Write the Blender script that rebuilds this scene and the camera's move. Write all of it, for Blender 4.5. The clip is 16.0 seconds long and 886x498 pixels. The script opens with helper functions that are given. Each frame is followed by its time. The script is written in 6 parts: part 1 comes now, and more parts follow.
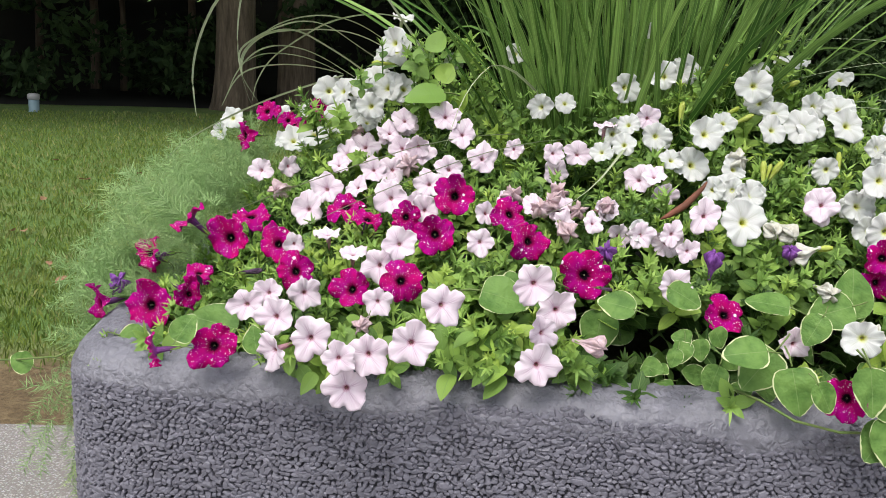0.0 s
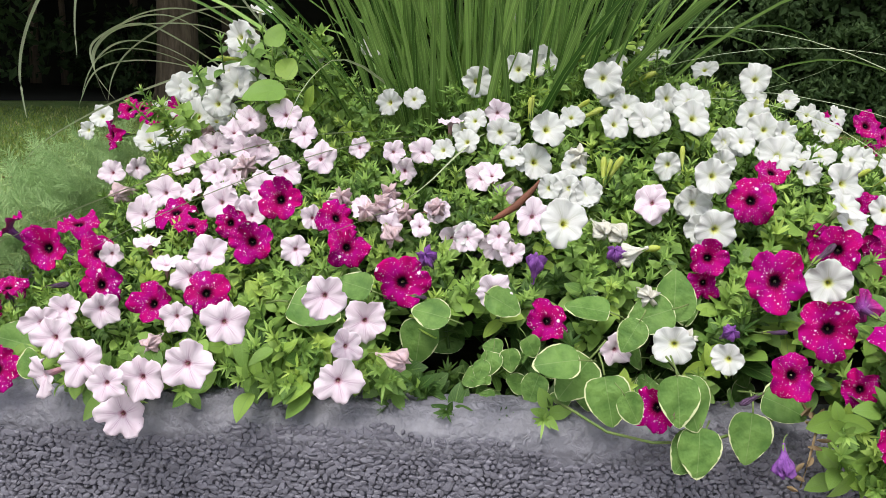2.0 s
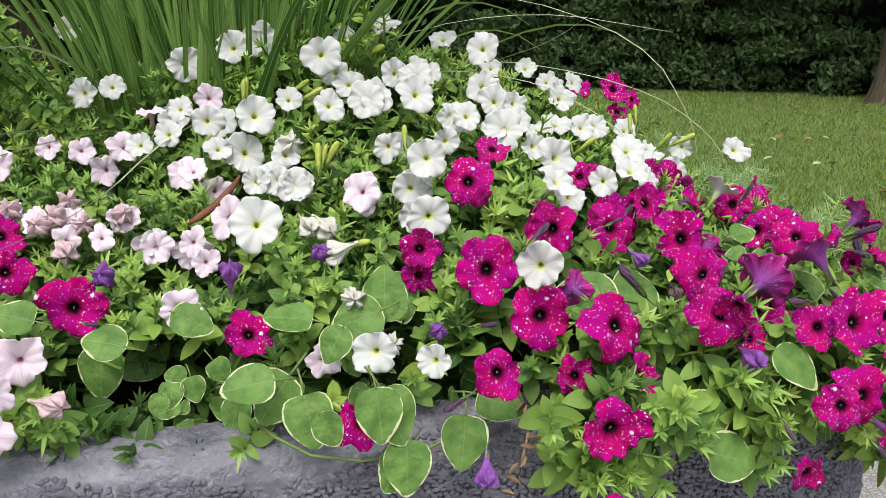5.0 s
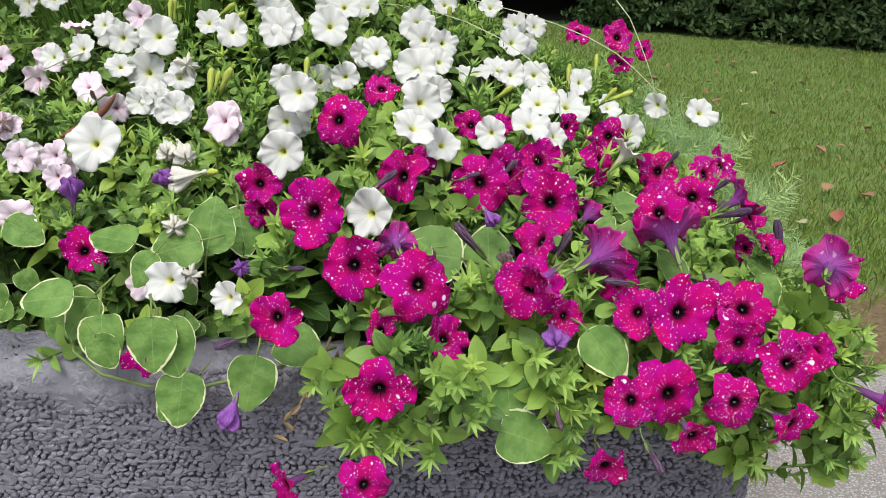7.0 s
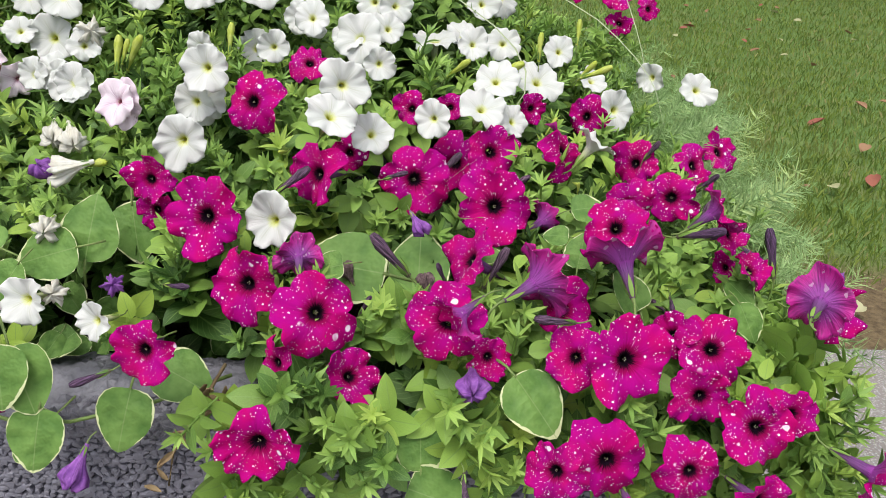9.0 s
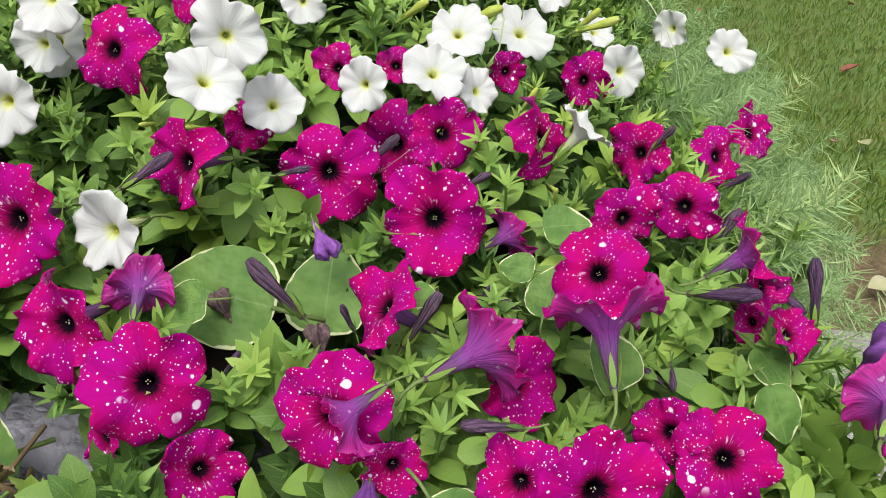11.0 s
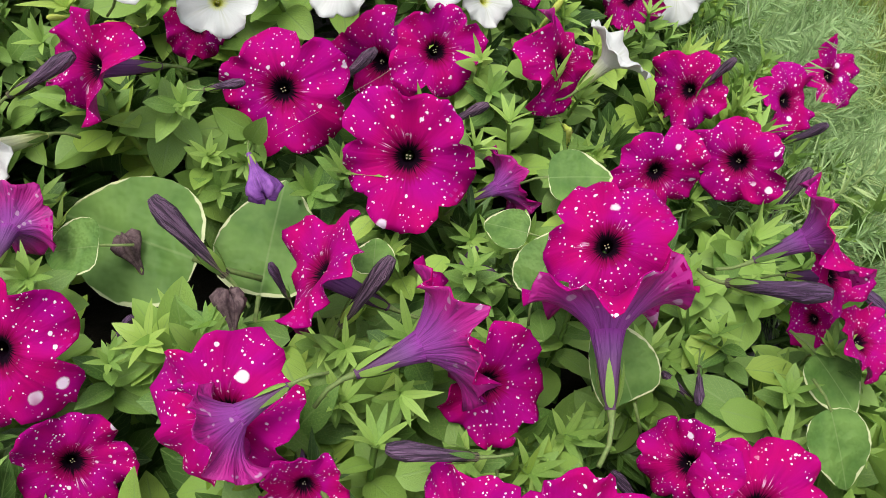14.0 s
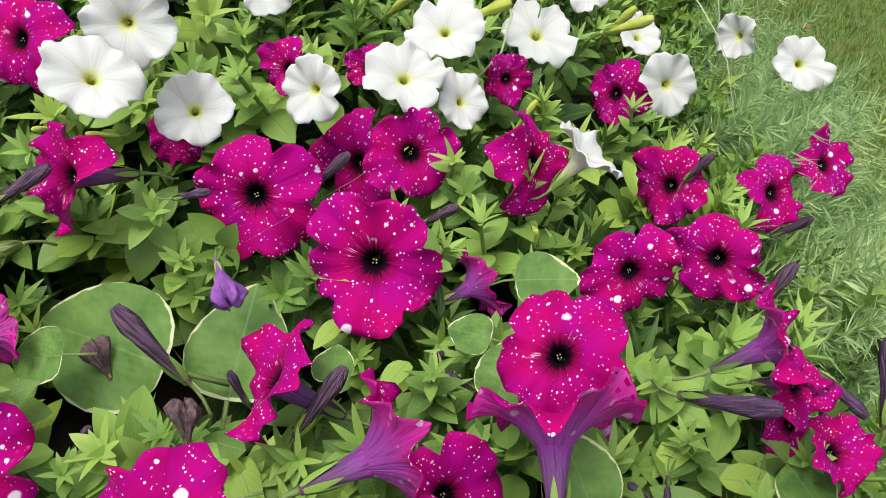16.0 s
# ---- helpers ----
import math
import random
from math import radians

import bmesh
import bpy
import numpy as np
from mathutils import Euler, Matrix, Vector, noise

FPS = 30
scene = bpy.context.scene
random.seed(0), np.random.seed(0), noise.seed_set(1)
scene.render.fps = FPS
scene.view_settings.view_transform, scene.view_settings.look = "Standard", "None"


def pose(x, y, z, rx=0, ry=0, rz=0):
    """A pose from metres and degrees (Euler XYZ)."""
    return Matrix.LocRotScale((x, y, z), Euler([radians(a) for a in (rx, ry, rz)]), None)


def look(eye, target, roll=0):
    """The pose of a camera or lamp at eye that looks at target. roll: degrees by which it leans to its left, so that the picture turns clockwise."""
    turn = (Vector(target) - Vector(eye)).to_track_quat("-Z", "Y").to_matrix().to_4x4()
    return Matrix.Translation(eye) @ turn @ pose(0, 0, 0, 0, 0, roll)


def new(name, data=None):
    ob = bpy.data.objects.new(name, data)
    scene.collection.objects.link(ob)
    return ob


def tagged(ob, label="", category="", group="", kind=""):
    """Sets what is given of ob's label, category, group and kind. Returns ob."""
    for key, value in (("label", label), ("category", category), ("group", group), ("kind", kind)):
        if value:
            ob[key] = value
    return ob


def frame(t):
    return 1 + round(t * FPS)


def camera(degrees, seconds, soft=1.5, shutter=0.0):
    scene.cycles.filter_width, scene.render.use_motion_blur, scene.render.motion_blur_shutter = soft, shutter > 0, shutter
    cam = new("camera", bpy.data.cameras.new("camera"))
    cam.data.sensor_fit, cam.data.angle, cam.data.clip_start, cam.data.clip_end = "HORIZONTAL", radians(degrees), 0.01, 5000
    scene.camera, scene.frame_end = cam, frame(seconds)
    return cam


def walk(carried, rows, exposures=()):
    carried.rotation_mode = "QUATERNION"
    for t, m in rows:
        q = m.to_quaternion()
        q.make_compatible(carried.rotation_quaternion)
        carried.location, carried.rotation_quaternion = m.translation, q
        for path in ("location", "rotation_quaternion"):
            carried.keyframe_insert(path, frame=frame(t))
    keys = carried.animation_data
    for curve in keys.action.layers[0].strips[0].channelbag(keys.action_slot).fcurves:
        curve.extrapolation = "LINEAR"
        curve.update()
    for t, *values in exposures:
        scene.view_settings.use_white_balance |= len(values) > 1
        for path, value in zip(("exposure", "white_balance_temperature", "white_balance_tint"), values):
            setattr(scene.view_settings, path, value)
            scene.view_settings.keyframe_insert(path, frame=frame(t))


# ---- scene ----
cam = camera(55.9, 16.0, soft=0.65)
PATH = [
    (0, (0.0387, -0.1804, 0.9667), (0.0989, 1.7696, 0.5263), 2.80),
    (0.5, (0.0656, -0.1725, 0.9674), (0.1600, 1.7754, 0.5238), 2.68),
    (1, (0.1154, -0.1605, 0.9740), (0.2396, 1.7853, 0.5281), 2.66),
    (1.5, (0.1706, -0.1459, 0.9812), (0.3149, 1.7968, 0.5285), 2.48),
    (2, (0.2114, -0.1309, 0.9817), (0.3642, 1.8089, 0.5196), 2.12),
    (2.5, (0.2490, -0.1180, 0.9831), (0.4132, 1.8189, 0.5124), 1.81),
    (3, (0.2969, -0.1151, 0.9867), (0.4910, 1.8170, 0.5079), 1.66),
    (3.5, (0.3526, -0.1169, 0.9881), (0.5859, 1.8073, 0.4951), 1.88),
    (4, (0.3904, -0.1177, 0.9842), (0.7213, 1.7893, 0.4804), 2.37),
    (4.5, (0.3730, -0.0830, 0.9983), (0.7863, 1.8050, 0.4837), 0.64),
    (5, (0.3710, -0.0566, 0.9928), (0.9050, 1.7984, 0.4698), 0.07),
    (5.2, (0.3877, -0.0534, 0.9933), (0.9265, 1.8003, 0.4702), -0.06),
    (7.3, (0.7115, -0.0881, 1.0023), (0.8765, 1.7800, 0.3074), 3.75),
    (7.5, (0.7252, -0.0920, 1.0048), (0.8810, 1.7729, 0.2993), 3.96),
    (8, (0.7485, -0.0642, 1.0115), (0.8833, 1.7888, 0.2711), 3.67),
    (8.2, (0.7602, -0.0380, 1.0172), (0.8867, 1.8079, 0.2579), 3.55),
    (10.3, (0.8199, 0.1985, 1.0053), (0.9551, 1.9949, 0.1364), 4.20),
    (10.5, (0.8303, 0.2226, 1.0022), (0.9627, 2.0082, 0.1111), 5.11),
    (11, (0.8544, 0.2742, 0.9964), (0.9686, 2.0198, 0.0270), 6.45),
    (11.5, (0.8672, 0.3150, 0.9841), (0.9613, 2.0135, -0.0675), 7.81),
    (12, (0.8758, 0.3405, 0.9704), (0.9504, 2.0090, -0.1299), 8.75),
    (12.5, (0.8794, 0.3608, 0.9609), (0.9344, 2.0191, -0.1558), 9.15),
    (13, (0.8845, 0.3706, 0.9561), (0.9257, 2.0247, -0.1674), 9.20),
    (13.5, (0.8914, 0.3729, 0.9537), (0.9166, 2.0277, -0.1693), 8.74),
    (14, (0.8997, 0.3789, 0.9496), (0.9051, 2.0435, -0.1590), 8.26),
    (14.5, (0.9088, 0.3814, 0.9525), (0.8830, 2.0767, -0.1083), 7.64),
    (15, (0.9163, 0.3842, 0.9559), (0.8622, 2.1019, -0.0673), 6.94),
    (15.5, (0.9197, 0.3879, 0.9605), (0.8387, 2.1209, -0.0346), 6.40),
    (16, (0.9318, 0.3899, 0.9647), (0.8255, 2.1380, -0.0012), 5.87),
]
walk(cam, [(t, look(eye, target, roll)) for t, eye, target, roll in PATH], exposures=[(0.0, 0.65), (16.0, 0.65)])

# ---- world and light ----
world = bpy.data.worlds.new("sky")
scene.world = world
world.use_nodes = True
wn = world.node_tree
wn.nodes.clear()
sky = wn.nodes.new("ShaderNodeTexSky")
sky.sky_type = "NISHITA"
sky.sun_disc = False
sky.sun_elevation, sky.sun_rotation = radians(68), radians(200)
sky.air_density, sky.dust_density, sky.ozone_density = 1.0, 3.0, 1.0
wash = wn.nodes.new("ShaderNodeHueSaturation")
wash.inputs["Saturation"].default_value = 0.35
bg = wn.nodes.new("ShaderNodeBackground")
bg.inputs["Strength"].default_value = 0.15
wout = wn.nodes.new("ShaderNodeOutputWorld")
wn.links.new(sky.outputs[0], wash.inputs["Color"])
wn.links.new(wash.outputs[0], bg.inputs[0])
wn.links.new(bg.outputs[0], wout.inputs[0])
sun_data = bpy.data.lights.new("sun", "SUN")
sun_data.energy, sun_data.angle, sun_data.color = 1.5, radians(25), (1.0, 0.96, 0.9)
sun = new("sun", sun_data)
sun.matrix_world = look((0.4 - 0.9, -0.8, 4.0), (0.4, 0.9, 0.7))


# ---- materials ----
def node_mat(name):
    m = bpy.data.materials.new(name)
    m.use_nodes = True
    nt = m.node_tree
    b = nt.nodes["Principled BSDF"]
    return m, nt, b


def nd(nt, kind, **inputs):
    n = nt.nodes.new(kind)
    for k, v in inputs.items():
        n.inputs[k].default_value = v
    return n


def ramp(nt, src, stops):
    r = nt.nodes.new("ShaderNodeValToRGB")
    e = r.color_ramp.elements
    while len(e) < len(stops):
        e.new(0.5)
    for el, (p, c) in zip(e, stops):
        el.position = p
        el.color = (*c, 1) if len(c) == 3 else c
    nt.links.new(src, r.inputs[0])
    return r.outputs[0]


def grey(v):
    return (v, v, v)


def mixc(nt, fac, a, b, mode="MIX"):
    m = nt.nodes.new("ShaderNodeMix")
    m.data_type, m.blend_type = "RGBA", mode
    for socket, v in ((m.inputs[0], fac), (m.inputs[6], a), (m.inputs[7], b)):
        if isinstance(v, (int, float)):
            socket.default_value = v
        elif isinstance(v, tuple):
            socket.default_value = (*v, 1)
        else:
            nt.links.new(v, socket)
    return m.outputs[2]


def calc(nt, op, a, b=None, clamp=False):
    m = nt.nodes.new("ShaderNodeMath")
    m.operation, m.use_clamp = op, clamp
    for socket, v in zip(m.inputs, (a, b)):
        if v is None:
            continue
        if isinstance(v, (int, float)):
            socket.default_value = v
        else:
            nt.links.new(v, socket)
    return m.outputs[0]


def span(nt, v, a, b, c=0.0, d=1.0):
    m = nt.nodes.new("ShaderNodeMapRange")
    m.interpolation_type = "SMOOTHSTEP"
    nt.links.new(v, m.inputs[0])
    for i, x in enumerate((a, b, c, d)):
        m.inputs[i + 1].default_value = x
    return m.outputs[0]


def coords(nt, which="Object"):
    return nt.nodes.new("ShaderNodeTexCoord").outputs[which]


def noisy(nt, vec, scale, detail=3.0, rough=0.55):
    n = nt.nodes.new("ShaderNodeTexNoise")
    n.inputs["Scale"].default_value, n.inputs["Detail"].default_value, n.inputs["Roughness"].default_value = scale, detail, rough
    if vec is not None:
        nt.links.new(vec, n.inputs["Vector"])
    return n.outputs[0]


def bumped(nt, b, height, strength=0.3, distance=0.002):
    n = nt.nodes.new("ShaderNodeBump")
    n.inputs["Strength"].default_value, n.inputs["Distance"].default_value = strength, distance
    nt.links.new(height, n.inputs["Height"])
    nt.links.new(n.outputs[0], b.inputs["Normal"])


def offset_by_object(nt, vec, amount=40.0):
    info = nt.nodes.new("ShaderNodeObjectInfo")
    add = nt.nodes.new("ShaderNodeVectorMath")
    add.operation = "ADD"
    nt.links.new(vec, add.inputs[0])
    nt.links.new(calc(nt, "MULTIPLY", info.outputs["Random"], amount), add.inputs[1])
    return add.outputs[0], info.outputs["Random"]


def translucent(m, nt, b, colour, share):
    """Lets light through a thin sheet."""
    t = nt.nodes.new("ShaderNodeBsdfTranslucent")
    nt.links.new(colour, t.inputs[0])
    mix = nt.nodes.new("ShaderNodeMixShader")
    mix.inputs[0].default_value = share
    nt.links.new(b.outputs[0], mix.inputs[1])
    nt.links.new(t.outputs[0], mix.inputs[2])
    nt.links.new(mix.outputs[0], nt.nodes["Material Output"].inputs[0])


def polar(nt):
    uv = nt.nodes.new("ShaderNodeUVMap")
    sep = nt.nodes.new("ShaderNodeSeparateXYZ")
    nt.links.new(uv.outputs[0], sep.inputs[0])
    return sep.outputs[0], sep.outputs[1]


def vec3(nt, x, y, z=0.0):
    c = nt.nodes.new("ShaderNodeCombineXYZ")
    for s, v in zip(c.inputs, (x, y, z)):
        if isinstance(v, (int, float)):
            s.default_value = v
        else:
            nt.links.new(v, s)
    return c.outputs[0]


def petal_material(name, base, base2, throat, ring, vein, vein_amount, specks=0.0, throat_r=(0.10, 0.2), glow=0.22):
    m, nt, b = node_mat(name)
    u, v = polar(nt)
    loc, rnd = offset_by_object(nt, coords(nt))
    col = mixc(nt, span(nt, noisy(nt, loc, 1.3, 2.0), 0.3, 0.7), base, base2)
    # fine veins that run outward
    lines = noisy(nt, vec3(nt, calc(nt, "MULTIPLY", u, 90.0), calc(nt, "MULTIPLY", v, 2.0), calc(nt, "MULTIPLY", rnd, 30.0)), 1.0, 2.0)
    thin = span(nt, lines, 0.52, 0.66)
    five = calc(nt, "ABSOLUTE", calc(nt, "SINE", calc(nt, "MULTIPLY", u, 5 * math.pi)))
    mid = span(nt, five, 0.982, 1.0)
    for shift in (-0.42, 0.42):
        beside = calc(nt, "ABSOLUTE", calc(nt, "SINE", calc(nt, "ADD", calc(nt, "MULTIPLY", u, 5 * math.pi), shift)))
        mid = calc(nt, "MAXIMUM", mid, calc(nt, "MULTIPLY", span(nt, beside, 0.985, 1.0), 0.5))
    fade = span(nt, v, 0.95, 0.2)
    amount = calc(nt, "MULTIPLY", calc(nt, "MAXIMUM", calc(nt, "MULTIPLY", thin, 0.22), mid), calc(nt, "MULTIPLY", fade, vein_amount), clamp=True)
    col = mixc(nt, amount, col, vein)
    if specks:
        wave = nt.nodes.new("ShaderNodeTexNoise")
        wave.inputs["Scale"].default_value = 9.0
        nt.links.new(loc, wave.inputs["Vector"])
        bent = mixc(nt, 0.05, loc, wave.outputs["Color"])

        def dots(scale, radius, seed, keep):
            sh = nt.nodes.new("ShaderNodeVectorMath")
            sh.operation = "ADD"
            nt.links.new(bent, sh.inputs[0])
            sh.inputs[1].default_value = (seed, seed * 2, 0)
            vo = nt.nodes.new("ShaderNodeTexVoronoi")
            vo.inputs["Scale"].default_value = scale
            nt.links.new(sh.outputs[0], vo.inputs["Vector"])
            sepc = nt.nodes.new("ShaderNodeSeparateColor")
            nt.links.new(vo.outputs["Color"], sepc.inputs[0])
            size = calc(nt, "MULTIPLY", span(nt, sepc.outputs[0], keep, 1.0), radius)
            return calc(nt, "MULTIPLY", calc(nt, "SUBTRACT", size, vo.outputs["Distance"]), 14.0, clamp=True)
        d = calc(nt, "MAXIMUM", dots(9.0, 0.33, 3.0, 0.72), dots(3.6, 0.34, 11.0, 0.80))
        d = calc(nt, "MAXIMUM", d, dots(21.0, 0.38, 23.0, 0.58))
        d = calc(nt, "MULTIPLY", d, span(nt, v, 0.2, 0.34))
        d = calc(nt, "MULTIPLY", d, calc(nt, "MULTIPLY", span(nt, noisy(nt, loc, 1.6, 2.0), 0.28, 0.48), specks))
        col = mixc(nt, d, col, (0.90, 0.74, 0.90))
        # pale dashes that run out from the throat
        dash = calc(nt, "MULTIPLY", span(nt, lines, 0.60, 0.68), calc(nt, "MULTIPLY", span(nt, v, 0.24, 0.30), span(nt, v, 0.50, 0.32)))
        dash = calc(nt, "MULTIPLY", dash, span(nt, noisy(nt, loc, 2.2, 2.0), 0.48, 0.60))
        col = mixc(nt, calc(nt, "MULTIPLY", dash, 0.75), col, (0.85, 0.55, 0.80))
    ragged = calc(nt, "ADD", v, calc(nt, "MULTIPLY", calc(nt, "SUBTRACT", lines, 0.5), 0.26))
    col = mixc(nt, span(nt, ragged, throat_r[1] * 1.6, throat_r[1] * 0.95), col, ring)
    col = mixc(nt, span(nt, ragged, throat_r[1], throat_r[0]), col, throat)
    nt.links.new(col, b.inputs["Base Color"])
    b.inputs["Roughness"].default_value = 0.8
    b.inputs["Specular IOR Level"].default_value = 0.08
    bumped(nt, b, lines, 0.12, 0.012)
    translucent(m, nt, b, col, glow)
    return m


def plain_sheet(name, c1, c2, scale=3.0, rough=0.6, share=0.2, ribs=0.0):
    m, nt, b = node_mat(name)
    loc, rnd = offset_by_object(nt, coords(nt))
    col = mixc(nt, span(nt, noisy(nt, loc, scale, 3.0), 0.3, 0.7), c1, c2)
    if ribs:
        u, v = polar(nt)
        lines = noisy(nt, vec3(nt, calc(nt, "MULTIPLY", u, 40.0), v), 1.0, 2.0)
        col = mixc(nt, calc(nt, "MULTIPLY", span(nt, lines, 0.5, 0.7), ribs), col, tuple(c * 0.25 for c in c1))
    nt.links.new(col, b.inputs["Base Color"])
    b.inputs["Roughness"].default_value = rough
    b.inputs["Specular IOR Level"].default_value = 0.3
    if share:
        translucent(m, nt, b, col, share)
    return m


MAGENTA = petal_material("magenta_petal", (0.46, 0.0008, 0.135), (0.39, 0.001, 0.21), (0.006, 0.001, 0.006), (0.24, 0.0, 0.065), (0.22, 0.0, 0.10), 0.6, specks=1.0, throat_r=(0.15, 0.26))
WHITE = petal_material("white_petal", (0.67, 0.67, 0.655), (0.62, 0.64, 0.615), (0.50, 0.52, 0.06), (0.64, 0.67, 0.36), (0.50, 0.52, 0.42), 0.75, throat_r=(0.07, 0.17))
BLUSH = petal_material("blush_petal", (0.83, 0.735, 0.80), (0.80, 0.67, 0.755), (0.34, 0.10, 0.14), (0.66, 0.44, 0.54), (0.42, 0.20, 0.36), 0.55, throat_r=(0.06, 0.13))
def back_material():
    m, nt, b = node_mat("magenta_petal_back")
    u, v = polar(nt)
    loc, rnd = offset_by_object(nt, coords(nt))
    lines = noisy(nt, vec3(nt, calc(nt, "MULTIPLY", u, 70.0), calc(nt, "MULTIPLY", v, 2.0), rnd), 1.0, 2.0)
    col = mixc(nt, span(nt, v, 0.3, 0.85), (0.30, 0.045, 0.32), (0.45, 0.008, 0.24))
    col = mixc(nt, calc(nt, "MULTIPLY", span(nt, lines, 0.5, 0.7), 0.6), col, (0.10, 0.008, 0.10))
    spots = span(nt, noisy(nt, loc, 5.0, 1.0), 0.66, 0.71)
    col = mixc(nt, calc(nt, "MULTIPLY", spots, 0.7), col, (0.55, 0.36, 0.52))
    nt.links.new(col, b.inputs["Base Color"])
    b.inputs["Roughness"].default_value = 0.6
    bumped(nt, b, lines, 0.3, 0.01)
    translucent(m, nt, b, col, 0.2)
    return m


MAGENTA_BACK = back_material()
WHITE_BACK = plain_sheet("white_petal_back", (0.72, 0.73, 0.67), (0.66, 0.68, 0.60), 2.0, ribs=0.15)
BLUSH_BACK = plain_sheet("blush_petal_back", (0.60, 0.47, 0.54), (0.56, 0.40, 0.48), 2.0, ribs=0.2)


def neck_material(name, top, mid, foot, rib, amount):
    """A trumpet's outside: its colour runs from the face down to the calyx, with dark ribs."""
    m, nt, b = node_mat(name)
    u, v = polar(nt)
    loc, rnd = offset_by_object(nt, coords(nt))
    col = ramp(nt, v, [(0.0, top), (0.45, mid), (0.9, foot)])
    lines = noisy(nt, vec3(nt, calc(nt, "MULTIPLY", u, 34.0), calc(nt, "MULTIPLY", v, 1.5), rnd), 1.0, 2.0)
    col = mixc(nt, calc(nt, "MULTIPLY", span(nt, lines, 0.48, 0.66), amount), col, rib)
    nt.links.new(col, b.inputs["Base Color"])
    b.inputs["Roughness"].default_value = 0.75
    b.inputs["Specular IOR Level"].default_value = 0.15
    bumped(nt, b, lines, 0.3, 0.02)
    translucent(m, nt, b, col, 0.15)
    return m


VIOLET_HORN = neck_material("violet_horn", (0.29, 0.045, 0.31), (0.20, 0.07, 0.24), (0.13, 0.07, 0.13), (0.06, 0.015, 0.08), 0.5)
SHRIVELLED = plain_sheet("shrivelled_petal", (0.15, 0.10, 0.10), (0.06, 0.035, 0.04), 5.0, 0.85, 0.0, ribs=0.6)
WHITE_TUBE = neck_material("pale_green_tube", (0.62, 0.63, 0.54), (0.60, 0.64, 0.42), (0.45, 0.54, 0.16), (0.36, 0.42, 0.20), 0.3)
BLUSH_TUBE = neck_material("rose_tube", (0.64, 0.50, 0.57), (0.58, 0.32, 0.38), (0.46, 0.22, 0.22), (0.30, 0.10, 0.16), 0.4)
def bud_material():
    m, nt, b = node_mat("dark_violet_bud")
    u, v = polar(nt)
    loc, rnd = offset_by_object(nt, coords(nt))
    col = mixc(nt, rnd, (0.13, 0.06, 0.15), (0.19, 0.11, 0.17))
    col = mixc(nt, span(nt, v, 0.35, 0.0), col, (0.16, 0.15, 0.07))
    lines = noisy(nt, vec3(nt, calc(nt, "MULTIPLY", calc(nt, "ADD", u, calc(nt, "MULTIPLY", v, 0.35)), 26.0), calc(nt, "MULTIPLY", v, 2.0), rnd), 1.0, 3.0)
    col = mixc(nt, calc(nt, "MULTIPLY", span(nt, lines, 0.42, 0.62), 0.85), col, (0.022, 0.010, 0.026))
    col = mixc(nt, calc(nt, "MULTIPLY", span(nt, lines, 0.36, 0.28), 0.5), col, (0.26, 0.19, 0.27))
    nt.links.new(col, b.inputs["Base Color"])
    b.inputs["Roughness"].default_value = 0.8
    bumped(nt, b, lines, 0.6, 0.03)
    return m


DARK_BUD = bud_material()
WILTED_WHITE = plain_sheet("wilted_white_petal", (0.66, 0.66, 0.60), (0.58, 0.55, 0.46), 3.0, 0.7, 0.15, ribs=0.35)
WILTED_PINK = plain_sheet("wilted_pink_petal", (0.66, 0.50, 0.55), (0.56, 0.40, 0.40), 3.0, 0.7, 0.15, ribs=0.4)
POLLEN = plain_sheet("pollen", (0.50, 0.46, 0.34), (0.42, 0.38, 0.20), 3.0, 0.8, 0.0)
GREEN_BUD = plain_sheet("yellow_green_bud", (0.42, 0.50, 0.06), (0.50, 0.56, 0.14), 4.0, 0.6, 0.15, ribs=0.3)
WITHER = plain_sheet("withered_violet_petal", (0.30, 0.11, 0.42), (0.17, 0.05, 0.27), 3.0, 0.7, 0.15, ribs=0.6)


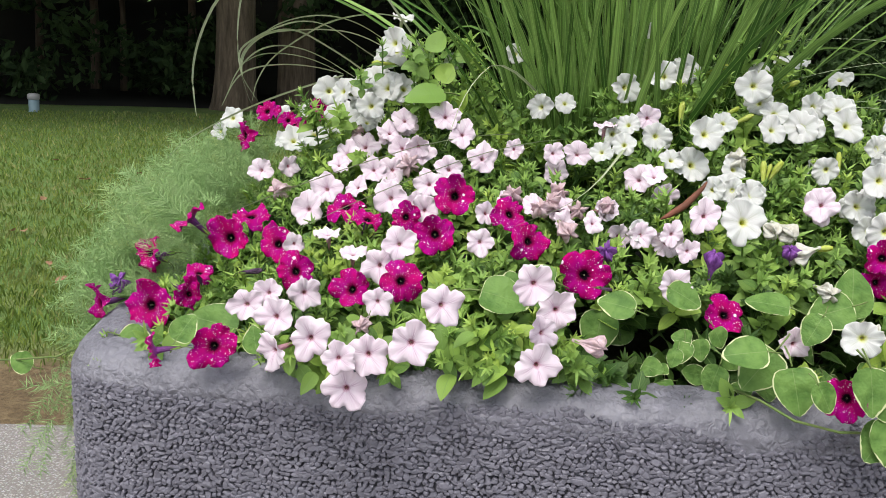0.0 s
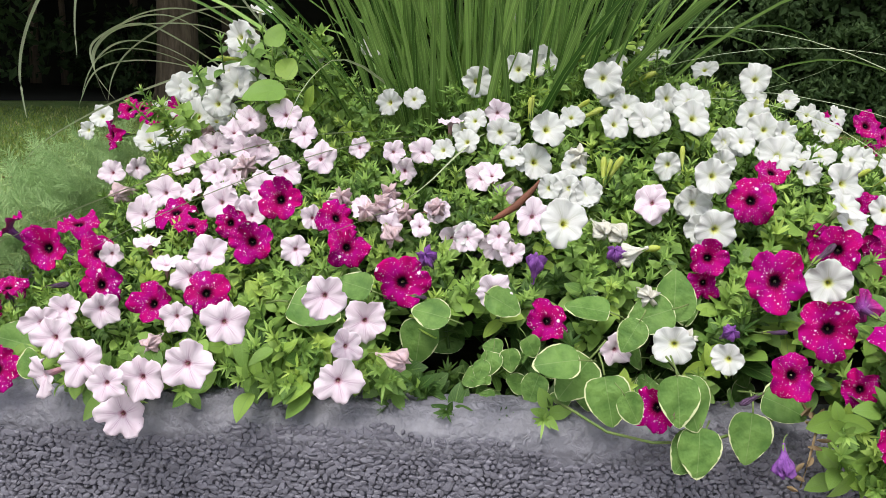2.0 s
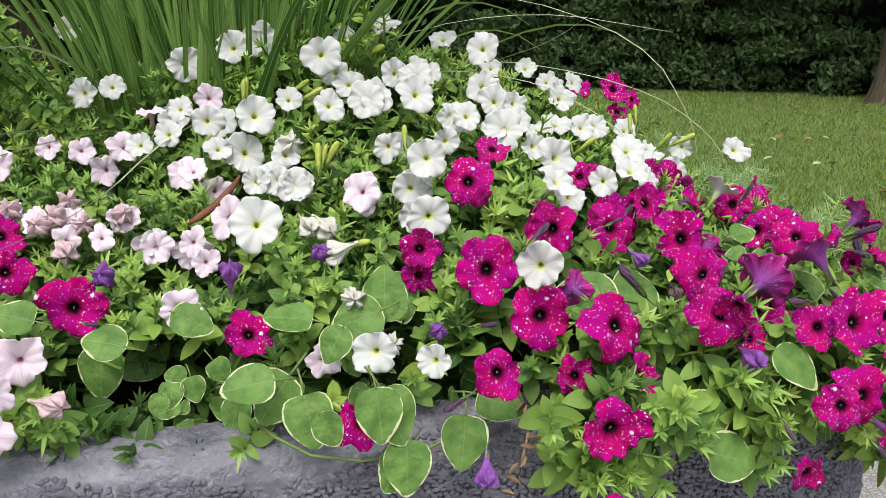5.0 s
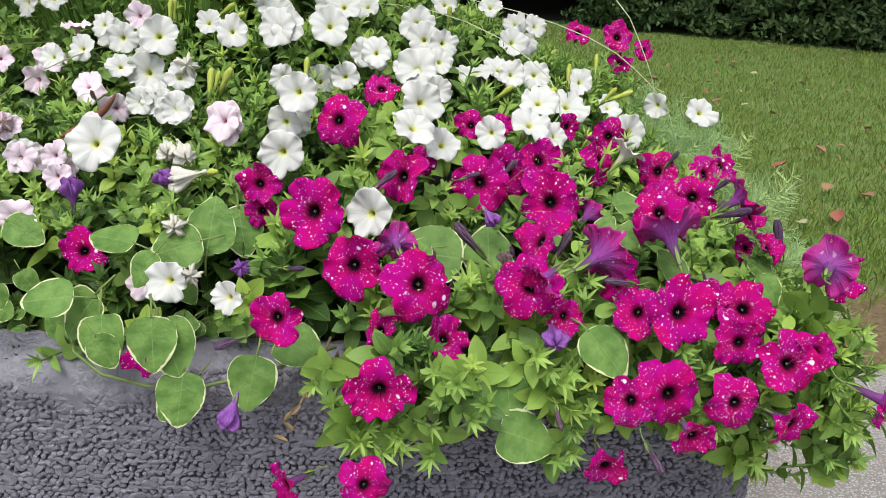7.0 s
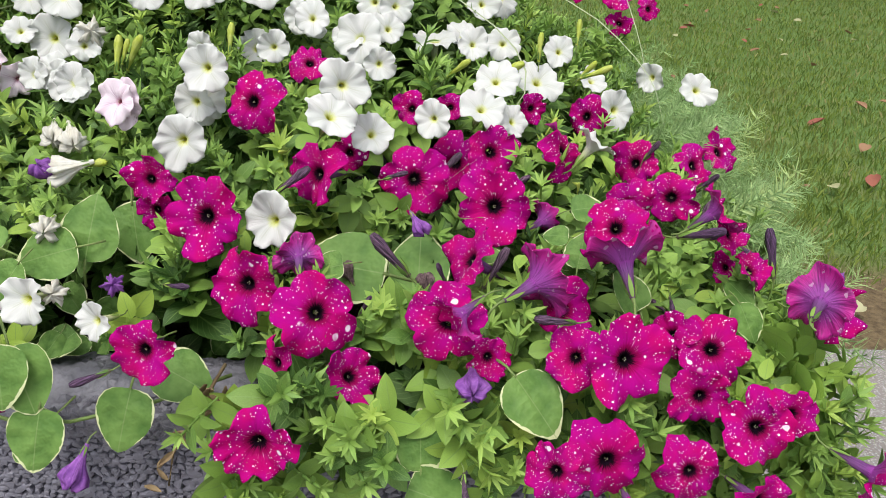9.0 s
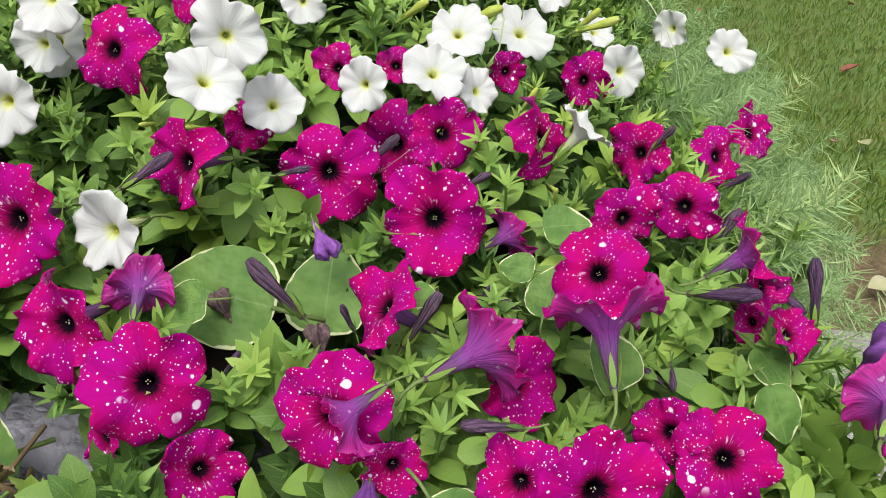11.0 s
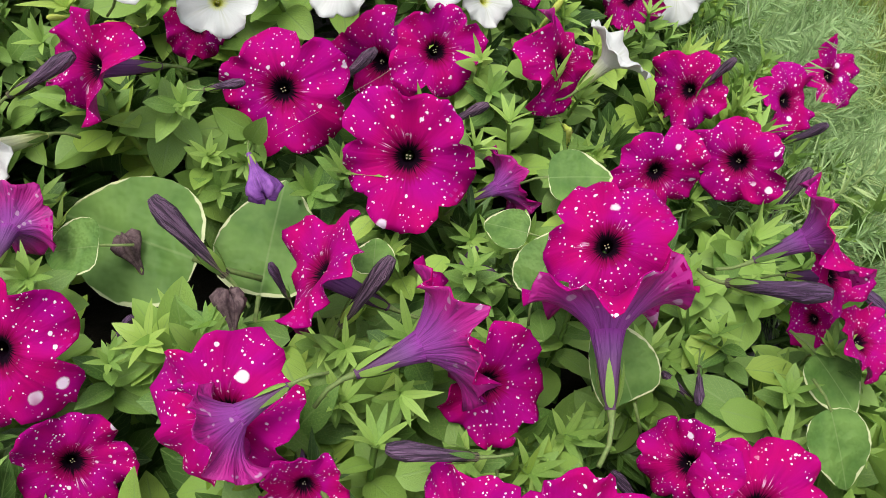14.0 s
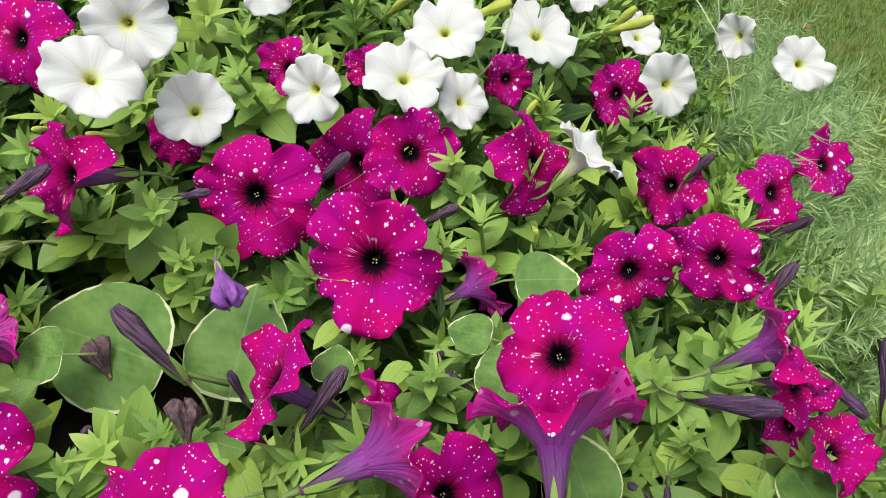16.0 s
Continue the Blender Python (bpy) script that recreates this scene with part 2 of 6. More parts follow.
def leaf_material(name, dark, light, share=0.22, rough=0.5, vein=(0.2, 0.32, 0.09), shine=0.35):
    m, nt, b = node_mat(name)
    geo = nt.nodes.new("ShaderNodeNewGeometry")
    loc, rnd = offset_by_object(nt, coords(nt))
    pick = calc(nt, "ADD", calc(nt, "MULTIPLY", geo.outputs["Random Per Island"], 0.5), calc(nt, "MULTIPLY", rnd, 0.5))
    col = mixc(nt, span(nt, pick, 0.1, 0.9), dark, light)
    col = mixc(nt, calc(nt, "MULTIPLY", span(nt, rnd, 0.78, 1.0), 0.6), col, (light[0] * 1.3, light[1] * 1.1, light[2] * 0.9))
    patch = noisy(nt, coords(nt), 60.0, 3.0)
    col = mixc(nt, calc(nt, "MULTIPLY", span(nt, patch, 0.45, 0.75), 0.3), col, light)
    u, v = polar(nt)
    rib = span(nt, calc(nt, "ABSOLUTE", calc(nt, "SUBTRACT", u, 0.5)), 0.05, 0.0)
    side = span(nt, calc(nt, "SINE", calc(nt, "MULTIPLY", calc(nt, "SUBTRACT", v, calc(nt, "ABSOLUTE", calc(nt, "SUBTRACT", u, 0.5))), 38.0)), 0.85, 1.0)
    col = mixc(nt, calc(nt, "MULTIPLY", calc(nt, "MAXIMUM", rib, calc(nt, "MULTIPLY", side, 0.45)), 0.6), col, vein)
    nt.links.new(col, b.inputs["Base Color"])
    b.inputs["Roughness"].default_value = rough
    b.inputs["Specular IOR Level"].default_value = shine
    bumped(nt, b, calc(nt, "ADD", patch, calc(nt, "MULTIPLY", calc(nt, "MAXIMUM", rib, side), -0.7)), 0.22, 0.0015)
    translucent(m, nt, b, col, share)
    return m


LEAF = leaf_material("petunia_leaf", (0.065, 0.15, 0.03), (0.29, 0.46, 0.085))
LEAF_YOUNG = leaf_material("petunia_leaf_young", (0.15, 0.28, 0.055), (0.34, 0.505, 0.112))
# darker copy of the leaf green, painting the shade inside the cushion
LEAF_DEEP = leaf_material("petunia_leaf_shaded", (0.03, 0.08, 0.014), (0.08, 0.16, 0.028))
STEM = plain_sheet("green_stem", (0.12, 0.19, 0.05), (0.17, 0.22, 0.07), 30.0, 0.6, 0.0)
FEATHER = leaf_material("feathery_leaf", (0.25, 0.40, 0.15), (0.41, 0.57, 0.26), 0.25, 0.55)
WOODY = plain_sheet("dry_stem", (0.15, 0.10, 0.05), (0.27, 0.20, 0.11), 40.0, 0.85, 0.0)
DRY_LEAF = plain_sheet("dry_leaf", (0.25, 0.09, 0.055), (0.14, 0.06, 0.038), 30.0, 0.7, 0.1)


def variegated_material():
    m, nt, b = node_mat("variegated_leaf")
    u, v = polar(nt)
    loc, rnd = offset_by_object(nt, coords(nt))
    patch = noisy(nt, loc, 2.6, 3.0)
    col = mixc(nt, span(nt, patch, 0.3, 0.7), (0.085, 0.18, 0.038), (0.16, 0.285, 0.068))
    fine = noisy(nt, loc, 14.0, 2.0)
    col = mixc(nt, calc(nt, "MULTIPLY", span(nt, fine, 0.45, 0.75), 0.15), col, (0.17, 0.29, 0.08))
    edge = calc(nt, "ADD", v, calc(nt, "MULTIPLY", calc(nt, "SUBTRACT", noisy(nt, loc, 2.4, 3.0), 0.5), 0.42))
    col = mixc(nt, span(nt, edge, 0.965, 0.99), col, (0.60, 0.64, 0.36))
    rib = span(nt, calc(nt, "ABSOLUTE", u), 0.035, 0.0)
    col = mixc(nt, calc(nt, "MULTIPLY", rib, 0.5), col, (0.24, 0.34, 0.13))
    nt.links.new(col, b.inputs["Base Color"])
    b.inputs["Roughness"].default_value = 0.55
    b.inputs["Specular IOR Level"].default_value = 0.2
    bumped(nt, b, patch, 0.2, 0.05)
    translucent(m, nt, b, col, 0.2)
    return m


VARIEGATED = variegated_material()


def blade_material(name, a, c, share=0.2):
    m, nt, b = node_mat(name)
    loc, rnd = offset_by_object(nt, coords(nt))
    geo = nt.nodes.new("ShaderNodeNewGeometry")
    u, v = polar(nt)
    col = mixc(nt, calc(nt, "FRACT", calc(nt, "ADD", rnd, geo.outputs["Random Per Island"])), a, c)
    stripe = span(nt, noisy(nt, vec3(nt, calc(nt, "MULTIPLY", u, 9.0), calc(nt, "MULTIPLY", v, 0.6), rnd), 1.0, 2.0), 0.35, 0.65)
    col = mixc(nt, calc(nt, "MULTIPLY", stripe, 0.4), col, tuple(x * 0.55 for x in a))
    rib = span(nt, calc(nt, "ABSOLUTE", calc(nt, "SUBTRACT", u, 0.5)), 0.06, 0.0)
    col = mixc(nt, calc(nt, "MULTIPLY", rib, 0.5), col, tuple(min(1, x * 1.5) for x in c))
    nt.links.new(col, b.inputs["Base Color"])
    b.inputs["Roughness"].default_value = 0.45
    b.inputs["Specular IOR Level"].default_value = 0.3
    translucent(m, nt, b, col, share)
    return m


REED = blade_material("reed_blade", (0.05, 0.13, 0.022), (0.34, 0.54, 0.14))
REED_PALE = blade_material("pale_reed_blade", (0.36, 0.43, 0.25), (0.54, 0.59, 0.40))


def stone_material(name, c1, c2, scale, rough=0.75, bump=0.4, distance=0.002, cells=0.0):
    m, nt, b = node_mat(name)
    loc, rnd = offset_by_object(nt, coords(nt))
    geo = nt.nodes.new("ShaderNodeNewGeometry")
    big = noisy(nt, coords(nt), scale * 0.12, 3.0)
    small = noisy(nt, coords(nt), scale, 5.0, 0.65)
    col = mixc(nt, span(nt, big, 0.3, 0.7), c1, c2)
    col = mixc(nt, calc(nt, "MULTIPLY", span(nt, small, 0.4, 0.7), 0.45), col, tuple(x * 1.55 for x in c2))
    var = calc(nt, "FRACT", calc(nt, "ADD", rnd, geo.outputs["Random Per Island"]))
    col = mixc(nt, calc(nt, "MULTIPLY", var, 0.35), col, tuple(x * 0.6 for x in c1))
    nt.links.new(col, b.inputs["Base Color"])
    b.inputs["Roughness"].default_value = rough
    height = small
    if cells:
        vo = nt.nodes.new("ShaderNodeTexVoronoi")
        vo.feature = "DISTANCE_TO_EDGE"
        vo.inputs["Scale"].default_value = cells
        bent = nt.nodes.new("ShaderNodeTexNoise")
        bent.inputs["Scale"].default_value = 90.0
        nt.links.new(coords(nt), bent.inputs["Vector"])
        nt.links.new(mixc(nt, 0.012, coords(nt), bent.outputs["Color"]), vo.inputs["Vector"])
        stones = span(nt, vo.outputs["Distance"], -0.05, 0.5)
        stones = calc(nt, "MULTIPLY", stones, span(nt, noisy(nt, coords(nt), 16.0, 2.0), 0.66, 0.5))
        height = calc(nt, "ADD", stones, calc(nt, "MULTIPLY", small, 0.25))
    bumped(nt, b, height, bump, distance)
    return m


PEBBLE = stone_material("grey_painted_pebble", (0.125, 0.122, 0.15), (0.16, 0.156, 0.188), 90.0, 0.5, 0.5, 0.002)
CEMENT = stone_material("grey_painted_cement", (0.135, 0.134, 0.158), (0.168, 0.166, 0.192), 70.0, 0.55, 0.5, 0.003, 120.0)
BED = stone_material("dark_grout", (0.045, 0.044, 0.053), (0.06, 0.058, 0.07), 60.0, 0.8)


def soil_material():
    m, nt, b = node_mat("potting_soil")
    c = coords(nt)
    a = noisy(nt, c, 25.0, 6.0, 0.7)
    col = ramp(nt, a, [(0.3, (0.006, 0.005, 0.004)), (0.6, (0.022, 0.016, 0.011)), (0.8, (0.07, 0.05, 0.035))])
    nt.links.new(col, b.inputs["Base Color"])
    b.inputs["Roughness"].default_value = 0.95
    bumped(nt, b, a, 0.9, 0.01)
    return m


SOIL = soil_material()


def pavement_material():
    m, nt, b = node_mat("exposed_aggregate")
    c = coords(nt)
    vo = nt.nodes.new("ShaderNodeTexVoronoi")
    vo.inputs["Scale"].default_value = 190.0
    nt.links.new(c, vo.inputs["Vector"])
    stones = mixc(nt, 0.62, (0.30, 0.265, 0.24), vo.outputs["Color"], "MIX")
    hs = nt.nodes.new("ShaderNodeHueSaturation")
    hs.inputs["Saturation"].default_value = 0.16
    hs.inputs["Value"].default_value = 0.64
    nt.links.new(stones, hs.inputs["Color"])
    col = mixc(nt, span(nt, vo.outputs["Distance"], 0.25, 0.6), hs.outputs[0], (0.20, 0.185, 0.17))
    stain = noisy(nt, c, 3.0, 4.0)
    col = mixc(nt, calc(nt, "MULTIPLY", span(nt, stain, 0.35, 0.7), 0.35), col, (0.30, 0.26, 0.24))
    nt.links.new(col, b.inputs["Base Color"])
    b.inputs["Roughness"].default_value = 0.85
    bumped(nt, b, vo.outputs["Distance"], 0.5, 0.003)
    return m


PAVEMENT = pavement_material()


def lawn_material():
    m, nt, b = node_mat("lawn")
    c = coords(nt)
    big = noisy(nt, c, 0.35, 4.0, 0.6)
    mid = noisy(nt, c, 3.5, 5.0, 0.65)
    fine = noisy(nt, c, 60.0, 4.0, 0.7)
    col = mixc(nt, span(nt, fine, 0.3, 0.7), (0.07, 0.14, 0.025), (0.14, 0.23, 0.05))
    col = mixc(nt, calc(nt, "MULTIPLY", span(nt, mid, 0.45, 0.68), 0.7), col, (0.17, 0.20, 0.06))
    col = mixc(nt, calc(nt, "MULTIPLY", span(nt, big, 0.5, 0.75), 0.5), col, (0.10, 0.20, 0.03))
    # bare strip along the paving
    sep = nt.nodes.new("ShaderNodeSeparateXYZ")
    nt.links.new(c, sep.inputs[0])
    y = calc(nt, "ADD", sep.outputs[1], calc(nt, "MULTIPLY", calc(nt, "SUBTRACT", mid, 0.5), 0.5))
    bare = ramp(nt, noisy(nt, c, 45.0, 5.0, 0.7), [(0.3, (0.07, 0.045, 0.02)), (0.55, (0.17, 0.12, 0.06)), (0.8, (0.28, 0.21, 0.12))])
    col = mixc(nt, span(nt, y, 2.55, 2.25), col, bare)
    nt.links.new(col, b.inputs["Base Color"])
    b.inputs["Roughness"].default_value = 0.9
    bumped(nt, b, fine, 0.8, 0.02)
    return m


LAWN = lawn_material()


def grassblade_material():
    m, nt, b = node_mat("grass_blade")
    geo = nt.nodes.new("ShaderNodeNewGeometry")
    big = noisy(nt, coords(nt), 2.6, 5.0, 0.65)
    col = ramp(nt, geo.outputs["Random Per Island"], [(0.0, (0.078, 0.135, 0.018)), (0.55, (0.15, 0.225, 0.034)), (0.9, (0.24, 0.305, 0.058)), (1.0, (0.38, 0.34, 0.16))])
    col = mixc(nt, calc(nt, "MULTIPLY", span(nt, big, 0.48, 0.72), 0.5), col, (0.24, 0.24, 0.085))
    nt.links.new(col, b.inputs["Base Color"])
    b.inputs["Roughness"].default_value = 0.55
    translucent(m, nt, b, col, 0.2)
    return m


GRASS = grassblade_material()


def bark_material():
    m, nt, b = node_mat("bark")
    mp = nt.nodes.new("ShaderNodeMapping")
    mp.inputs["Scale"].default_value = (9, 9, 1.3)
    nt.links.new(coords(nt), mp.inputs[0])
    a = noisy(nt, mp.outputs[0], 1.6, 6.0, 0.65)
    col = ramp(nt, a, [(0.3, (0.05, 0.036, 0.024)), (0.55, (0.14, 0.105, 0.07)), (0.8, (0.24, 0.19, 0.13))])
    nt.links.new(col, b.inputs["Base Color"])
    b.inputs["Roughness"].default_value = 0.9
    bumped(nt, b, a, 1.0, 0.04)
    return m


BARK = bark_material()
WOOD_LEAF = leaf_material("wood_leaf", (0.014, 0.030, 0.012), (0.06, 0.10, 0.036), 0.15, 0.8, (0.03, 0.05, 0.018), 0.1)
# near black: the shade under the trees is put into the colour
SHADE = plain_sheet("painted_wood_shade", (0.004, 0.005, 0.003), (0.008, 0.009, 0.005), 2.0, 0.95, 0.0)
POST_BLUE = plain_sheet("pale_blue_plastic", (0.22, 0.33, 0.38), (0.26, 0.36, 0.40), 8.0, 0.5, 0.0)
POST_WHITE = plain_sheet("white_plastic", (0.42, 0.41, 0.41), (0.38, 0.37, 0.37), 8.0, 0.5, 0.0)
FALLEN = plain_sheet("fallen_leaf", (0.32, 0.19, 0.11), (0.24, 0.12, 0.07), 20.0, 0.7, 0.1)
FALLEN_RED = plain_sheet("red_fallen_leaf", (0.34, 0.12, 0.08), (0.26, 0.09, 0.065), 20.0, 0.7, 0.1)
FALLEN_PALE = plain_sheet("pale_fallen_leaf", (0.46, 0.44, 0.28), (0.38, 0.38, 0.20), 20.0, 0.7, 0.1)


# ---- building helpers ----
def thing(name, label="", category="", group="", kind="", at=(0, 0, 0)):
    ob = new(name)
    ob.location = at
    return tagged(ob, label, category, group, kind)


def mesh_of(name, verts, faces, mats, uvs=None, slots=None, smooth=True):
    me = bpy.data.meshes.new(name)
    me.from_pydata([tuple(v) for v in verts], [], [tuple(f) for f in faces])
    for m in mats:
        me.materials.append(m)
    if uvs is not None:
        lay = me.uv_layers.new(name="polar")
        idx = np.empty(len(me.loops), dtype=np.int32)
        me.loops.foreach_get("vertex_index", idx)
        lay.data.foreach_set("uv", np.asarray(uvs, dtype=np.float32)[idx].ravel())
    if slots is not None:
        me.polygons.foreach_set("material_index", np.asarray(slots, dtype=np.int32))
    if smooth:
        me.polygons.foreach_set("use_smooth", np.ones(len(me.polygons), dtype=bool))
    me.update()
    return me


def part_of(name, mesh, parent, m=None, label=""):
    ob = new(name, mesh)
    ob.parent = parent
    if m is not None:
        ob.matrix_basis = m
    return tagged(ob, label)


def part(name, bm, material, parent, label=""):
    me = bpy.data.meshes.new(name)
    bm.to_mesh(me)
    bm.free()
    me.materials.append(material)
    me.polygons.foreach_set("use_smooth", np.ones(len(me.polygons), dtype=bool))
    return part_of(name, me, parent, None, label)


def tube_mesh(name, pts, radii, mats, sides=6, closed=True):
    """A tube along points, with uv round and along it."""
    pts = [Vector(p) for p in pts]
    vs, fs, uv = [], [], []
    n = len(pts)
    ref = Vector((0.3, 0.2, 1)) if abs((pts[-1] - pts[0]).normalized().z) < 0.8 else Vector((1, 0.2, 0))
    for i, p in enumerate(pts):
        d = (pts[min(i + 1, n - 1)] - pts[max(i - 1, 0)]).normalized()
        a = d.cross(ref).normalized()
        c = d.cross(a)
        for k in range(sides):
            t = 2 * math.pi * k / sides
            vs.append(p + (a * math.cos(t) + c * math.sin(t)) * radii[i])
            uv.append((k / sides, i / (n - 1)))
    for i in range(n - 1):
        for k in range(sides):
            k2 = (k + 1) % sides
            fs.append((i * sides + k, i * sides + k2, (i + 1) * sides + k2, (i + 1) * sides + k))
    if closed:
        fs.append(tuple(range(sides))[::-1])
        fs.append(tuple(range((n - 1) * sides, n * sides)))
    return mesh_of(name, vs, fs, mats, uv)


def facing(az, el, roll=0.0):
    """The turn that points +Z along a compass bearing (0 faces -Y, 90 faces +X) and an elevation."""
    a, e = radians(az), radians(el)
    z = Vector((math.sin(a) * math.cos(e), -math.cos(a) * math.cos(e), math.sin(e)))
    x = Vector((math.cos(a), math.sin(a), 0))
    y = z.cross(x)
    m = Matrix((x, y, z)).transposed().to_4x4()
    return m @ Matrix.Rotation(roll, 4, "Z")

# ---- ground, paving, woods ----
MOUND = (0.8117,0.1326,0.4909,-0.1080,0.0761,-0.0077,-0.1049,-0.9470,-0.2632,0.3149,-0.2481)


def mound_top(x, y):
    """Height of the flowering cushion over the planter."""
    yy = min(y, 1.2)
    u, v = x - 0.4, yy - 0.9
    a = MOUND
    z = a[0] + a[1] * u + a[2] * v + a[3] * u * u + a[4] * u * v + a[5] * v * v + a[6] * u ** 3 + a[7] * u * u * v + a[8] * u * v * v + a[9] * v ** 3 + a[10] * u ** 4
    z -= 0.13 * math.exp(-((x - 0.28) / 0.17) ** 2 - ((y - 1.32) / 0.17) ** 2)
    if y > 1.2:
        z += (0.12 if x < 0.1 else 0.02) * (y - 1.2)
    return z


def sheet(name, x0, x1, y0, y1, z, nx, ny, mat, wobble=0.0, scale=1.0):
    vs, fs = [], []
    for j in range(ny + 1):
        for i in range(nx + 1):
            x, y = x0 + (x1 - x0) * i / nx, y0 + (y1 - y0) * j / ny
            vs.append((x, y, z + wobble * noise.noise((x * scale, y * scale, 0))))
    for j in range(ny):
        for i in range(nx):
            a = j * (nx + 1) + i
            fs.append((a, a + 1, a + nx + 2, a + nx + 1))
    return mesh_of(name, vs, fs, [mat])


ground = tagged(new("ground", sheet("ground", -60, 60, -40, 80, -0.012, 60, 60, LAWN, 0.01, 0.7)), "mown green lawn with a bare brown strip along the paving", "lawn", kind="structure")

bm = bmesh.new()
for i in range(41):
    x = -8 + 16 * i / 40
    edge = 1.84 + 0.012 * noise.noise((x * 3, 0, 5))
    for y, z in ((-8, -0.1), (-8, 0.006), (edge - 0.012, 0.006), (edge, -0.004), (edge, -0.1)):
        bm.verts.new((x, y, z))
bm.verts.ensure_lookup_table()
for i in range(40):
    for k in range(4):
        a = i * 5 + k
        bm.faces.new([bm.verts[n] for n in (a, a + 5, a + 6, a + 1)])
me = bpy.data.meshes.new("pavement")
bm.to_mesh(me)
bm.free()
me.materials.append(PAVEMENT)
tagged(new("pavement", me), "pale exposed-aggregate paving under and around the planter", "pavement", kind="structure")


def scatter_grass():
    rng = np.random.default_rng(5)
    n = 165000
    az = np.radians(rng.uniform(-48, 60, n))
    r = 2.2 + 11 * rng.random(n) ** 1.7
    x, y = 0.45 + r * np.sin(az), r * np.cos(az)
    keep = (y > 2.18 + rng.random(n) * 0.40) & ~((np.abs(x - 0.4) < 0.75) & (y < 2.0))
    x, y, r = x[keep], y[keep], r[keep]
    n = len(x)
    h = rng.uniform(0.010, 0.024, n) * (1 + 0.05 * r)
    w = rng.uniform(0.0012, 0.0024, n) * (0.6 + 0.18 * r)
    t = rng.uniform(0, 2 * np.pi, n)
    lean = rng.uniform(0.2, 1.2, n) * h
    t2 = rng.uniform(0, 2 * np.pi, n)
    v = np.empty((n, 4, 3))
    v[:, 0] = np.stack([x - w * np.cos(t), y - w * np.sin(t), np.full(n, -0.014)], -1)
    v[:, 1] = np.stack([x + w * np.cos(t), y + w * np.sin(t), np.full(n, -0.014)], -1)
    v[:, 2] = np.stack([x + 0.7 * w * np.cos(t) + 0.4 * lean * np.cos(t2), y + 0.7 * w * np.sin(t) + 0.4 * lean * np.sin(t2), h * 0.6], -1)
    v[:, 3] = np.stack([x + lean * np.cos(t2), y + lean * np.sin(t2), h], -1)
    fs = np.arange(n * 4).reshape(n, 4)
    return mesh_of("grass", v.reshape(-1, 3).tolist(), fs.tolist(), [GRASS], smooth=False)


tagged(new("grass", scatter_grass()), "short mown green grass blades", "grass", kind="stuff")


def leaf_cloud(name, clumps, per, rng, mat, flat=0.6, lo=0.05, hi=0.11):
    """Many leaves in loose clumps: each a folded pair of triangles."""
    c = np.repeat(np.array(clumps), per, axis=0)
    n = len(c)
    d = rng.normal(size=(n, 3))
    d /= np.linalg.norm(d, axis=1)[:, None]
    p = c[:, :3] + d * (c[:, 3] * rng.random(n) ** 0.4)[:, None] * np.array([1, 1, flat])
    a = rng.normal(size=(n, 3)) + np.array([0, -0.6, -0.5])
    a /= np.linalg.norm(a, axis=1)[:, None]
    b = np.cross(a, rng.normal(size=(n, 3)))
    b /= np.linalg.norm(b, axis=1)[:, None]
    up = np.cross(a, b)
    s = rng.uniform(lo, hi, n)[:, None]
    v = np.stack([p - a * s, p + b * s * 0.45 + up * s * 0.12, p + a * s, p - b * s * 0.45 + up * s * 0.12], 1)
    fs = np.arange(n * 4).reshape(n, 4)
    faces = np.concatenate([fs[:, [0, 1, 2]], fs[:, [0, 2, 3]]])
    uv = np.tile(np.array([(0.5, 0), (1, 0.5), (0.5, 1), (0, 0.5)]), (n, 1))
    return mesh_of(name, v.reshape(-1, 3).tolist(), faces.tolist(), [mat], uv, smooth=False)


rng = np.random.default_rng(11)
clumps = []
for k in range(620):
    az = radians(rng.uniform(-50, 70))
    z = rng.uniform(0.15, 6.5)
    r = 15.2 + rng.uniform(0, 3.0) + 0.25 * math.sin(az * 9) - (1.2 if az > 0.25 else 0.0)
    clumps.append((0.4 + r * math.sin(az), r * math.cos(az), z, rng.uniform(0.45, 0.95)))
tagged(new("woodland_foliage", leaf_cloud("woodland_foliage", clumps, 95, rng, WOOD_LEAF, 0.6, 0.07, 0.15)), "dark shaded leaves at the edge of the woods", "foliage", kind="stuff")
# added overhead, out of view, to block sky light from woods and far lawn
canopy = []
for k in range(560):
    az = radians(rng.uniform(-55, 75))
    r = rng.uniform(9.2 if az < 0 else 12.0, 20.5)
    canopy.append((0.4 + r * math.sin(az), r * math.cos(az), rng.uniform(5.2, 7.5), rng.uniform(0.8, 1.3)))
tagged(new("woodland_canopy", leaf_cloud("woodland_canopy", canopy, 60, rng, WOOD_LEAF, 0.5, 0.2, 0.34)), "unseen dark leaf canopy added to shade the edge of the woods and the lawn", "foliage", kind="stuff")
# the low sprays of the hedge on its sunny side
clumps = []
for k in range(170):
    az = radians(rng.uniform(16, 50))
    z = abs(rng.normal(0.0, 1.0)) + 0.1
    r = 13.3 + rng.uniform(0, 1.0)
    clumps.append((0.4 + r * math.sin(az), r * math.cos(az), z, rng.uniform(0.3, 0.6)))
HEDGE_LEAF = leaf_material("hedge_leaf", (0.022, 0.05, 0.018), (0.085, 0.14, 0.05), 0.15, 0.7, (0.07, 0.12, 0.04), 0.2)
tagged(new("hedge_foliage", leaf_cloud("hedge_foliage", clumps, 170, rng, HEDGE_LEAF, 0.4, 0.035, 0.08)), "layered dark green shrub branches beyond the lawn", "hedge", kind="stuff")

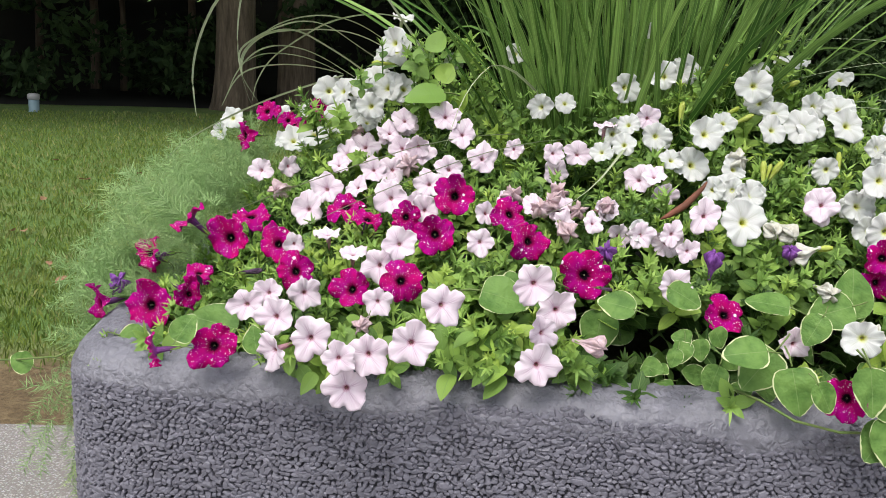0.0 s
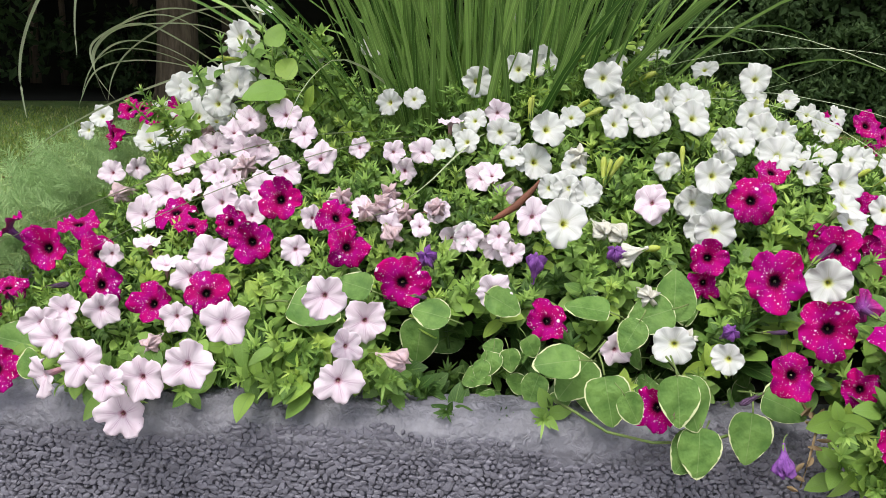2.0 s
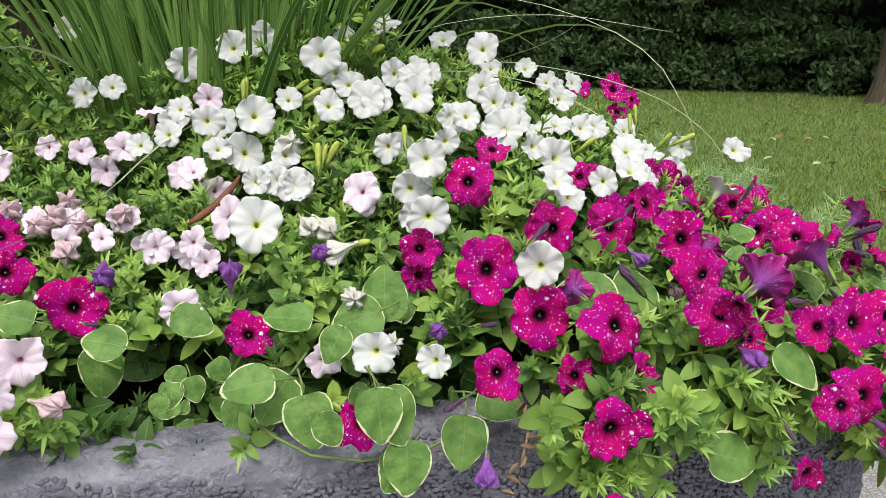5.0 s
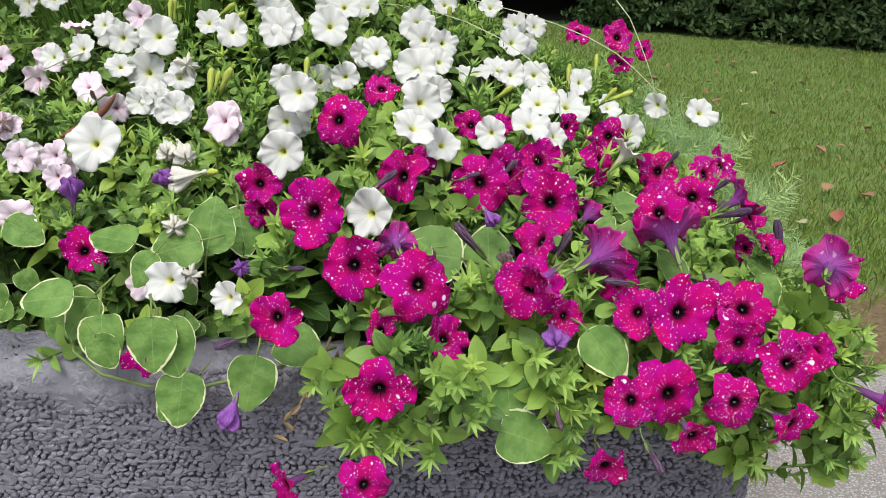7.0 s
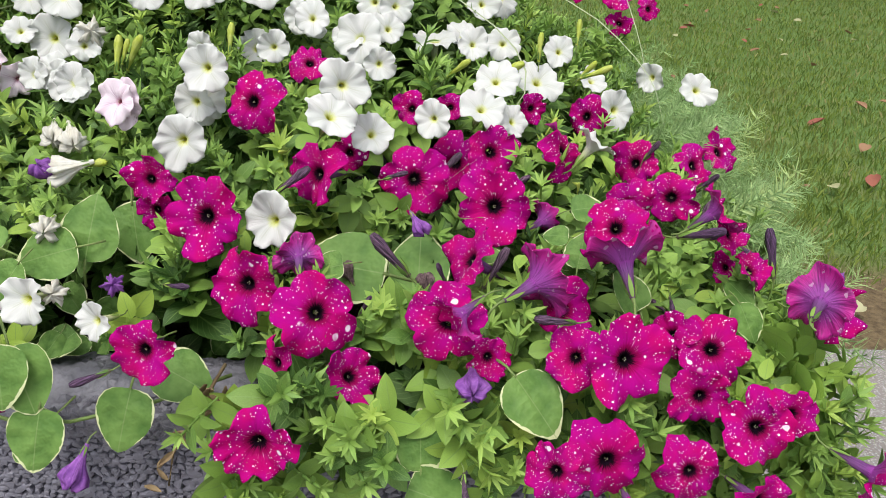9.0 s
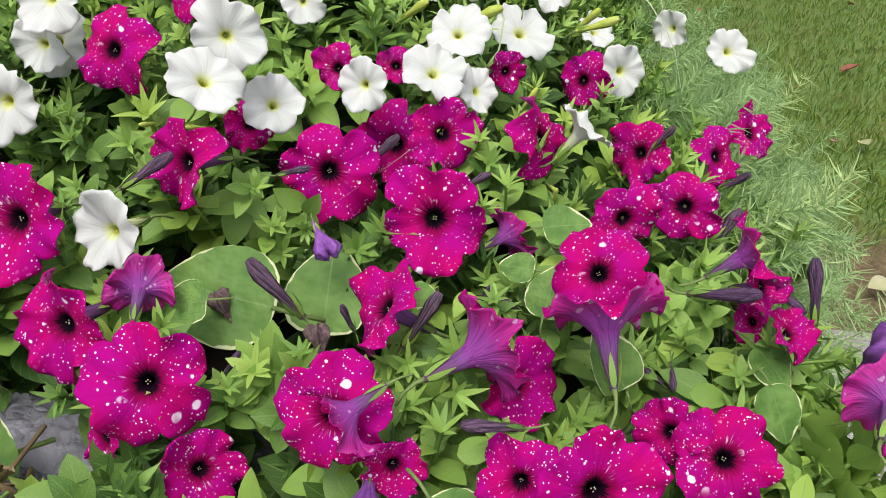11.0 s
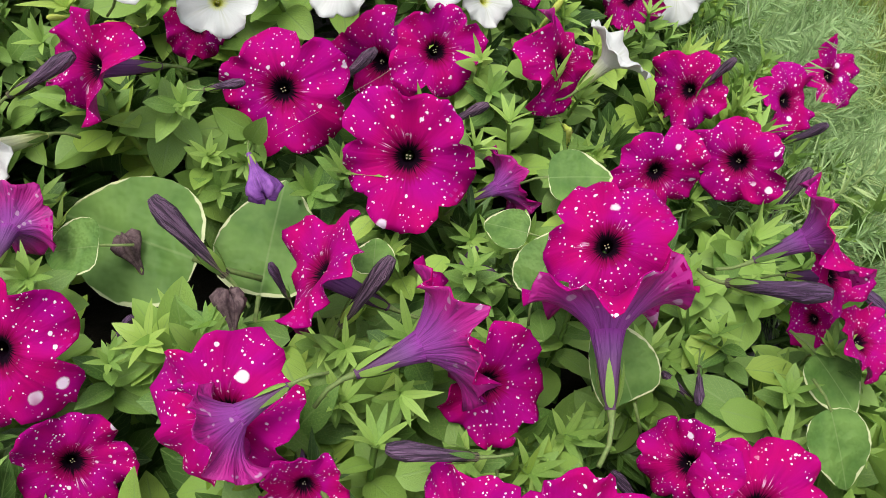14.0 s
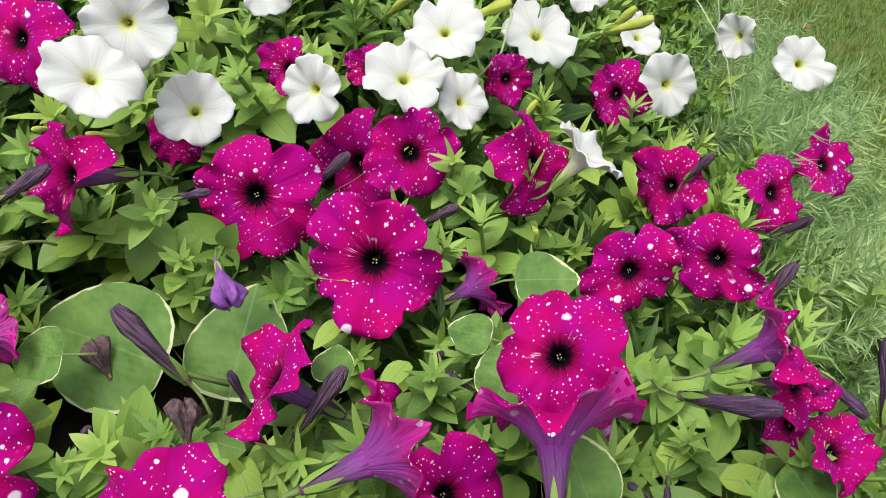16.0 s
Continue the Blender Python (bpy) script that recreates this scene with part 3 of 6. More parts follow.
# woodland floor and far wall, near black to paint the shade between the trunks
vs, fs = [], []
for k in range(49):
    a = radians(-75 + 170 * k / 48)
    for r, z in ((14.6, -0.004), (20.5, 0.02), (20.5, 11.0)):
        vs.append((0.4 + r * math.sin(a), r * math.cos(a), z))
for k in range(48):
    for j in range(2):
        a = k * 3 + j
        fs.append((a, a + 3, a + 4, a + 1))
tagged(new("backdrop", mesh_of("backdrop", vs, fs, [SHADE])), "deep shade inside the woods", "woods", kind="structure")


def tree(x, y, r, height, lean, seed, label):
    t = thing("tree", label, "tree", at=(x, y, -0.02))
    rg = random.Random(seed)
    vs, fs, uv = [], [], []
    sides, rings = 22, 16
    for i in range(rings + 1):
        h = height * (i / rings) ** 1.4
        flare = 1 + 0.22 * math.exp(-h / 0.2) - 0.035 * h
        for k in range(sides):
            a = 2 * math.pi * k / sides
            rr = r * flare * (1 + 0.10 * noise.noise((math.cos(a) * 2 + seed, math.sin(a) * 2, h * 0.5)) + 0.05 * math.sin(5 * a + seed) * math.exp(-h / 0.6))
            vs.append((rr * math.cos(a) + lean * h, rr * math.sin(a), h))
    for i in range(rings):
        for k in range(sides):
            k2 = (k + 1) % sides
            fs.append((i * sides + k, i * sides + k2, (i + 1) * sides + k2, (i + 1) * sides + k))
    part_of("trunk", mesh_of("trunk", vs, fs, [BARK]), t)
    cl = []
    for b in range(6):
        a, h = rg.uniform(0, 6.28), rg.uniform(0.55, 0.95) * height
        ln = rg.uniform(1.5, 2.6)
        p0 = Vector((lean * h, 0, h))
        tip = p0 + Vector((math.cos(a) * ln, math.sin(a) * ln, ln * 0.55))
        part_of("limb", tube_mesh("limb", [p0, p0.lerp(tip, 0.5) + Vector((0, 0, 0.12)), tip], [r * 0.35, r * 0.22, r * 0.06], [BARK], 8), t)
        for q in range(7):
            cl.append((tip.x + rg.uniform(-1.3, 1.3), tip.y + rg.uniform(-1.3, 1.3), max(4.2, tip.z + rg.uniform(-0.8, 1.2)), rg.uniform(0.5, 0.9)))
    part_of("crown", leaf_cloud("crown", cl, 60, np.random.default_rng(seed), WOOD_LEAF, 0.6, 0.07, 0.14), t)


tree(-3.14, 14.1, 0.34, 5.5, 0.02, 3, "broad grey-brown tree trunk at the wood's edge")
tree(-2.34, 15.6, 0.35, 5.5, 0.0, 8, "straight grey-brown tree trunk standing behind another")
tree(9.05, 8.75, 0.36, 5.5, 0.06, 14, "grey-brown tree trunk with flared base on the lawn")
for k, (x, y, r) in enumerate(((-7.9, 17.6, 0.07), (-7.0, 18.2, 0.09), (-6.3, 17.9, 0.06), (-4.9, 18.0, 0.08), (-9.2, 17.4, 0.1))):
    t = thing("sapling", "thin dark sapling trunk in the shaded woods", "tree", "saplings in the woods", at=(x, y, -0.02))
    part_of("trunk", tube_mesh("trunk", [(0, 0, 0), (0.03, 0, 1.5), (-0.02, 0, 4.5)], [r * 1.3, r, r * 0.6], [BARK], 9), t)
    tip = Vector((0.7 * (-1) ** k, 0.1, 3.2))
    part_of("limb", tube_mesh("limb", [(0, 0, 2.2), tip * 0.8, tip], [r * 0.5, r * 0.3, r * 0.1], [BARK], 6), t)
    part_of("crown", leaf_cloud("crown", [(tip.x, tip.y, 3.6, 0.7), (0, 0, 4.2, 0.8)], 70, np.random.default_rng(k), WOOD_LEAF, 0.6, 0.07, 0.13), t)

post = thing("utility_marker", "small pale blue marker post with a white cap", "marker", at=(-5.4, 11.75, -0.012))
part_of("post", tube_mesh("post", [(0, 0, 0), (0, 0, 0.02), (0, 0, 0.17), (0, 0, 0.175)], [0.075, 0.07, 0.07, 0.06], [POST_BLUE], 14), post)
part_of("cap", tube_mesh("cap", [(0, 0, 0.175), (0, 0, 0.18), (0, 0, 0.245), (0, 0, 0.26)], [0.07, 0.08, 0.08, 0.05], [POST_WHITE], 14), post, None, "white cap")


def curled_leaf(name, length, width, curl, mat, seed):
    rg = random.Random(seed)
    vs, fs, uv = [], [], []
    for i in range(7):
        t = i / 6
        half = width * 0.5 * math.sin(math.pi * min(1, 0.06 + t * 0.97)) ** 0.7
        for j in (-1, 0, 1):
            vs.append((j * half, (t - 0.5) * length, abs(j) * curl * half + curl * 0.3 * length * (t - 0.5) ** 2 + rg.uniform(-0.03, 0.03) * width))
            uv.append(((j + 1) / 2, t))
    for i in range(6):
        for j in range(2):
            a = i * 3 + j
            fs.append((a, a + 1, a + 4, a + 3))
    return mesh_of(name, vs, fs, [mat], uv)


FALLEN_SHAPES = [curled_leaf("fallen_leaf", 0.075, 0.045, 0.6, m, s) for s, m in enumerate((FALLEN, FALLEN_RED, FALLEN_PALE, FALLEN, FALLEN))]


def fallen_leaf(x, y, kind, size=1.0):
    rg = random.Random(int(x * 1000 + y * 77))
    ob = new("fallen_leaf", FALLEN_SHAPES[kind])
    words = ("dry brown fallen leaf on the lawn", "dry red fallen leaf on the lawn", "pale yellowish fallen leaf lying flat")
    ob.matrix_basis = pose(x, y, 0.02 if y > 1.9 else 0.012, rg.uniform(-20, 20), rg.uniform(-25, 25), rg.uniform(0, 360)) @ Matrix.Scale(size, 4)
    tagged(ob, words[min(kind, 2) if kind < 3 else 0], "leaf", "fallen leaves")


fallen_leaf(2.05, 2.02, 2, 1.1)
fallen_leaf(2.2, 1.86, 2, 0.8)
fallen_leaf(2.91, 4.08, 1, 1.4)
fallen_leaf(2.71, 3.15, 1, 1.3)
fallen_leaf(3.05, 3.5, 0, 1.3)
fallen_leaf(3.26, 7.24, 1, 1.3)
fallen_leaf(3.36, 4.51, 0, 1.3)
fallen_leaf(2.92, 3.63, 0, 1.2)
fallen_leaf(4.21, 6.81, 0, 1.1)
fallen_leaf(2.50, 3.06, 2, 1.0)
fallen_leaf(4.54, 8.54, 2, 1.5)
fallen_leaf(3.41, 6.17, 0, 1.0)
fallen_leaf(4.97, 7.04, 0, 1.0)
fallen_leaf(5.64, 12.87, 0, 1.2)
fallen_leaf(6.38, 10.74, 0, 1.1)
fallen_leaf(2.38, 3.05, 0, 0.8)
fallen_leaf(2.1, 4.9, 1, 1.3)
rg = random.Random(21)
for k in range(70):
    az, r = radians(rg.uniform(20, 50)), rg.uniform(4.5, 12.5)
    fallen_leaf(0.4 + r * math.sin(az), r * math.cos(az), rg.choice((0, 0, 1, 2, 0)), rg.uniform(0.6, 1.1))
for k in range(26):
    az, r = radians(rg.uniform(-32, -14)), rg.uniform(2.6, 8)
    fallen_leaf(0.1 + r * math.sin(az), r * math.cos(az), rg.choice((0, 0, 3)), rg.uniform(0.6, 1.0))

# ---- the planter ----
planter = thing("planter", "large grey-painted planter with a pebbled face and smooth rim", "planter", at=(0, 0, 0.006))


def smooth_line(points, step):
    """Even points along a rounded line through the corners given."""
    p = [Vector((*q, 0)) for q in points]
    for _ in range(3):
        q = [p[0]]
        for a, c in zip(p, p[1:]):
            q += [a.lerp(c, 0.25), a.lerp(c, 0.75)]
        p = q + [p[-1]]
    out, left = [p[0]], 0.0
    for a, c in zip(p, p[1:]):
        d = (c - a).length
        while left + d >= step:
            a = a.lerp(c, (step - left) / d)
            out.append(a)
            d, left = (c - a).length, 0.0
        left += d
    return out


RIM = smooth_line([(0.4, 1.76), (-0.25, 1.74), (-0.38, 1.62), (-0.412, 1.2), (-0.398, 0.90), (-0.38, 0.765), (-0.20, 0.733), (0.2, 0.678), (0.45, 0.653), (0.9, 0.642), (1.09, 0.652), (1.15, 0.72), (1.17, 1.2), (1.15, 1.62), (1.0, 1.74), (0.4, 1.76)], 0.012)
CENTRE = Vector((0.38, 1.2, 0))


def rim_normal(i):
    d = RIM[(i + 1) % len(RIM)] - RIM[i - 1]
    n = Vector((d.y, -d.x, 0)).normalized()
    return n if n.dot(RIM[i] - CENTRE) > 0 else -n


def ring(name, profile, mat, wobble, parent, z_wob=0.0):
    """Lofts a profile of (inset, height) round the planter's outline."""
    vs, fs = [], []
    n, m = len(RIM), len(profile)
    for i, p in enumerate(RIM):
        nn = rim_normal(i)
        for k, (ins, z) in enumerate(profile):
            q = p - nn * ins
            s = noise.noise((q.x * 14, q.y * 14, z * 14)) + 0.5 * noise.noise((q.x * 40, q.y * 40, z * 40))
            amt = wobble if 0 < k < m - 1 else 0
            vs.append((q.x + nn.x * s * amt, q.y + nn.y * s * amt, z + s * amt + z_wob * noise.noise((q.x * 6, q.y * 6, 3.0))))
    for i in range(n):
        j = (i + 1) % n
        for k in range(m - 1):
            fs.append((i * m + k, j * m + k, j * m + k + 1, i * m + k + 1))
    part_of(name, mesh_of(name, vs, fs, [mat]), parent, None, "smooth grey rim" if name == "rim" else "")


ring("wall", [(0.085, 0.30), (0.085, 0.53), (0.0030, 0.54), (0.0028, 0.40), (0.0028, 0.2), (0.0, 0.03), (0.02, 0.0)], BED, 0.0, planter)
RIM_PROFILE = [(0.09, 0.54), (0.088, 0.585), (0.078, 0.597), (0.055, 0.602), (0.040, 0.603), (0.026, 0.601), (0.014, 0.595), (0.005, 0.585), (0.0, 0.572), (0.001, 0.558), (0.002, 0.54), (0.003, 0.50), (0.007, 0.49)]


def rim_mesh():
    """The rim, lumpy with pebbles that show through its paint, and smooth in patches."""
    prof = []
    for (a, b), (c, d) in zip(RIM_PROFILE, RIM_PROFILE[1:]):
        k = max(1, round(math.hypot(c - a, d - b) / 0.0029))
        prof += [(a + (c - a) * q / k, b + (d - b) * q / k) for q in range(k)]
    prof.append(RIM_PROFILE[-1])
    vs, fs, line = [], [], []
    n = len(RIM)
    for i in range(n):
        fine = 4 if RIM[i].y < 1.1 else 1
        for q in range(fine):
            p = RIM[i].lerp(RIM[(i + 1) % n], q / fine)
            line.append((p, rim_normal(i).lerp(rim_normal((i + 1) % n), q / fine).normalized()))
    m = len(prof)
    for p, nn in line:
        for k, (ins, z) in enumerate(prof):
            x, y = p.x - nn.x * ins, p.y - nn.y * ins
            d = noise.voronoi(Vector((x, y, z * 1.3)) / 0.0105)[0]
            lump = min(1.0, (d[1] - d[0]) / 0.28)
            bare = noise.noise((x * 7, y * 7, 4.4)) + 0.4 * noise.noise((x * 20, y * 20, 9.1))
            bare += 1.2 * math.exp(-((x - 0.40) / 0.06) ** 2 - ((z - 0.57) / 0.03) ** 2) if y < 0.8 else 0.0
            amt = 0.0030 * lump * max(0.12, min(1.0, (1.0 - bare) * 3)) * max(0.0, min(1.0, (z - 0.55) / 0.012))
            out = max(0.0, min(1.0, (0.6 - z) / 0.03))
            if k in (0, m - 1):
                amt = 0
            sway = 0.007 * noise.noise((x * 6, y * 6, 3.0)) + 0.002 * noise.noise((x * 30, y * 30, 1.0))
            vs.append((x + nn.x * amt * out, y + nn.y * amt * out, z + amt * (1 - out) + sway * (1 if z > 0.55 else 0.3)))
    c = len(line)
    for i in range(c):
        j = (i + 1) % c
        for k in range(m - 1):
            fs.append((i * m + k, j * m + k, j * m + k + 1, i * m + k + 1))
    return mesh_of("rim", vs, fs, [CEMENT])


part_of("rim", rim_mesh(), planter, None, "smooth to lumpy grey rim")

soil = tagged(new("soil", sheet("soil", -0.33, 1.07, 0.74, 1.68, 0.565, 60, 40, SOIL, 0.02, 12.0)), "dark moist potting soil", "soil", kind="stuff")
for v in soil.data.vertices:
    v.co.y += 0.12 * max(0.0, 0.3 - v.co.x) * (1.68 - v.co.y) / 0.94


def pebble_shape(seed):
    """A worn chip: an uneven outline, rounded over to a low crown."""
    rg = random.Random(seed)
    vs, fs = [], []
    sides = 7
    wob = [1 + rg.uniform(-0.36, 0.30) for _ in range(sides)]
    tip = (rg.uniform(-0.3, 0.3), rg.uniform(-0.3, 0.3))
    for r, h in ((1.06, -0.6), (0.97, 0.42), (0.74, 0.88)):
        for k in range(sides):
            a = 2 * math.pi * k / sides
            vs.append((r * wob[k] * math.cos(a) + tip[0] * (1 - r) * 0.5, r * wob[k] * math.sin(a) + tip[1] * (1 - r) * 0.5, h + rg.uniform(-0.1, 0.1)))
    vs.append((tip[0] * 0.4, tip[1] * 0.4, 0.98))
    for j in range(2):
        for k in range(sides):
            k2 = (k + 1) % sides
            fs.append((j * sides + k, j * sides + k2, (j + 1) * sides + k2, (j + 1) * sides + k))
    for k in range(sides):
        fs.append((2 * sides + k, 2 * sides + (k + 1) % sides, 3 * sides))
    return np.array(vs), fs


def lay_pebbles():
    """Small pebbles set close in rows over the front and the ends."""
    rg = random.Random(4)
    shapes = [pebble_shape(q) for q in range(10)]
    meshes = [mesh_of("pebble", v.tolist(), fc, [PEBBLE], smooth=False) for v, fc in shapes]
    vs, fs, base, singles = [], [], 0, 0
    front = [i for i in range(len(RIM)) if RIM[i].y < 1.05]
    z_row, size = 0.604, 1.0
    while z_row > 0.015:
        z_row -= 0.0052 * size
        if z_row < 0.31:
            size = 2.4
        s = rg.uniform(0, 0.5)
        while s < len(front) - 2:
            s += rg.uniform(0.48, 0.78) * size
            i = min(int(s), len(front) - 2)
            p = RIM[front[i]].lerp(RIM[front[i + 1]], s - i)
            n = rim_normal(front[i])
            z = z_row + rg.uniform(-0.0016, 0.0016)
            top = (0.596 if p.x > 0.52 else 0.582 if p.x > 0.05 else 0.572) - 0.022 * math.exp(-((p.x - 0.42) / 0.05) ** 2) + 0.006 * noise.noise((p.x * 7, p.y * 7, 1.5)) + 0.007 * noise.noise((p.x * 25, p.y * 25, 2.5))
            if z > top or noise.noise((p.x * 9, z * 14, 7.7)) > 0.66:
                continue
            inset = max(0.0, z - 0.570) ** 2 * 22.0
            n = (n + Vector((0, 0, min(0.9, inset * 45.0)))).normalized()
            tang = Vector((-n.y, n.x, 0)).normalized()
            a = rg.gauss(0, 0.45)
            big = size * (1.45 if rg.random() < 0.14 else 1.0)
            sx, sy, sz = rg.uniform(0.0031, 0.0060) * big, rg.uniform(0.0023, 0.0038) * big, rg.uniform(0.0024, 0.0044)
            ex = tang * math.cos(a) + Vector((0, 0, 1)) * math.sin(a)
            ey = n.cross(ex)
            lay = Matrix.Rotation(rg.gauss(0, 0.22), 3, tang) @ Matrix.Rotation(rg.gauss(0, 0.15), 3, Vector((0, 0, 1)))
            m = Matrix((lay @ ex * sx, lay @ ey * sy, lay @ n * sz)).transposed().to_4x4()
            m.translation = (p.x - n.x * (0.0002 + inset), p.y - n.y * (0.0002 + inset), z)
            which = rg.randrange(10)
            if singles < 300 and 0.2 < p.x < 0.72 and z > 0.54:
                part_of("pebble", meshes[which], planter, m)
                singles += 1
            else:
                v, fc = shapes[which]
                vs.append(v @ np.array(m.to_3x3()).T + np.array(m.translation))
                fs += [tuple(q + base for q in f) for f in fc]
                base += len(v)
    ob = part_of("pebble_facing", mesh_of("pebble_facing", np.concatenate(vs).tolist(), fs, [PEBBLE], smooth=False), planter)
    tagged(ob, "rows of small grey pebbles", kind="stuff")


def wall_front(x):
    """The planter's front face at x."""
    if x < 0.21:
        return 0.674 + 0.147 * (0.21 - x)
    if x < 0.45:
        return 0.652 + 0.09 * (0.45 - x)
    return 0.645

# ---- flowers ----
BLOOMS = []


def corolla_mesh(name, mats, seed, lobe, point, ruffle, reflex, funnel, n=50, deep=0.95, cup=0.06, limp=0.13):
    """A five-lobed petunia face of radius 1, a front and a back skin."""
    rg = random.Random(seed)
    ph = [rg.uniform(0, 6.28) for _ in range(5)]
    petal = [rg.uniform(0.87, 1.09) for _ in range(5)]
    tilt = [rg.uniform(-limp, limp) for _ in range(5)]
    saddle = rg.uniform(-0.5, 0.5) * limp
    rings = [(0.045, -deep), (0.075, -0.5 * deep - 0.08), (0.10, None), (0.15, None), (0.22, None), (0.33, None), (0.47, None), (0.62, None), (0.77, None), (0.9, None), (1.0, None)]
    vs, uv, fs, slots = [], [], [], []

    def skin(off):
        for r, zf in rings:
            for k in range(n):
                a = 2 * math.pi * k / n
                q = (a * 5 / (2 * math.pi)) % 5
                c = q - math.floor(q)
                p = int(q)
                # outline: rounded lobes with notches, or pointed stars
                rounded = 1 - lobe * (2 * abs(c - 0.5)) ** 4.0 + 0.03 * math.exp(-((c - 0.5) / 0.06) ** 2)
                pointed = 0.98 - lobe * (2 * abs(c - 0.5)) ** 2.2 + 0.07 * max(0.0, 1 - abs(c - 0.5) / 0.13)
                out = (rounded * (1 - point) + pointed * point) * petal[p]
                fine = 1 + (0.009 + 0.012 * point) * math.sin(17 * a + ph[3]) + 0.012 * math.sin(23 * a + ph[4])
                w = r ** 1.6
                rr = r * (1 - w + w * out * fine)
                if zf is not None:
                    z = zf
                else:
                    z = -funnel * math.exp(-r / 0.17) - cup * (1 - r) ** 1.6 - reflex * r ** 2.4
                    z += ruffle * r ** 4 * (0.5 * math.sin(5 * a + ph[0]) + 0.5 * math.sin(3 * a + ph[1]) + 0.45 * math.sin(11 * a + ph[2]))
                    z += tilt[p] * r ** 2 * math.sin(math.pi * c) + (0.02 if point else 0.0) * r * min(1.0, abs(c - 0.5) * 8)
                    z += 0.014 * r ** 1.5 * math.cos(2 * math.pi * (c - 0.5))
                    z += saddle * r * r * math.cos(2 * a + ph[4])
                aw = a + 0.10 * r * math.sin(a + ph[2]) + 0.05 * r * math.sin(2 * a + ph[3])
                vs.append((rr * math.cos(aw), rr * math.sin(aw), z - off))
                uv.append((k / n, r if zf is None else 0.05))
    skin(0.0)
    m = len(rings)
    for j in range(m - 1):
        for k in range(n):
            k2 = (k + 1) % n
            fs.append((j * n + k, j * n + k2, (j + 1) * n + k2, (j + 1) * n + k))
            slots.append(0)
    base = len(vs)
    keep, rings = rings, rings[3:]
    skin(0.014)
    rows = len(rings)
    for j in range(rows - 1):
        for k in range(n):
            k2 = (k + 1) % n
            fs.append((base + j * n + k2, base + j * n + k, base + (j + 1) * n + k, base + (j + 1) * n + k2))
            slots.append(1)
    o1, o2 = (m - 1) * n, base + (rows - 1) * n
    for k in range(n):
        k2 = (k + 1) % n
        fs.append((o1 + k, o1 + k2, o2 + k2, o2 + k))
        slots.append(0)
    return mesh_of(name, vs, fs, mats, uv, slots)


def flower_tube(mat, cup, funnel):
    """The trumpet's neck, from the back of the face down to the calyx."""
    top = -funnel * math.exp(-0.205 / 0.17) - cup * 0.795 ** 1.6 - 0.02
    rows = [(top, 0.21), (top - 0.07, 0.19), (top - 0.18, 0.165), (min(-0.72, top - 0.3), 0.142), (-1.1, 0.10), (-1.35, 0.065)]
    return tube_mesh("tube", [(0.02 * max(0, -z - 0.6), 0, z) for z, r in rows], [r for z, r in rows], [mat], 20, False)


def add_leaf(vs, fs, uv, base, along, up, length, width, bend=0.2, fold=0.25, segs=4, blunt=0.75):
    """One ovate leaf with a short stalk and a soft point: a folded, bent blade that starts at base."""
    side = along.cross(up).normalized()
    n0 = len(vs)
    segs += 4
    for i in range(segs + 1):
        t = i / segs
        half = width * 0.5 * max(0.03, 1.05 * math.sin(math.pi * t ** blunt) ** 0.64 * (1.0 - 0.25 * t ** 4) if 0 < t < 1 else 0.03)
        mid = base + along * (length * t) - up * (bend * length * t * t)
        for j in (-1, 0, 1):
            vs.append(tuple(mid + side * (j * half) + up * (fold * half * abs(j))))
            uv.append(((j + 1) / 2, t))
    for i in range(segs):
        for j in range(2):
            a = n0 + i * 3 + j
            fs.append((a, a + 1, a + 4, a + 3))


def calyx_mesh():
    vs, fs, uv = [], [], []
    for k in range(5):
        a = 2 * math.pi * k / 5 + 0.3
        out = Vector((math.cos(a), math.sin(a), 0))
        along = (out * 0.55 + Vector((0, 0, 1))).normalized()
        add_leaf(vs, fs, uv, Vector((0.02, 0, -1.36)) + out * 0.05, along, (out - Vector((0, 0, 0.5))).normalized() * -1, 0.55, 0.10, -0.30, 0.15, 3)
    return mesh_of("calyx", vs, fs, [LEAF], uv)


CALYX = calyx_mesh()
STALK = tube_mesh("stalk", [(0.02, 0, -1.33), (0.03, 0, -1.5), (0.03, -0.06, -1.72), (0.0, -0.22, -1.95)], [0.055, 0.034, 0.03, 0.03], [STEM], 6)


def stamens_mesh():
    vs, fs = [], []
    for k in range(4):
        a = 1.57 * k + 0.4
        c = (0.032 * math.cos(a), 0.032 * math.sin(a), -0.22 - 0.03 * (k % 2))
        n = len(vs)
        for d in ((1, 0, 0), (-1, 0, 0), (0, 1, 0), (0, -1, 0), (0, 0, 1), (0, 0, -1)):
            vs.append(tuple(p + q * 0.016 for p, q in zip(c, d)))
        for f in ((0, 2, 4), (2, 1, 4), (1, 3, 4), (3, 0, 4), (2, 0, 5), (1, 2, 5), (3, 1, 5), (0, 3, 5)):
            fs.append(tuple(n + i for i in f))
    return mesh_of("stamens", vs, fs, [POLLEN])


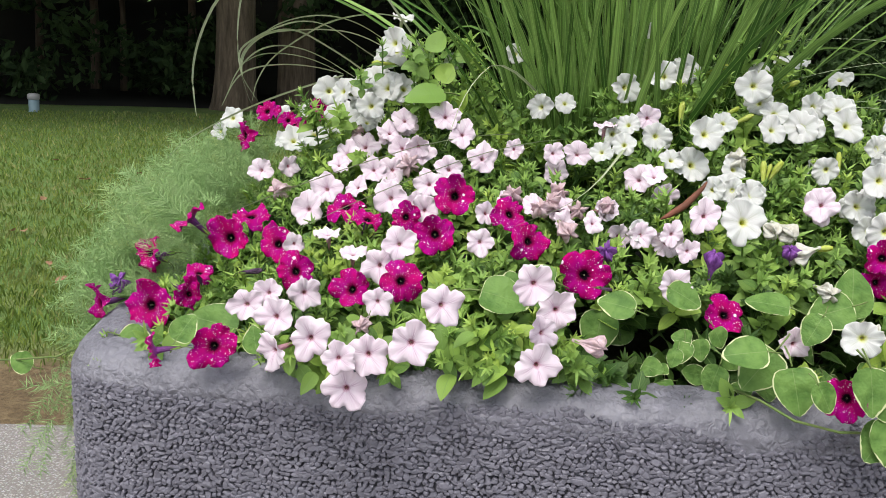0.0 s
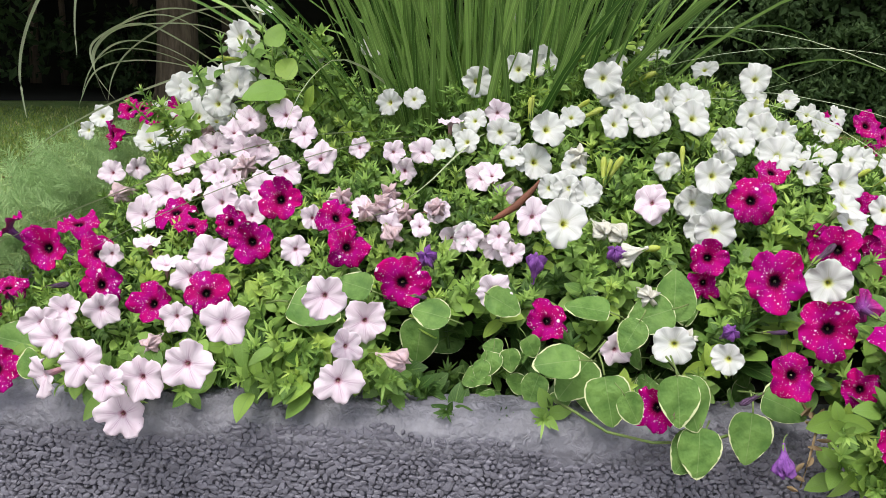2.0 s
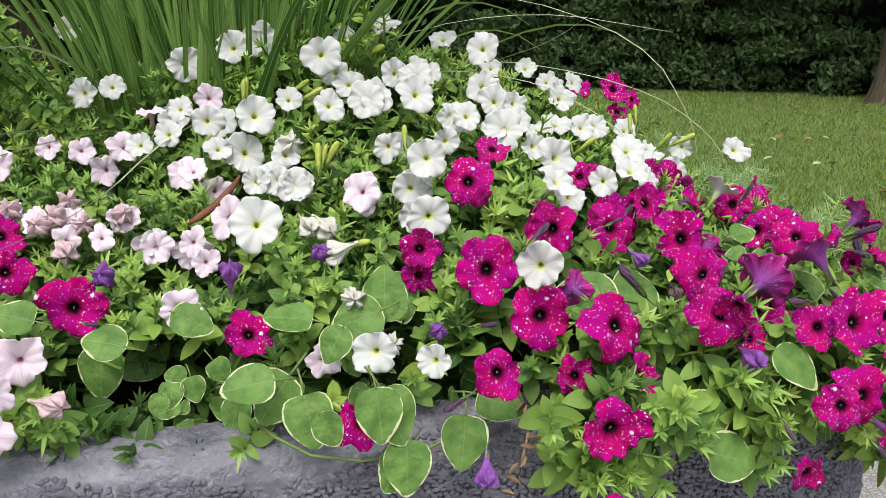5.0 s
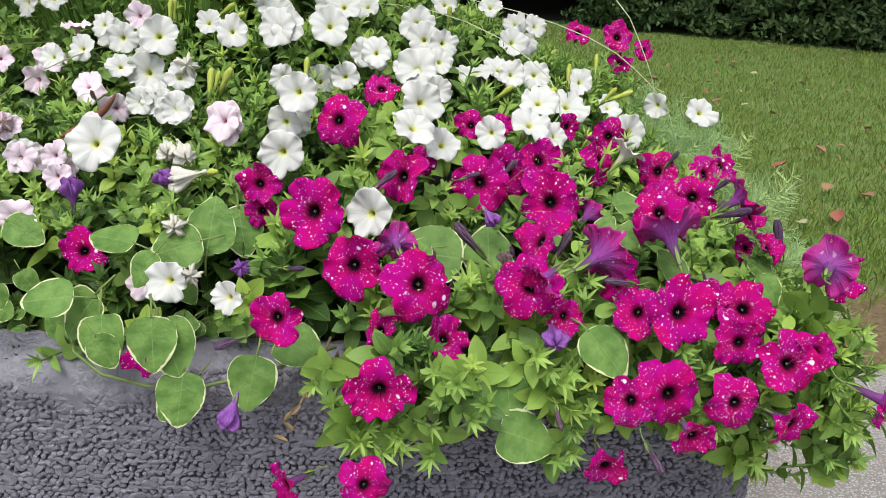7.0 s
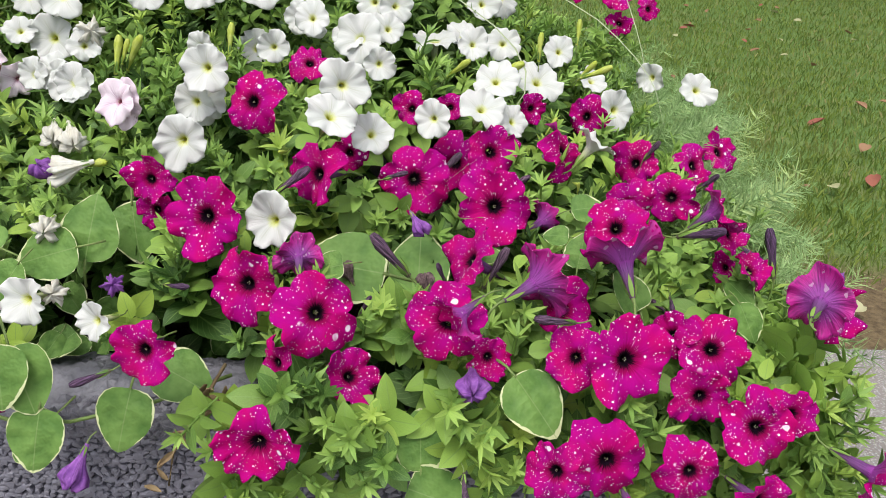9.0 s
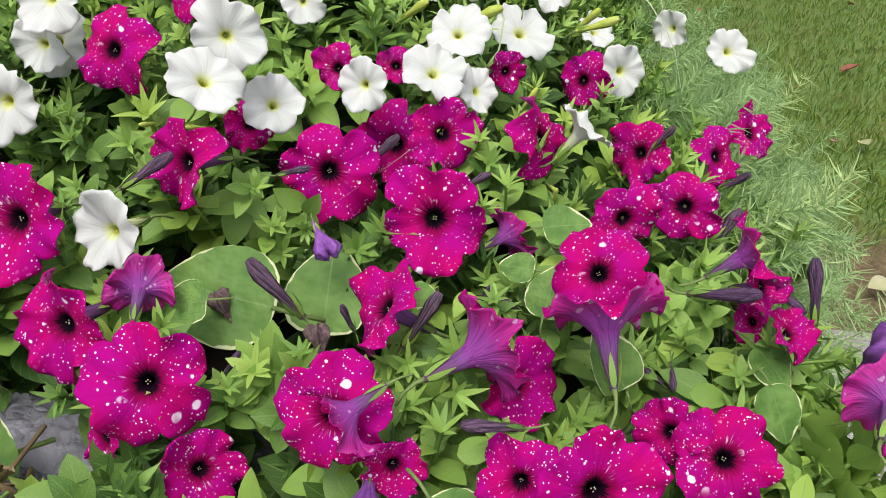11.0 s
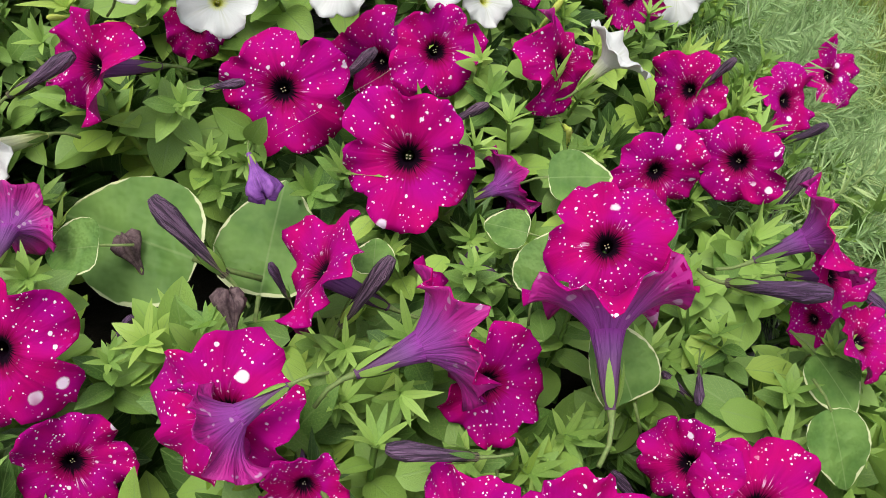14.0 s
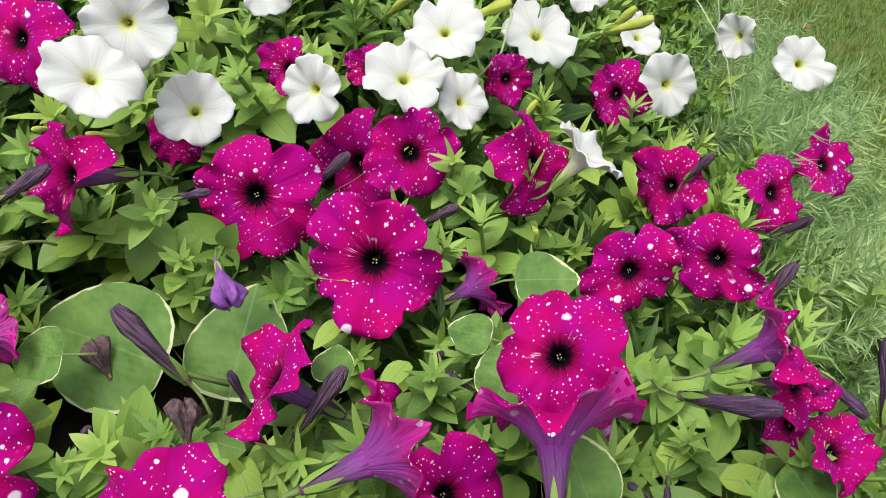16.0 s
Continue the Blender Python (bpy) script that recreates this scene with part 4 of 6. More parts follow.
STAMENS = stamens_mesh()
M_FACES = [corolla_mesh("corolla", [MAGENTA, MAGENTA_BACK], s, 0.21, 0.12, 0.24, rf, 0.38, 60, 0.95, 0.08, 0.30) for s, rf in ((1, 0.02), (2, 0.12), (3, -0.06), (4, 0.20), (5, 0.05), (6, -0.02), (7, 0.10), (8, 0.0), (9, 0.15), (10, -0.05), (31, 0.08), (32, 0.18))]
W_FACES = [corolla_mesh("corolla", [WHITE, WHITE_BACK], s, 0.15, 0.14, 0.19, rf, 0.30, 60, 0.6, 0.15, 0.13) for s, rf in ((11, 0.0), (12, 0.05), (13, -0.08), (14, 0.07), (15, 0.02), (16, 0.05), (17, -0.04), (18, 0.1), (19, 0.0))]
P_FACES = [corolla_mesh("corolla", [BLUSH, BLUSH_BACK], s, 0.20, 0.9, 0.16, rf, 0.34, 60, 0.5, 0.15, 0.09) for s, rf in ((21, 0.0), (22, 0.08), (23, -0.06), (24, 0.16), (25, 0.04), (26, 0.10), (27, 0.0))]
M_TRUMPETS = [corolla_mesh("corolla", [MAGENTA, MAGENTA_BACK], s, 0.16, 0.3, 0.26, 0.10, 0.30, 60, 0.95, 0.55, 0.2) for s in (41, 42, 43)]
W_TRUMPETS = [corolla_mesh("corolla", [WHITE, WHITE_BACK], s, 0.12, 0.1, 0.16, 0.12, 0.30, 50, 0.8, 0.55, 0.12) for s in (44, 45)]
M_TUBE, W_TUBE, P_TUBE = flower_tube(VIOLET_HORN, 0.08, 0.38), flower_tube(WHITE_TUBE, 0.15, 0.30), flower_tube(BLUSH_TUBE, 0.15, 0.34)
M_HORN, W_HORN = flower_tube(VIOLET_HORN, 0.55, 0.30), flower_tube(WHITE_TUBE, 0.55, 0.30)


def bloom(name, faces, tube, x, y, z, az, el, mm, label, group, stray=7):
    rg = random.Random(int(x * 9973 + y * 7919 + z * 6007))
    t = thing(name, label, "flower", group)
    r = mm / 2000.0
    t.matrix_basis = Matrix.Translation((x, y, z)) @ facing(az + rg.uniform(-stray, stray), el + rg.uniform(-stray, stray), rg.uniform(0, 6.28)) @ Matrix.Diagonal((r, r * rg.uniform(0.86, 1.0), r, 1))
    part_of("corolla", rg.choice(faces), t)
    part_of("tube", tube, t)
    part_of("calyx", CALYX, t)
    part_of("stalk", STALK, t)
    part_of("stamens", STAMENS, t)
    BLOOMS.append((x, y, z, az, el, r))


def magenta(x, y, z, az, el, mm, stray=7):
    bloom("magenta_petunia", M_FACES, M_TUBE, x, y, z, az, el, mm * 1.04, "magenta petunia flower speckled white, with a near-black throat", "magenta petunias", stray)


def magenta_trumpet(x, y, z, az, el, mm):
    bloom("magenta_petunia", M_TRUMPETS, M_HORN, x, y, z, az, el, mm * 1.04, "magenta petunia turned away, showing its violet trumpet neck", "magenta petunias", 0)


def white(x, y, z, az, el, mm, stray=13):
    bloom("white_petunia", W_FACES, W_TUBE, x, y, z, az, el, mm * 1.02, "white petunia flower with a yellow-green throat", "white petunias", stray)


def white_trumpet(x, y, z, az, el, mm):
    bloom("white_petunia", W_TRUMPETS, W_HORN, x, y, z, az, el, mm, "white petunia turned away, showing its yellow-green trumpet neck", "white petunias", 0)


def blush(x, y, z, az, el, mm):
    bloom("blush_petunia", P_FACES, P_TUBE, x, y, z, az, el, mm * 1.06, "pale pink petunia flower with purple veins and throat", "pale pink petunias")


def bud_mesh(name, mat):
    vs, fs, uv = [], [], []
    sides = 14
    prof = [(-1.0, 0.055), (-0.75, 0.065), (-0.45, 0.075), (-0.15, 0.10), (0.12, 0.125), (0.32, 0.10), (0.45, 0.06)]
    for i, (z, r) in enumerate(prof):
        for k in range(sides):
            a = 2 * math.pi * k / sides + i * 0.22
            rr = r * (1 + 0.34 * (k % 2))
            vs.append((rr * math.cos(a) + 0.05 * z * z, rr * math.sin(a), z))
            uv.append((k / sides, i / 6))
    for i in range(len(prof) - 1):
        for k in range(sides):
            k2 = (k + 1) % sides
            fs.append((i * sides + k, i * sides + k2, (i + 1) * sides + k2, (i + 1) * sides + k))
    fs.append(tuple(range(6 * sides, 7 * sides)))
    return mesh_of(name, vs, fs, [mat], uv)


BUD, YBUD = bud_mesh("bud", DARK_BUD), bud_mesh("bud", GREEN_BUD)


def closed(name, shape, x, y, z, az, el, mm, label, group):
    rg = random.Random(int(x * 9973 + y * 7919))
    t = thing(name, label, "bud", group)
    s = mm / 1000.0 / 1.45
    t.matrix_basis = Matrix.Translation((x, y, z)) @ facing(az, el, rg.uniform(0, 6.28)) @ Matrix.Scale(s, 4)
    part_of("petals", shape, t)
    part_of("calyx", CALYX, t, Matrix.Translation((0.03, 0, 0.25)) @ Matrix.Scale(0.9, 4))
    part_of("stalk", STALK, t, Matrix.Translation((0.03, 0, 0.25)) @ Matrix.Scale(0.9, 4))


def bud(x, y, z, az, el, mm):
    closed("petunia_bud", BUD, x, y, z, az, el, mm, "furled dark violet petunia bud", "dark petunia buds")


def green_bud(x, y, z, az, el, mm):
    closed("pale_petunia_bud", YBUD, x, y, z, az, el, mm, "furled yellow-green petunia bud", "pale petunia buds")


def withered_mesh(seed, mat):
    rg = random.Random(seed)
    ph = [rg.uniform(0, 6.28) for _ in range(4)]
    vs, fs, uv = [], [], []
    n = 44
    prof = [(-1.1, 0.09), (-0.8, 0.12), (-0.45, 0.17), (-0.1, 0.30), (0.2, 0.46), (0.5, 0.50), (0.72, 0.30), (0.62, 0.06)]
    for i, (z, r) in enumerate(prof):
        for k in range(n):
            a = 2 * math.pi * k / n
            w = min(1.0, i / 6)
            rr = r * (1 + w * (0.36 * math.sin(5 * a + ph[0]) + 0.26 * math.sin(13 * a + ph[1])))
            vs.append((rr * math.cos(a) + 0.06 * w * math.sin(ph[3]), rr * math.sin(a), z + w * 0.18 * math.sin(4 * a + ph[2])))
            uv.append((k / n, w))
    for i in range(7):
        for k in range(n):
            k2 = (k + 1) % n
            fs.append((i * n + k, i * n + k2, (i + 1) * n + k2, (i + 1) * n + k))
    return mesh_of("petals", vs, fs, [mat], uv)


WITHERED = [withered_mesh(s, WITHER) for s in range(3)]
WILTS = [withered_mesh(s + 5, WILTED_WHITE) for s in range(3)]
DRIED = [withered_mesh(s + 14, SHRIVELLED) for s in range(2)]
WILTS_PINK = [withered_mesh(s + 9, WILTED_PINK) for s in range(3)]


def withered(x, y, z, az, el, mm):
    rg = random.Random(int(x * 9973 + y * 7919))
    t = thing("withered_petunia", "crumpled violet petunia flower past its bloom", "flower", "withered petunias")
    t.matrix_basis = Matrix.Translation((x, y, z)) @ facing(az, el, rg.uniform(0, 6.28)) @ Matrix.Scale(mm / 1700.0, 4)
    part_of("petals", rg.choice(WITHERED), t)
    part_of("calyx", CALYX, t, Matrix.Translation((0, 0, 0.28)))
    part_of("stalk", STALK, t, Matrix.Translation((0, 0, 0.28)))


def faded(shapes, name, label, x, y, z, az, el, mm):
    rg = random.Random(int(x * 9973 + y * 7919))
    t = thing(name, label, "flower", "wilted petunias")
    t.matrix_basis = Matrix.Translation((x, y, z)) @ facing(az, el, rg.uniform(0, 6.28)) @ Matrix.Scale(mm / 1500.0, 4)
    part_of("petals", rg.choice(shapes), t)
    part_of("calyx", CALYX, t, Matrix.Translation((0, 0, 0.28)))
    part_of("stalk", STALK, t, Matrix.Translation((0, 0, 0.28)))


def dried(x, y, z, az, el, mm):
    faded(DRIED, "dried_petunia", "shrivelled brown dead petunia flower among the leaves", x, y, z, az, el, mm)


def wilted_white(x, y, z, az, el, mm):
    faded(WILTS, "wilted_white_petunia", "crumpled cream-white petunia flower going over", x, y, z, az, el, mm)


def wilted_pink(x, y, z, az, el, mm):
    faded(WILTS_PINK, "wilted_pink_petunia", "faded crumpled pink petunia flower", x, y, z, az, el, mm)


magenta(-0.228, 0.979, 0.708, -2, 16, 64)
magenta(-0.316, 0.896, 0.630, -8, 12, 65)
magenta(-0.401, 0.940, 0.616, -47, 1, 61)
magenta(-0.188, 0.720, 0.639, -2, 10, 56)
magenta(-0.361, 1.041, 0.662, -55, 5, 56)
magenta(-0.295, 1.022, 0.726, -76, 39, 53)
magenta(-0.214, 1.063, 0.727, 13, 77, 56)
magenta(-0.155, 0.953, 0.710, 1, 30, 59)
magenta(-0.114, 0.837, 0.701, -2, 16, 55)
magenta(-0.250, 0.845, 0.662, -7, 7, 34)
magenta(-0.262, 0.954, 0.661, 40, 29, 35)
magenta(-0.231, 0.643, 0.660, -63, -5, 41)
magenta(0.021, 0.777, 0.710, 13, 19, 52)
magenta(-0.038, 0.774, 0.698, -8, 18, 48)
magenta(-0.068, 1.019, 0.756, -18, 60, 59)
magenta(-0.031, 0.951, 0.751, 31, 61, 48)
magenta(0.085, 0.929, 0.790, -2, 16, 59)
magenta(0.020, 0.935, 0.757, -8, 18, 43)
magenta(0.060, 0.855, 0.751, 7, 16, 53)
magenta(0.159, 0.897, 0.775, 25, 30, 49)
magenta(0.176, 0.819, 0.755, 29, 10, 49)
magenta(0.238, 0.777, 0.726, -2, 16, 59)
magenta(0.401, 0.748, 0.693, -3, 30, 50)
magenta(0.487, 0.619, 0.645, -44, 5, 48)
magenta(0.578, 0.751, 0.767, -16, 11, 45)
magenta(0.580, 0.759, 0.735, -7, 3, 37)
magenta(-0.356, 1.677, 0.784, -51, 6, 67)
magenta(-0.305, 1.738, 0.838, -3, 30, 43)
magenta(-0.249, 1.702, 0.815, 11, 37, 50)
magenta(-0.187, 1.654, 0.855, 17, 24, 49)
magenta(-0.194, 1.600, 0.825, -4, 43, 43)
magenta(0.635, 0.701, 0.755, -16, 12, 66)
magenta(0.654, 0.826, 0.821, -22, 15, 57)
magenta(0.610, 0.595, 0.690, -7, 9, 49)
magenta(0.699, 0.543, 0.647, -16, 9, 62)
magenta(0.674, 0.655, 0.717, -22, 9, 62)
magenta(0.703, 0.882, 0.849, 9, 44, 40)
magenta(0.700, 0.628, 0.661, -34, 3, 44)
magenta(0.863, 0.581, 0.701, 20, 18, 36)
magenta(0.956, 0.553, 0.719, 0, 24, 64, 0)
magenta(0.921, 0.562, 0.714, -23, 16, 44)
magenta(1.013, 0.551, 0.691, -4, 15, 47)
magenta(1.045, 0.523, 0.686, -2, 18, 54)
magenta(1.070, 0.526, 0.695, 11, 18, 45)
magenta(1.003, 0.519, 0.650, -7, 15, 47)
magenta(0.942, 0.515, 0.660, -2, 18, 60)
magenta(0.902, 0.500, 0.663, -22, 13, 45)
magenta(0.961, 0.499, 0.629, 9, -9, 41)
magenta(1.050, 0.504, 0.638, 27, -4, 44)
magenta(1.135, 0.515, 0.654, 51, -6, 49)
magenta(1.137, 0.617, 0.729, 34, 13, 48)
magenta(0.689, 0.511, 0.575, 2, 9, 44)
magenta(0.615, 0.593, 0.518, -58, -6, 46)
magenta(0.900, 0.528, 0.580, 10, -20, 42)
magenta(0.803, 0.850, 0.815, -17, 19, 36)
magenta(0.746, 0.825, 0.775, 2, 9, 37)
magenta(0.930, 0.908, 0.806, 14, 9, 33)
magenta(1.196, 1.450, 0.847, 20, 20, 41)
magenta(1.127, 1.400, 0.873, 1, 21, 56)
magenta(1.138, 1.400, 0.830, 8, 33, 44)
magenta(1.056, 1.400, 0.879, -7, 44, 49)
magenta(0.844, 0.892, 0.808, -3, 23, 33)
magenta(1.113, 0.604, 0.745, 150, 1, 55)
magenta(0.715, 0.671, 0.736, -169, 9, 40)

# the blooms nearest the end of the walk
magenta(0.721, 0.742, 0.781, -37, 12, 58, 0)
magenta(0.808, 0.770, 0.771, 4, 20, 65, 0)
magenta(0.882, 0.826, 0.783, 14, 27, 55, 0)
magenta(0.847, 0.840, 0.764, -21, 6, 62, 0)
magenta(0.878, 0.734, 0.762, 2, 24, 67, 0)
magenta(0.956, 0.830, 0.785, 60, 25, 60, 0)
magenta(1.036, 0.875, 0.762, -40, 15, 50, 0)
magenta(1.114, 0.907, 0.753, 33, 25, 52, 0)
magenta(1.179, 1.007, 0.741, 35, 37, 52, 0)
magenta(1.057, 0.808, 0.750, -28, 16, 56, 0)
magenta(1.007, 0.775, 0.752, -2, 14, 52, 0)
magenta(0.964, 0.656, 0.778, -12, 38, 54, 0)
magenta(0.848, 0.656, 0.747, -78, 32, 56, 0)
magenta(0.929, 0.639, 0.712, 24, 29, 51, 0)
magenta(0.735, 0.609, 0.719, 8, 28, 64, 0)
magenta(0.762, 0.606, 0.666, 35, 30, 49, 0)
magenta(0.831, 0.585, 0.728, -10, 32, 60, 0)
magenta(1.008, 0.616, 0.706, -44, 28, 44, 0)
magenta(1.036, 0.600, 0.704, -10, 42, 57, 0)
magenta(1.061, 0.666, 0.772, 40, 30, 34, 0)
magenta(1.087, 0.671, 0.739, 38, 50, 37, 0)
magenta(1.074, 0.696, 0.728, -53, 4, 28, 0)
magenta(1.009, 1.001, 0.777, -29, 14, 50, 0)
magenta_trumpet(0.932, 0.767, 0.740, 122, 18, 40)
magenta_trumpet(0.963, 0.635, 0.772, -172, 40, 64)
magenta_trumpet(0.910, 0.631, 0.745, 118, 18, 60)
magenta_trumpet(0.833, 0.572, 0.735, -62, -30, 42)
magenta_trumpet(1.050, 0.664, 0.795, 92, 35, 46)

withered(0.811, 0.714, 0.750, 35, -30, 23)
withered(-0.377, 0.950, 0.640, 38, 42, 39)
withered(0.388, 0.772, 0.747, 14, 78, 32)
withered(0.481, 0.777, 0.760, -36, 49, 29)
withered(0.268, 0.803, 0.746, -22, 37, 35)
withered(0.579, 0.532, 0.632, -16, -43, 28)
withered(0.571, 0.662, 0.708, 5, 32, 25)
withered(0.850, 0.565, 0.690, -3, -9, 33)
withered(1.164, 0.695, 0.708, 28, 62, 49)

blush(-0.163, 0.780, 0.672, -7, 10, 44)
blush(-0.112, 0.684, 0.689, -2, 10, 44)
blush(-0.139, 0.791, 0.685, -8, 18, 38)
blush(-0.092, 0.772, 0.691, 16, 10, 41)
blush(-0.067, 0.627, 0.685, 1, 10, 47)
blush(-0.035, 0.600, 0.675, -1, 7, 36)
blush(-0.007, 0.612, 0.676, -1, 7, 45)
blush(0.036, 0.607, 0.691, 1, 7, 47)
blush(-0.029, 0.617, 0.636, -1, 4, 48)
blush(-0.109, 0.641, 0.665, -42, 2, 45)
blush(0.067, 0.637, 0.723, 16, 10, 45)
blush(0.016, 0.815, 0.746, -2, 13, 43)
blush(0.115, 0.818, 0.752, -2, 16, 37)
blush(0.159, 0.646, 0.747, -7, 7, 46)
blush(0.198, 0.719, 0.698, 7, 7, 47)
blush(0.180, 0.691, 0.680, 10, 7, 38)
blush(0.173, 0.665, 0.651, -1, 7, 49)
blush(0.338, 0.747, 0.726, 10, 7, 42)
blush(0.470, 0.709, 0.672, -2, 13, 40)
blush(-0.009, 0.824, 0.716, -8, 18, 46)
blush(-0.005, 0.743, 0.693, 4, 7, 35)
blush(-0.044, 0.866, 0.722, 9, 71, 38)
blush(-0.085, 0.941, 0.730, -13, 77, 40)
blush(-0.130, 0.935, 0.713, 16, 13, 31)
blush(-0.135, 1.104, 0.733, -8, 18, 56)
blush(-0.109, 1.125, 0.762, -2, 21, 52)
blush(-0.006, 1.122, 0.797, 4, 24, 44)
blush(-0.037, 1.124, 0.795, -8, 18, 44)
blush(0.051, 1.019, 0.792, -8, 18, 47)
blush(0.080, 1.037, 0.812, 4, 24, 45)
blush(0.128, 1.040, 0.830, -2, 16, 48)
blush(0.128, 0.910, 0.771, 16, 13, 33)
blush(0.180, 1.105, 0.839, -2, 13, 35)
blush(0.246, 1.093, 0.807, -7, 7, 43)
blush(0.273, 1.073, 0.839, 4, 13, 44)
blush(0.229, 1.026, 0.843, -2, 18, 34)
blush(0.382, 1.104, 0.896, -2, 16, 41)
blush(0.353, 0.842, 0.755, 16, 7, 43)
blush(0.306, 0.896, 0.750, 29, 7, 39)
blush(0.392, 0.830, 0.795, -2, 16, 46)
blush(0.383, 0.968, 0.796, 16, 7, 43)
blush(0.346, 0.987, 0.816, -21, 23, 43)
blush(-0.004, 1.001, 0.772, -8, 18, 50)
blush(-0.006, 1.026, 0.780, 11, 30, 41)
blush(0.045, 0.943, 0.766, -2, 18, 43)
blush(0.036, 0.968, 0.773, 17, 24, 35)
blush(0.006, 1.142, 0.829, -15, 23, 43)
blush(0.037, 1.112, 0.828, -3, 36, 47)
blush(-0.060, 1.251, 0.818, -15, 23, 54)
blush(-0.088, 1.219, 0.809, -30, 28, 47)
blush(0.099, 1.098, 0.859, -2, 24, 46)
blush(0.072, 1.107, 0.884, 4, 24, 48)
blush(-0.256, 1.349, 0.756, -8, 15, 48)
blush(-0.194, 1.295, 0.772, 36, 12, 38)
blush(-0.058, 1.071, 0.775, -23, 29, 37)
blush(0.012, 1.217, 0.859, -9, 30, 43)
blush(-0.015, 1.197, 0.842, 11, 30, 41)
blush(0.310, 1.076, 0.883, -13, 77, 37)
blush(0.535, 0.828, 0.813, -14, 12, 46)
blush(0.222, 0.900, 0.783, 11, 37, 34)
blush(0.190, 0.911, 0.784, -19, 42, 33)
blush(0.226, 0.872, 0.772, 24, 24, 33)
blush(0.159, 0.937, 0.789, 4, 43, 35)
blush(0.279, 0.886, 0.787, 36, 12, 34)
blush(0.316, 0.832, 0.766, 2, 14, 35)
blush(0.353, 0.829, 0.770, -10, 15, 34)
blush(0.365, 0.797, 0.756, 2, 9, 30)
blush(0.357, 0.948, 0.828, -16, 45, 37)
blush(0.532, 0.823, 0.816, -16, 15, 43)
blush(0.222, 0.914, 0.790, -16, 52, 35)
blush(0.261, 0.863, 0.774, -1, 38, 30)
blush(0.286, 0.888, 0.788, 10, 25, 30)
blush(0.188, 0.920, 0.787, -38, 38, 30)

white(0.416, 0.765, 0.801, 1, 16, 54)
white(0.508, 0.642, 0.704, -10, 9, 45)
white(0.562, 0.635, 0.691, -28, 15, 35)
white(0.611, 0.842, 0.847, -4, 20, 48)
white(0.601, 0.869, 0.809, -1, 7, 48)
white(0.625, 1.043, 0.829, 1, 19, 49)
white(0.434, 0.985, 0.885, -2, 21, 54)
white(0.419, 0.983, 0.840, 1, 19, 56)
white(0.396, 1.086, 0.867, -2, 24, 48)
white(0.336, 1.130, 0.868, -9, 30, 46)
white(0.221, 1.149, 0.902, -33, 15, 46)
white(0.260, 1.146, 0.911, 1, 19, 37)
white(0.356, 1.148, 0.939, 22, 13, 53)
white(0.419, 1.173, 0.959, -14, 18, 50)
white(0.461, 1.196, 0.969, 4, 19, 53)
white(0.529, 1.077, 0.952, -5, 15, 52)
white(0.643, 1.222, 0.993, -7, 66, 56)
white(0.565, 1.076, 0.914, 4, 24, 46)
white(0.574, 0.998, 0.899, -8, 18, 51)
white(0.639, 0.998, 0.905, 1, 19, 53)
white(0.523, 0.975, 0.895, -8, 18, 42)
white(0.654, 1.063, 0.925, -9, 24, 47)
white(0.683, 0.990, 0.875, 4, 24, 40)
white(0.446, 0.908, 0.821, -8, 18, 46)
white(0.472, 0.890, 0.815, 16, 13, 41)
white(0.426, 0.908, 0.817, -15, 23, 35)
white(0.465, 0.945, 0.841, 4, 30, 35)
white(0.388, 0.978, 0.847, 4, 30, 36)
white(0.330, 1.023, 0.861, -10, 36, 38)
white(0.296, 1.015, 0.850, -23, 29, 35)
white(0.317, 0.839, 0.770, 29, 12, 35)
white(-0.028, 1.400, 0.972, -14, 18, 62)
white(-0.009, 1.450, 1.041, 5, 57, 43)
white(-0.129, 1.480, 0.847, -8, 18, 62)
white(-0.148, 1.550, 0.891, -14, 18, 51)
white(-0.079, 1.450, 0.884, -9, 30, 48)
white(-0.055, 1.500, 0.930, -15, 23, 51)
white(-0.092, 1.400, 0.852, 16, 19, 46)
white(-0.188, 1.450, 0.809, -4, 50, 55)
white(-0.235, 1.500, 0.797, -19, 42, 45)
white(-0.282, 1.750, 0.832, -4, 43, 46)
white(-0.399, 1.760, 0.817, -17, 35, 57)
white(-0.418, 1.720, 0.788, -32, 10, 46)
white(-0.053, 1.350, 0.863, 4, 30, 45)
white(0.008, 1.300, 0.901, 4, 30, 45)
white(0.091, 1.400, 0.966, -8, 12, 38)
white(0.194, 1.300, 0.984, 16, 19, 39)
white(0.456, 1.400, 1.036, 10, 13, 37)
white(0.660, 0.935, 0.851, -8, 12, 38)
white(0.755, 1.078, 0.959, -13, 18, 52)
white(0.751, 1.270, 0.969, -16, 60, 45)
white(0.586, 1.002, 0.904, -19, 21, 49)
white(0.751, 1.064, 0.908, -16, 21, 50)
white(0.692, 0.991, 0.874, -10, 27, 46)
white(0.747, 0.961, 0.861, -13, 21, 55)
white(0.759, 1.037, 0.889, -10, 21, 46)
white(0.908, 1.208, 0.903, -9, 33, 42)
white(0.922, 1.184, 0.883, 29, 8, 57)
white(0.785, 1.026, 0.887, 8, 14, 43)
white(0.596, 0.857, 0.810, -16, 15, 45)
white(0.888, 0.894, 0.838, -8, 45, 47)
white(0.598, 0.786, 0.792, -4, 12, 54)
white(0.589, 0.809, 0.787, -22, 9, 41)
white(0.831, 1.055, 0.849, -22, 78, 54)
white(0.909, 1.034, 0.851, -5, 26, 45)
white(0.867, 1.072, 0.852, 2, 65, 47)
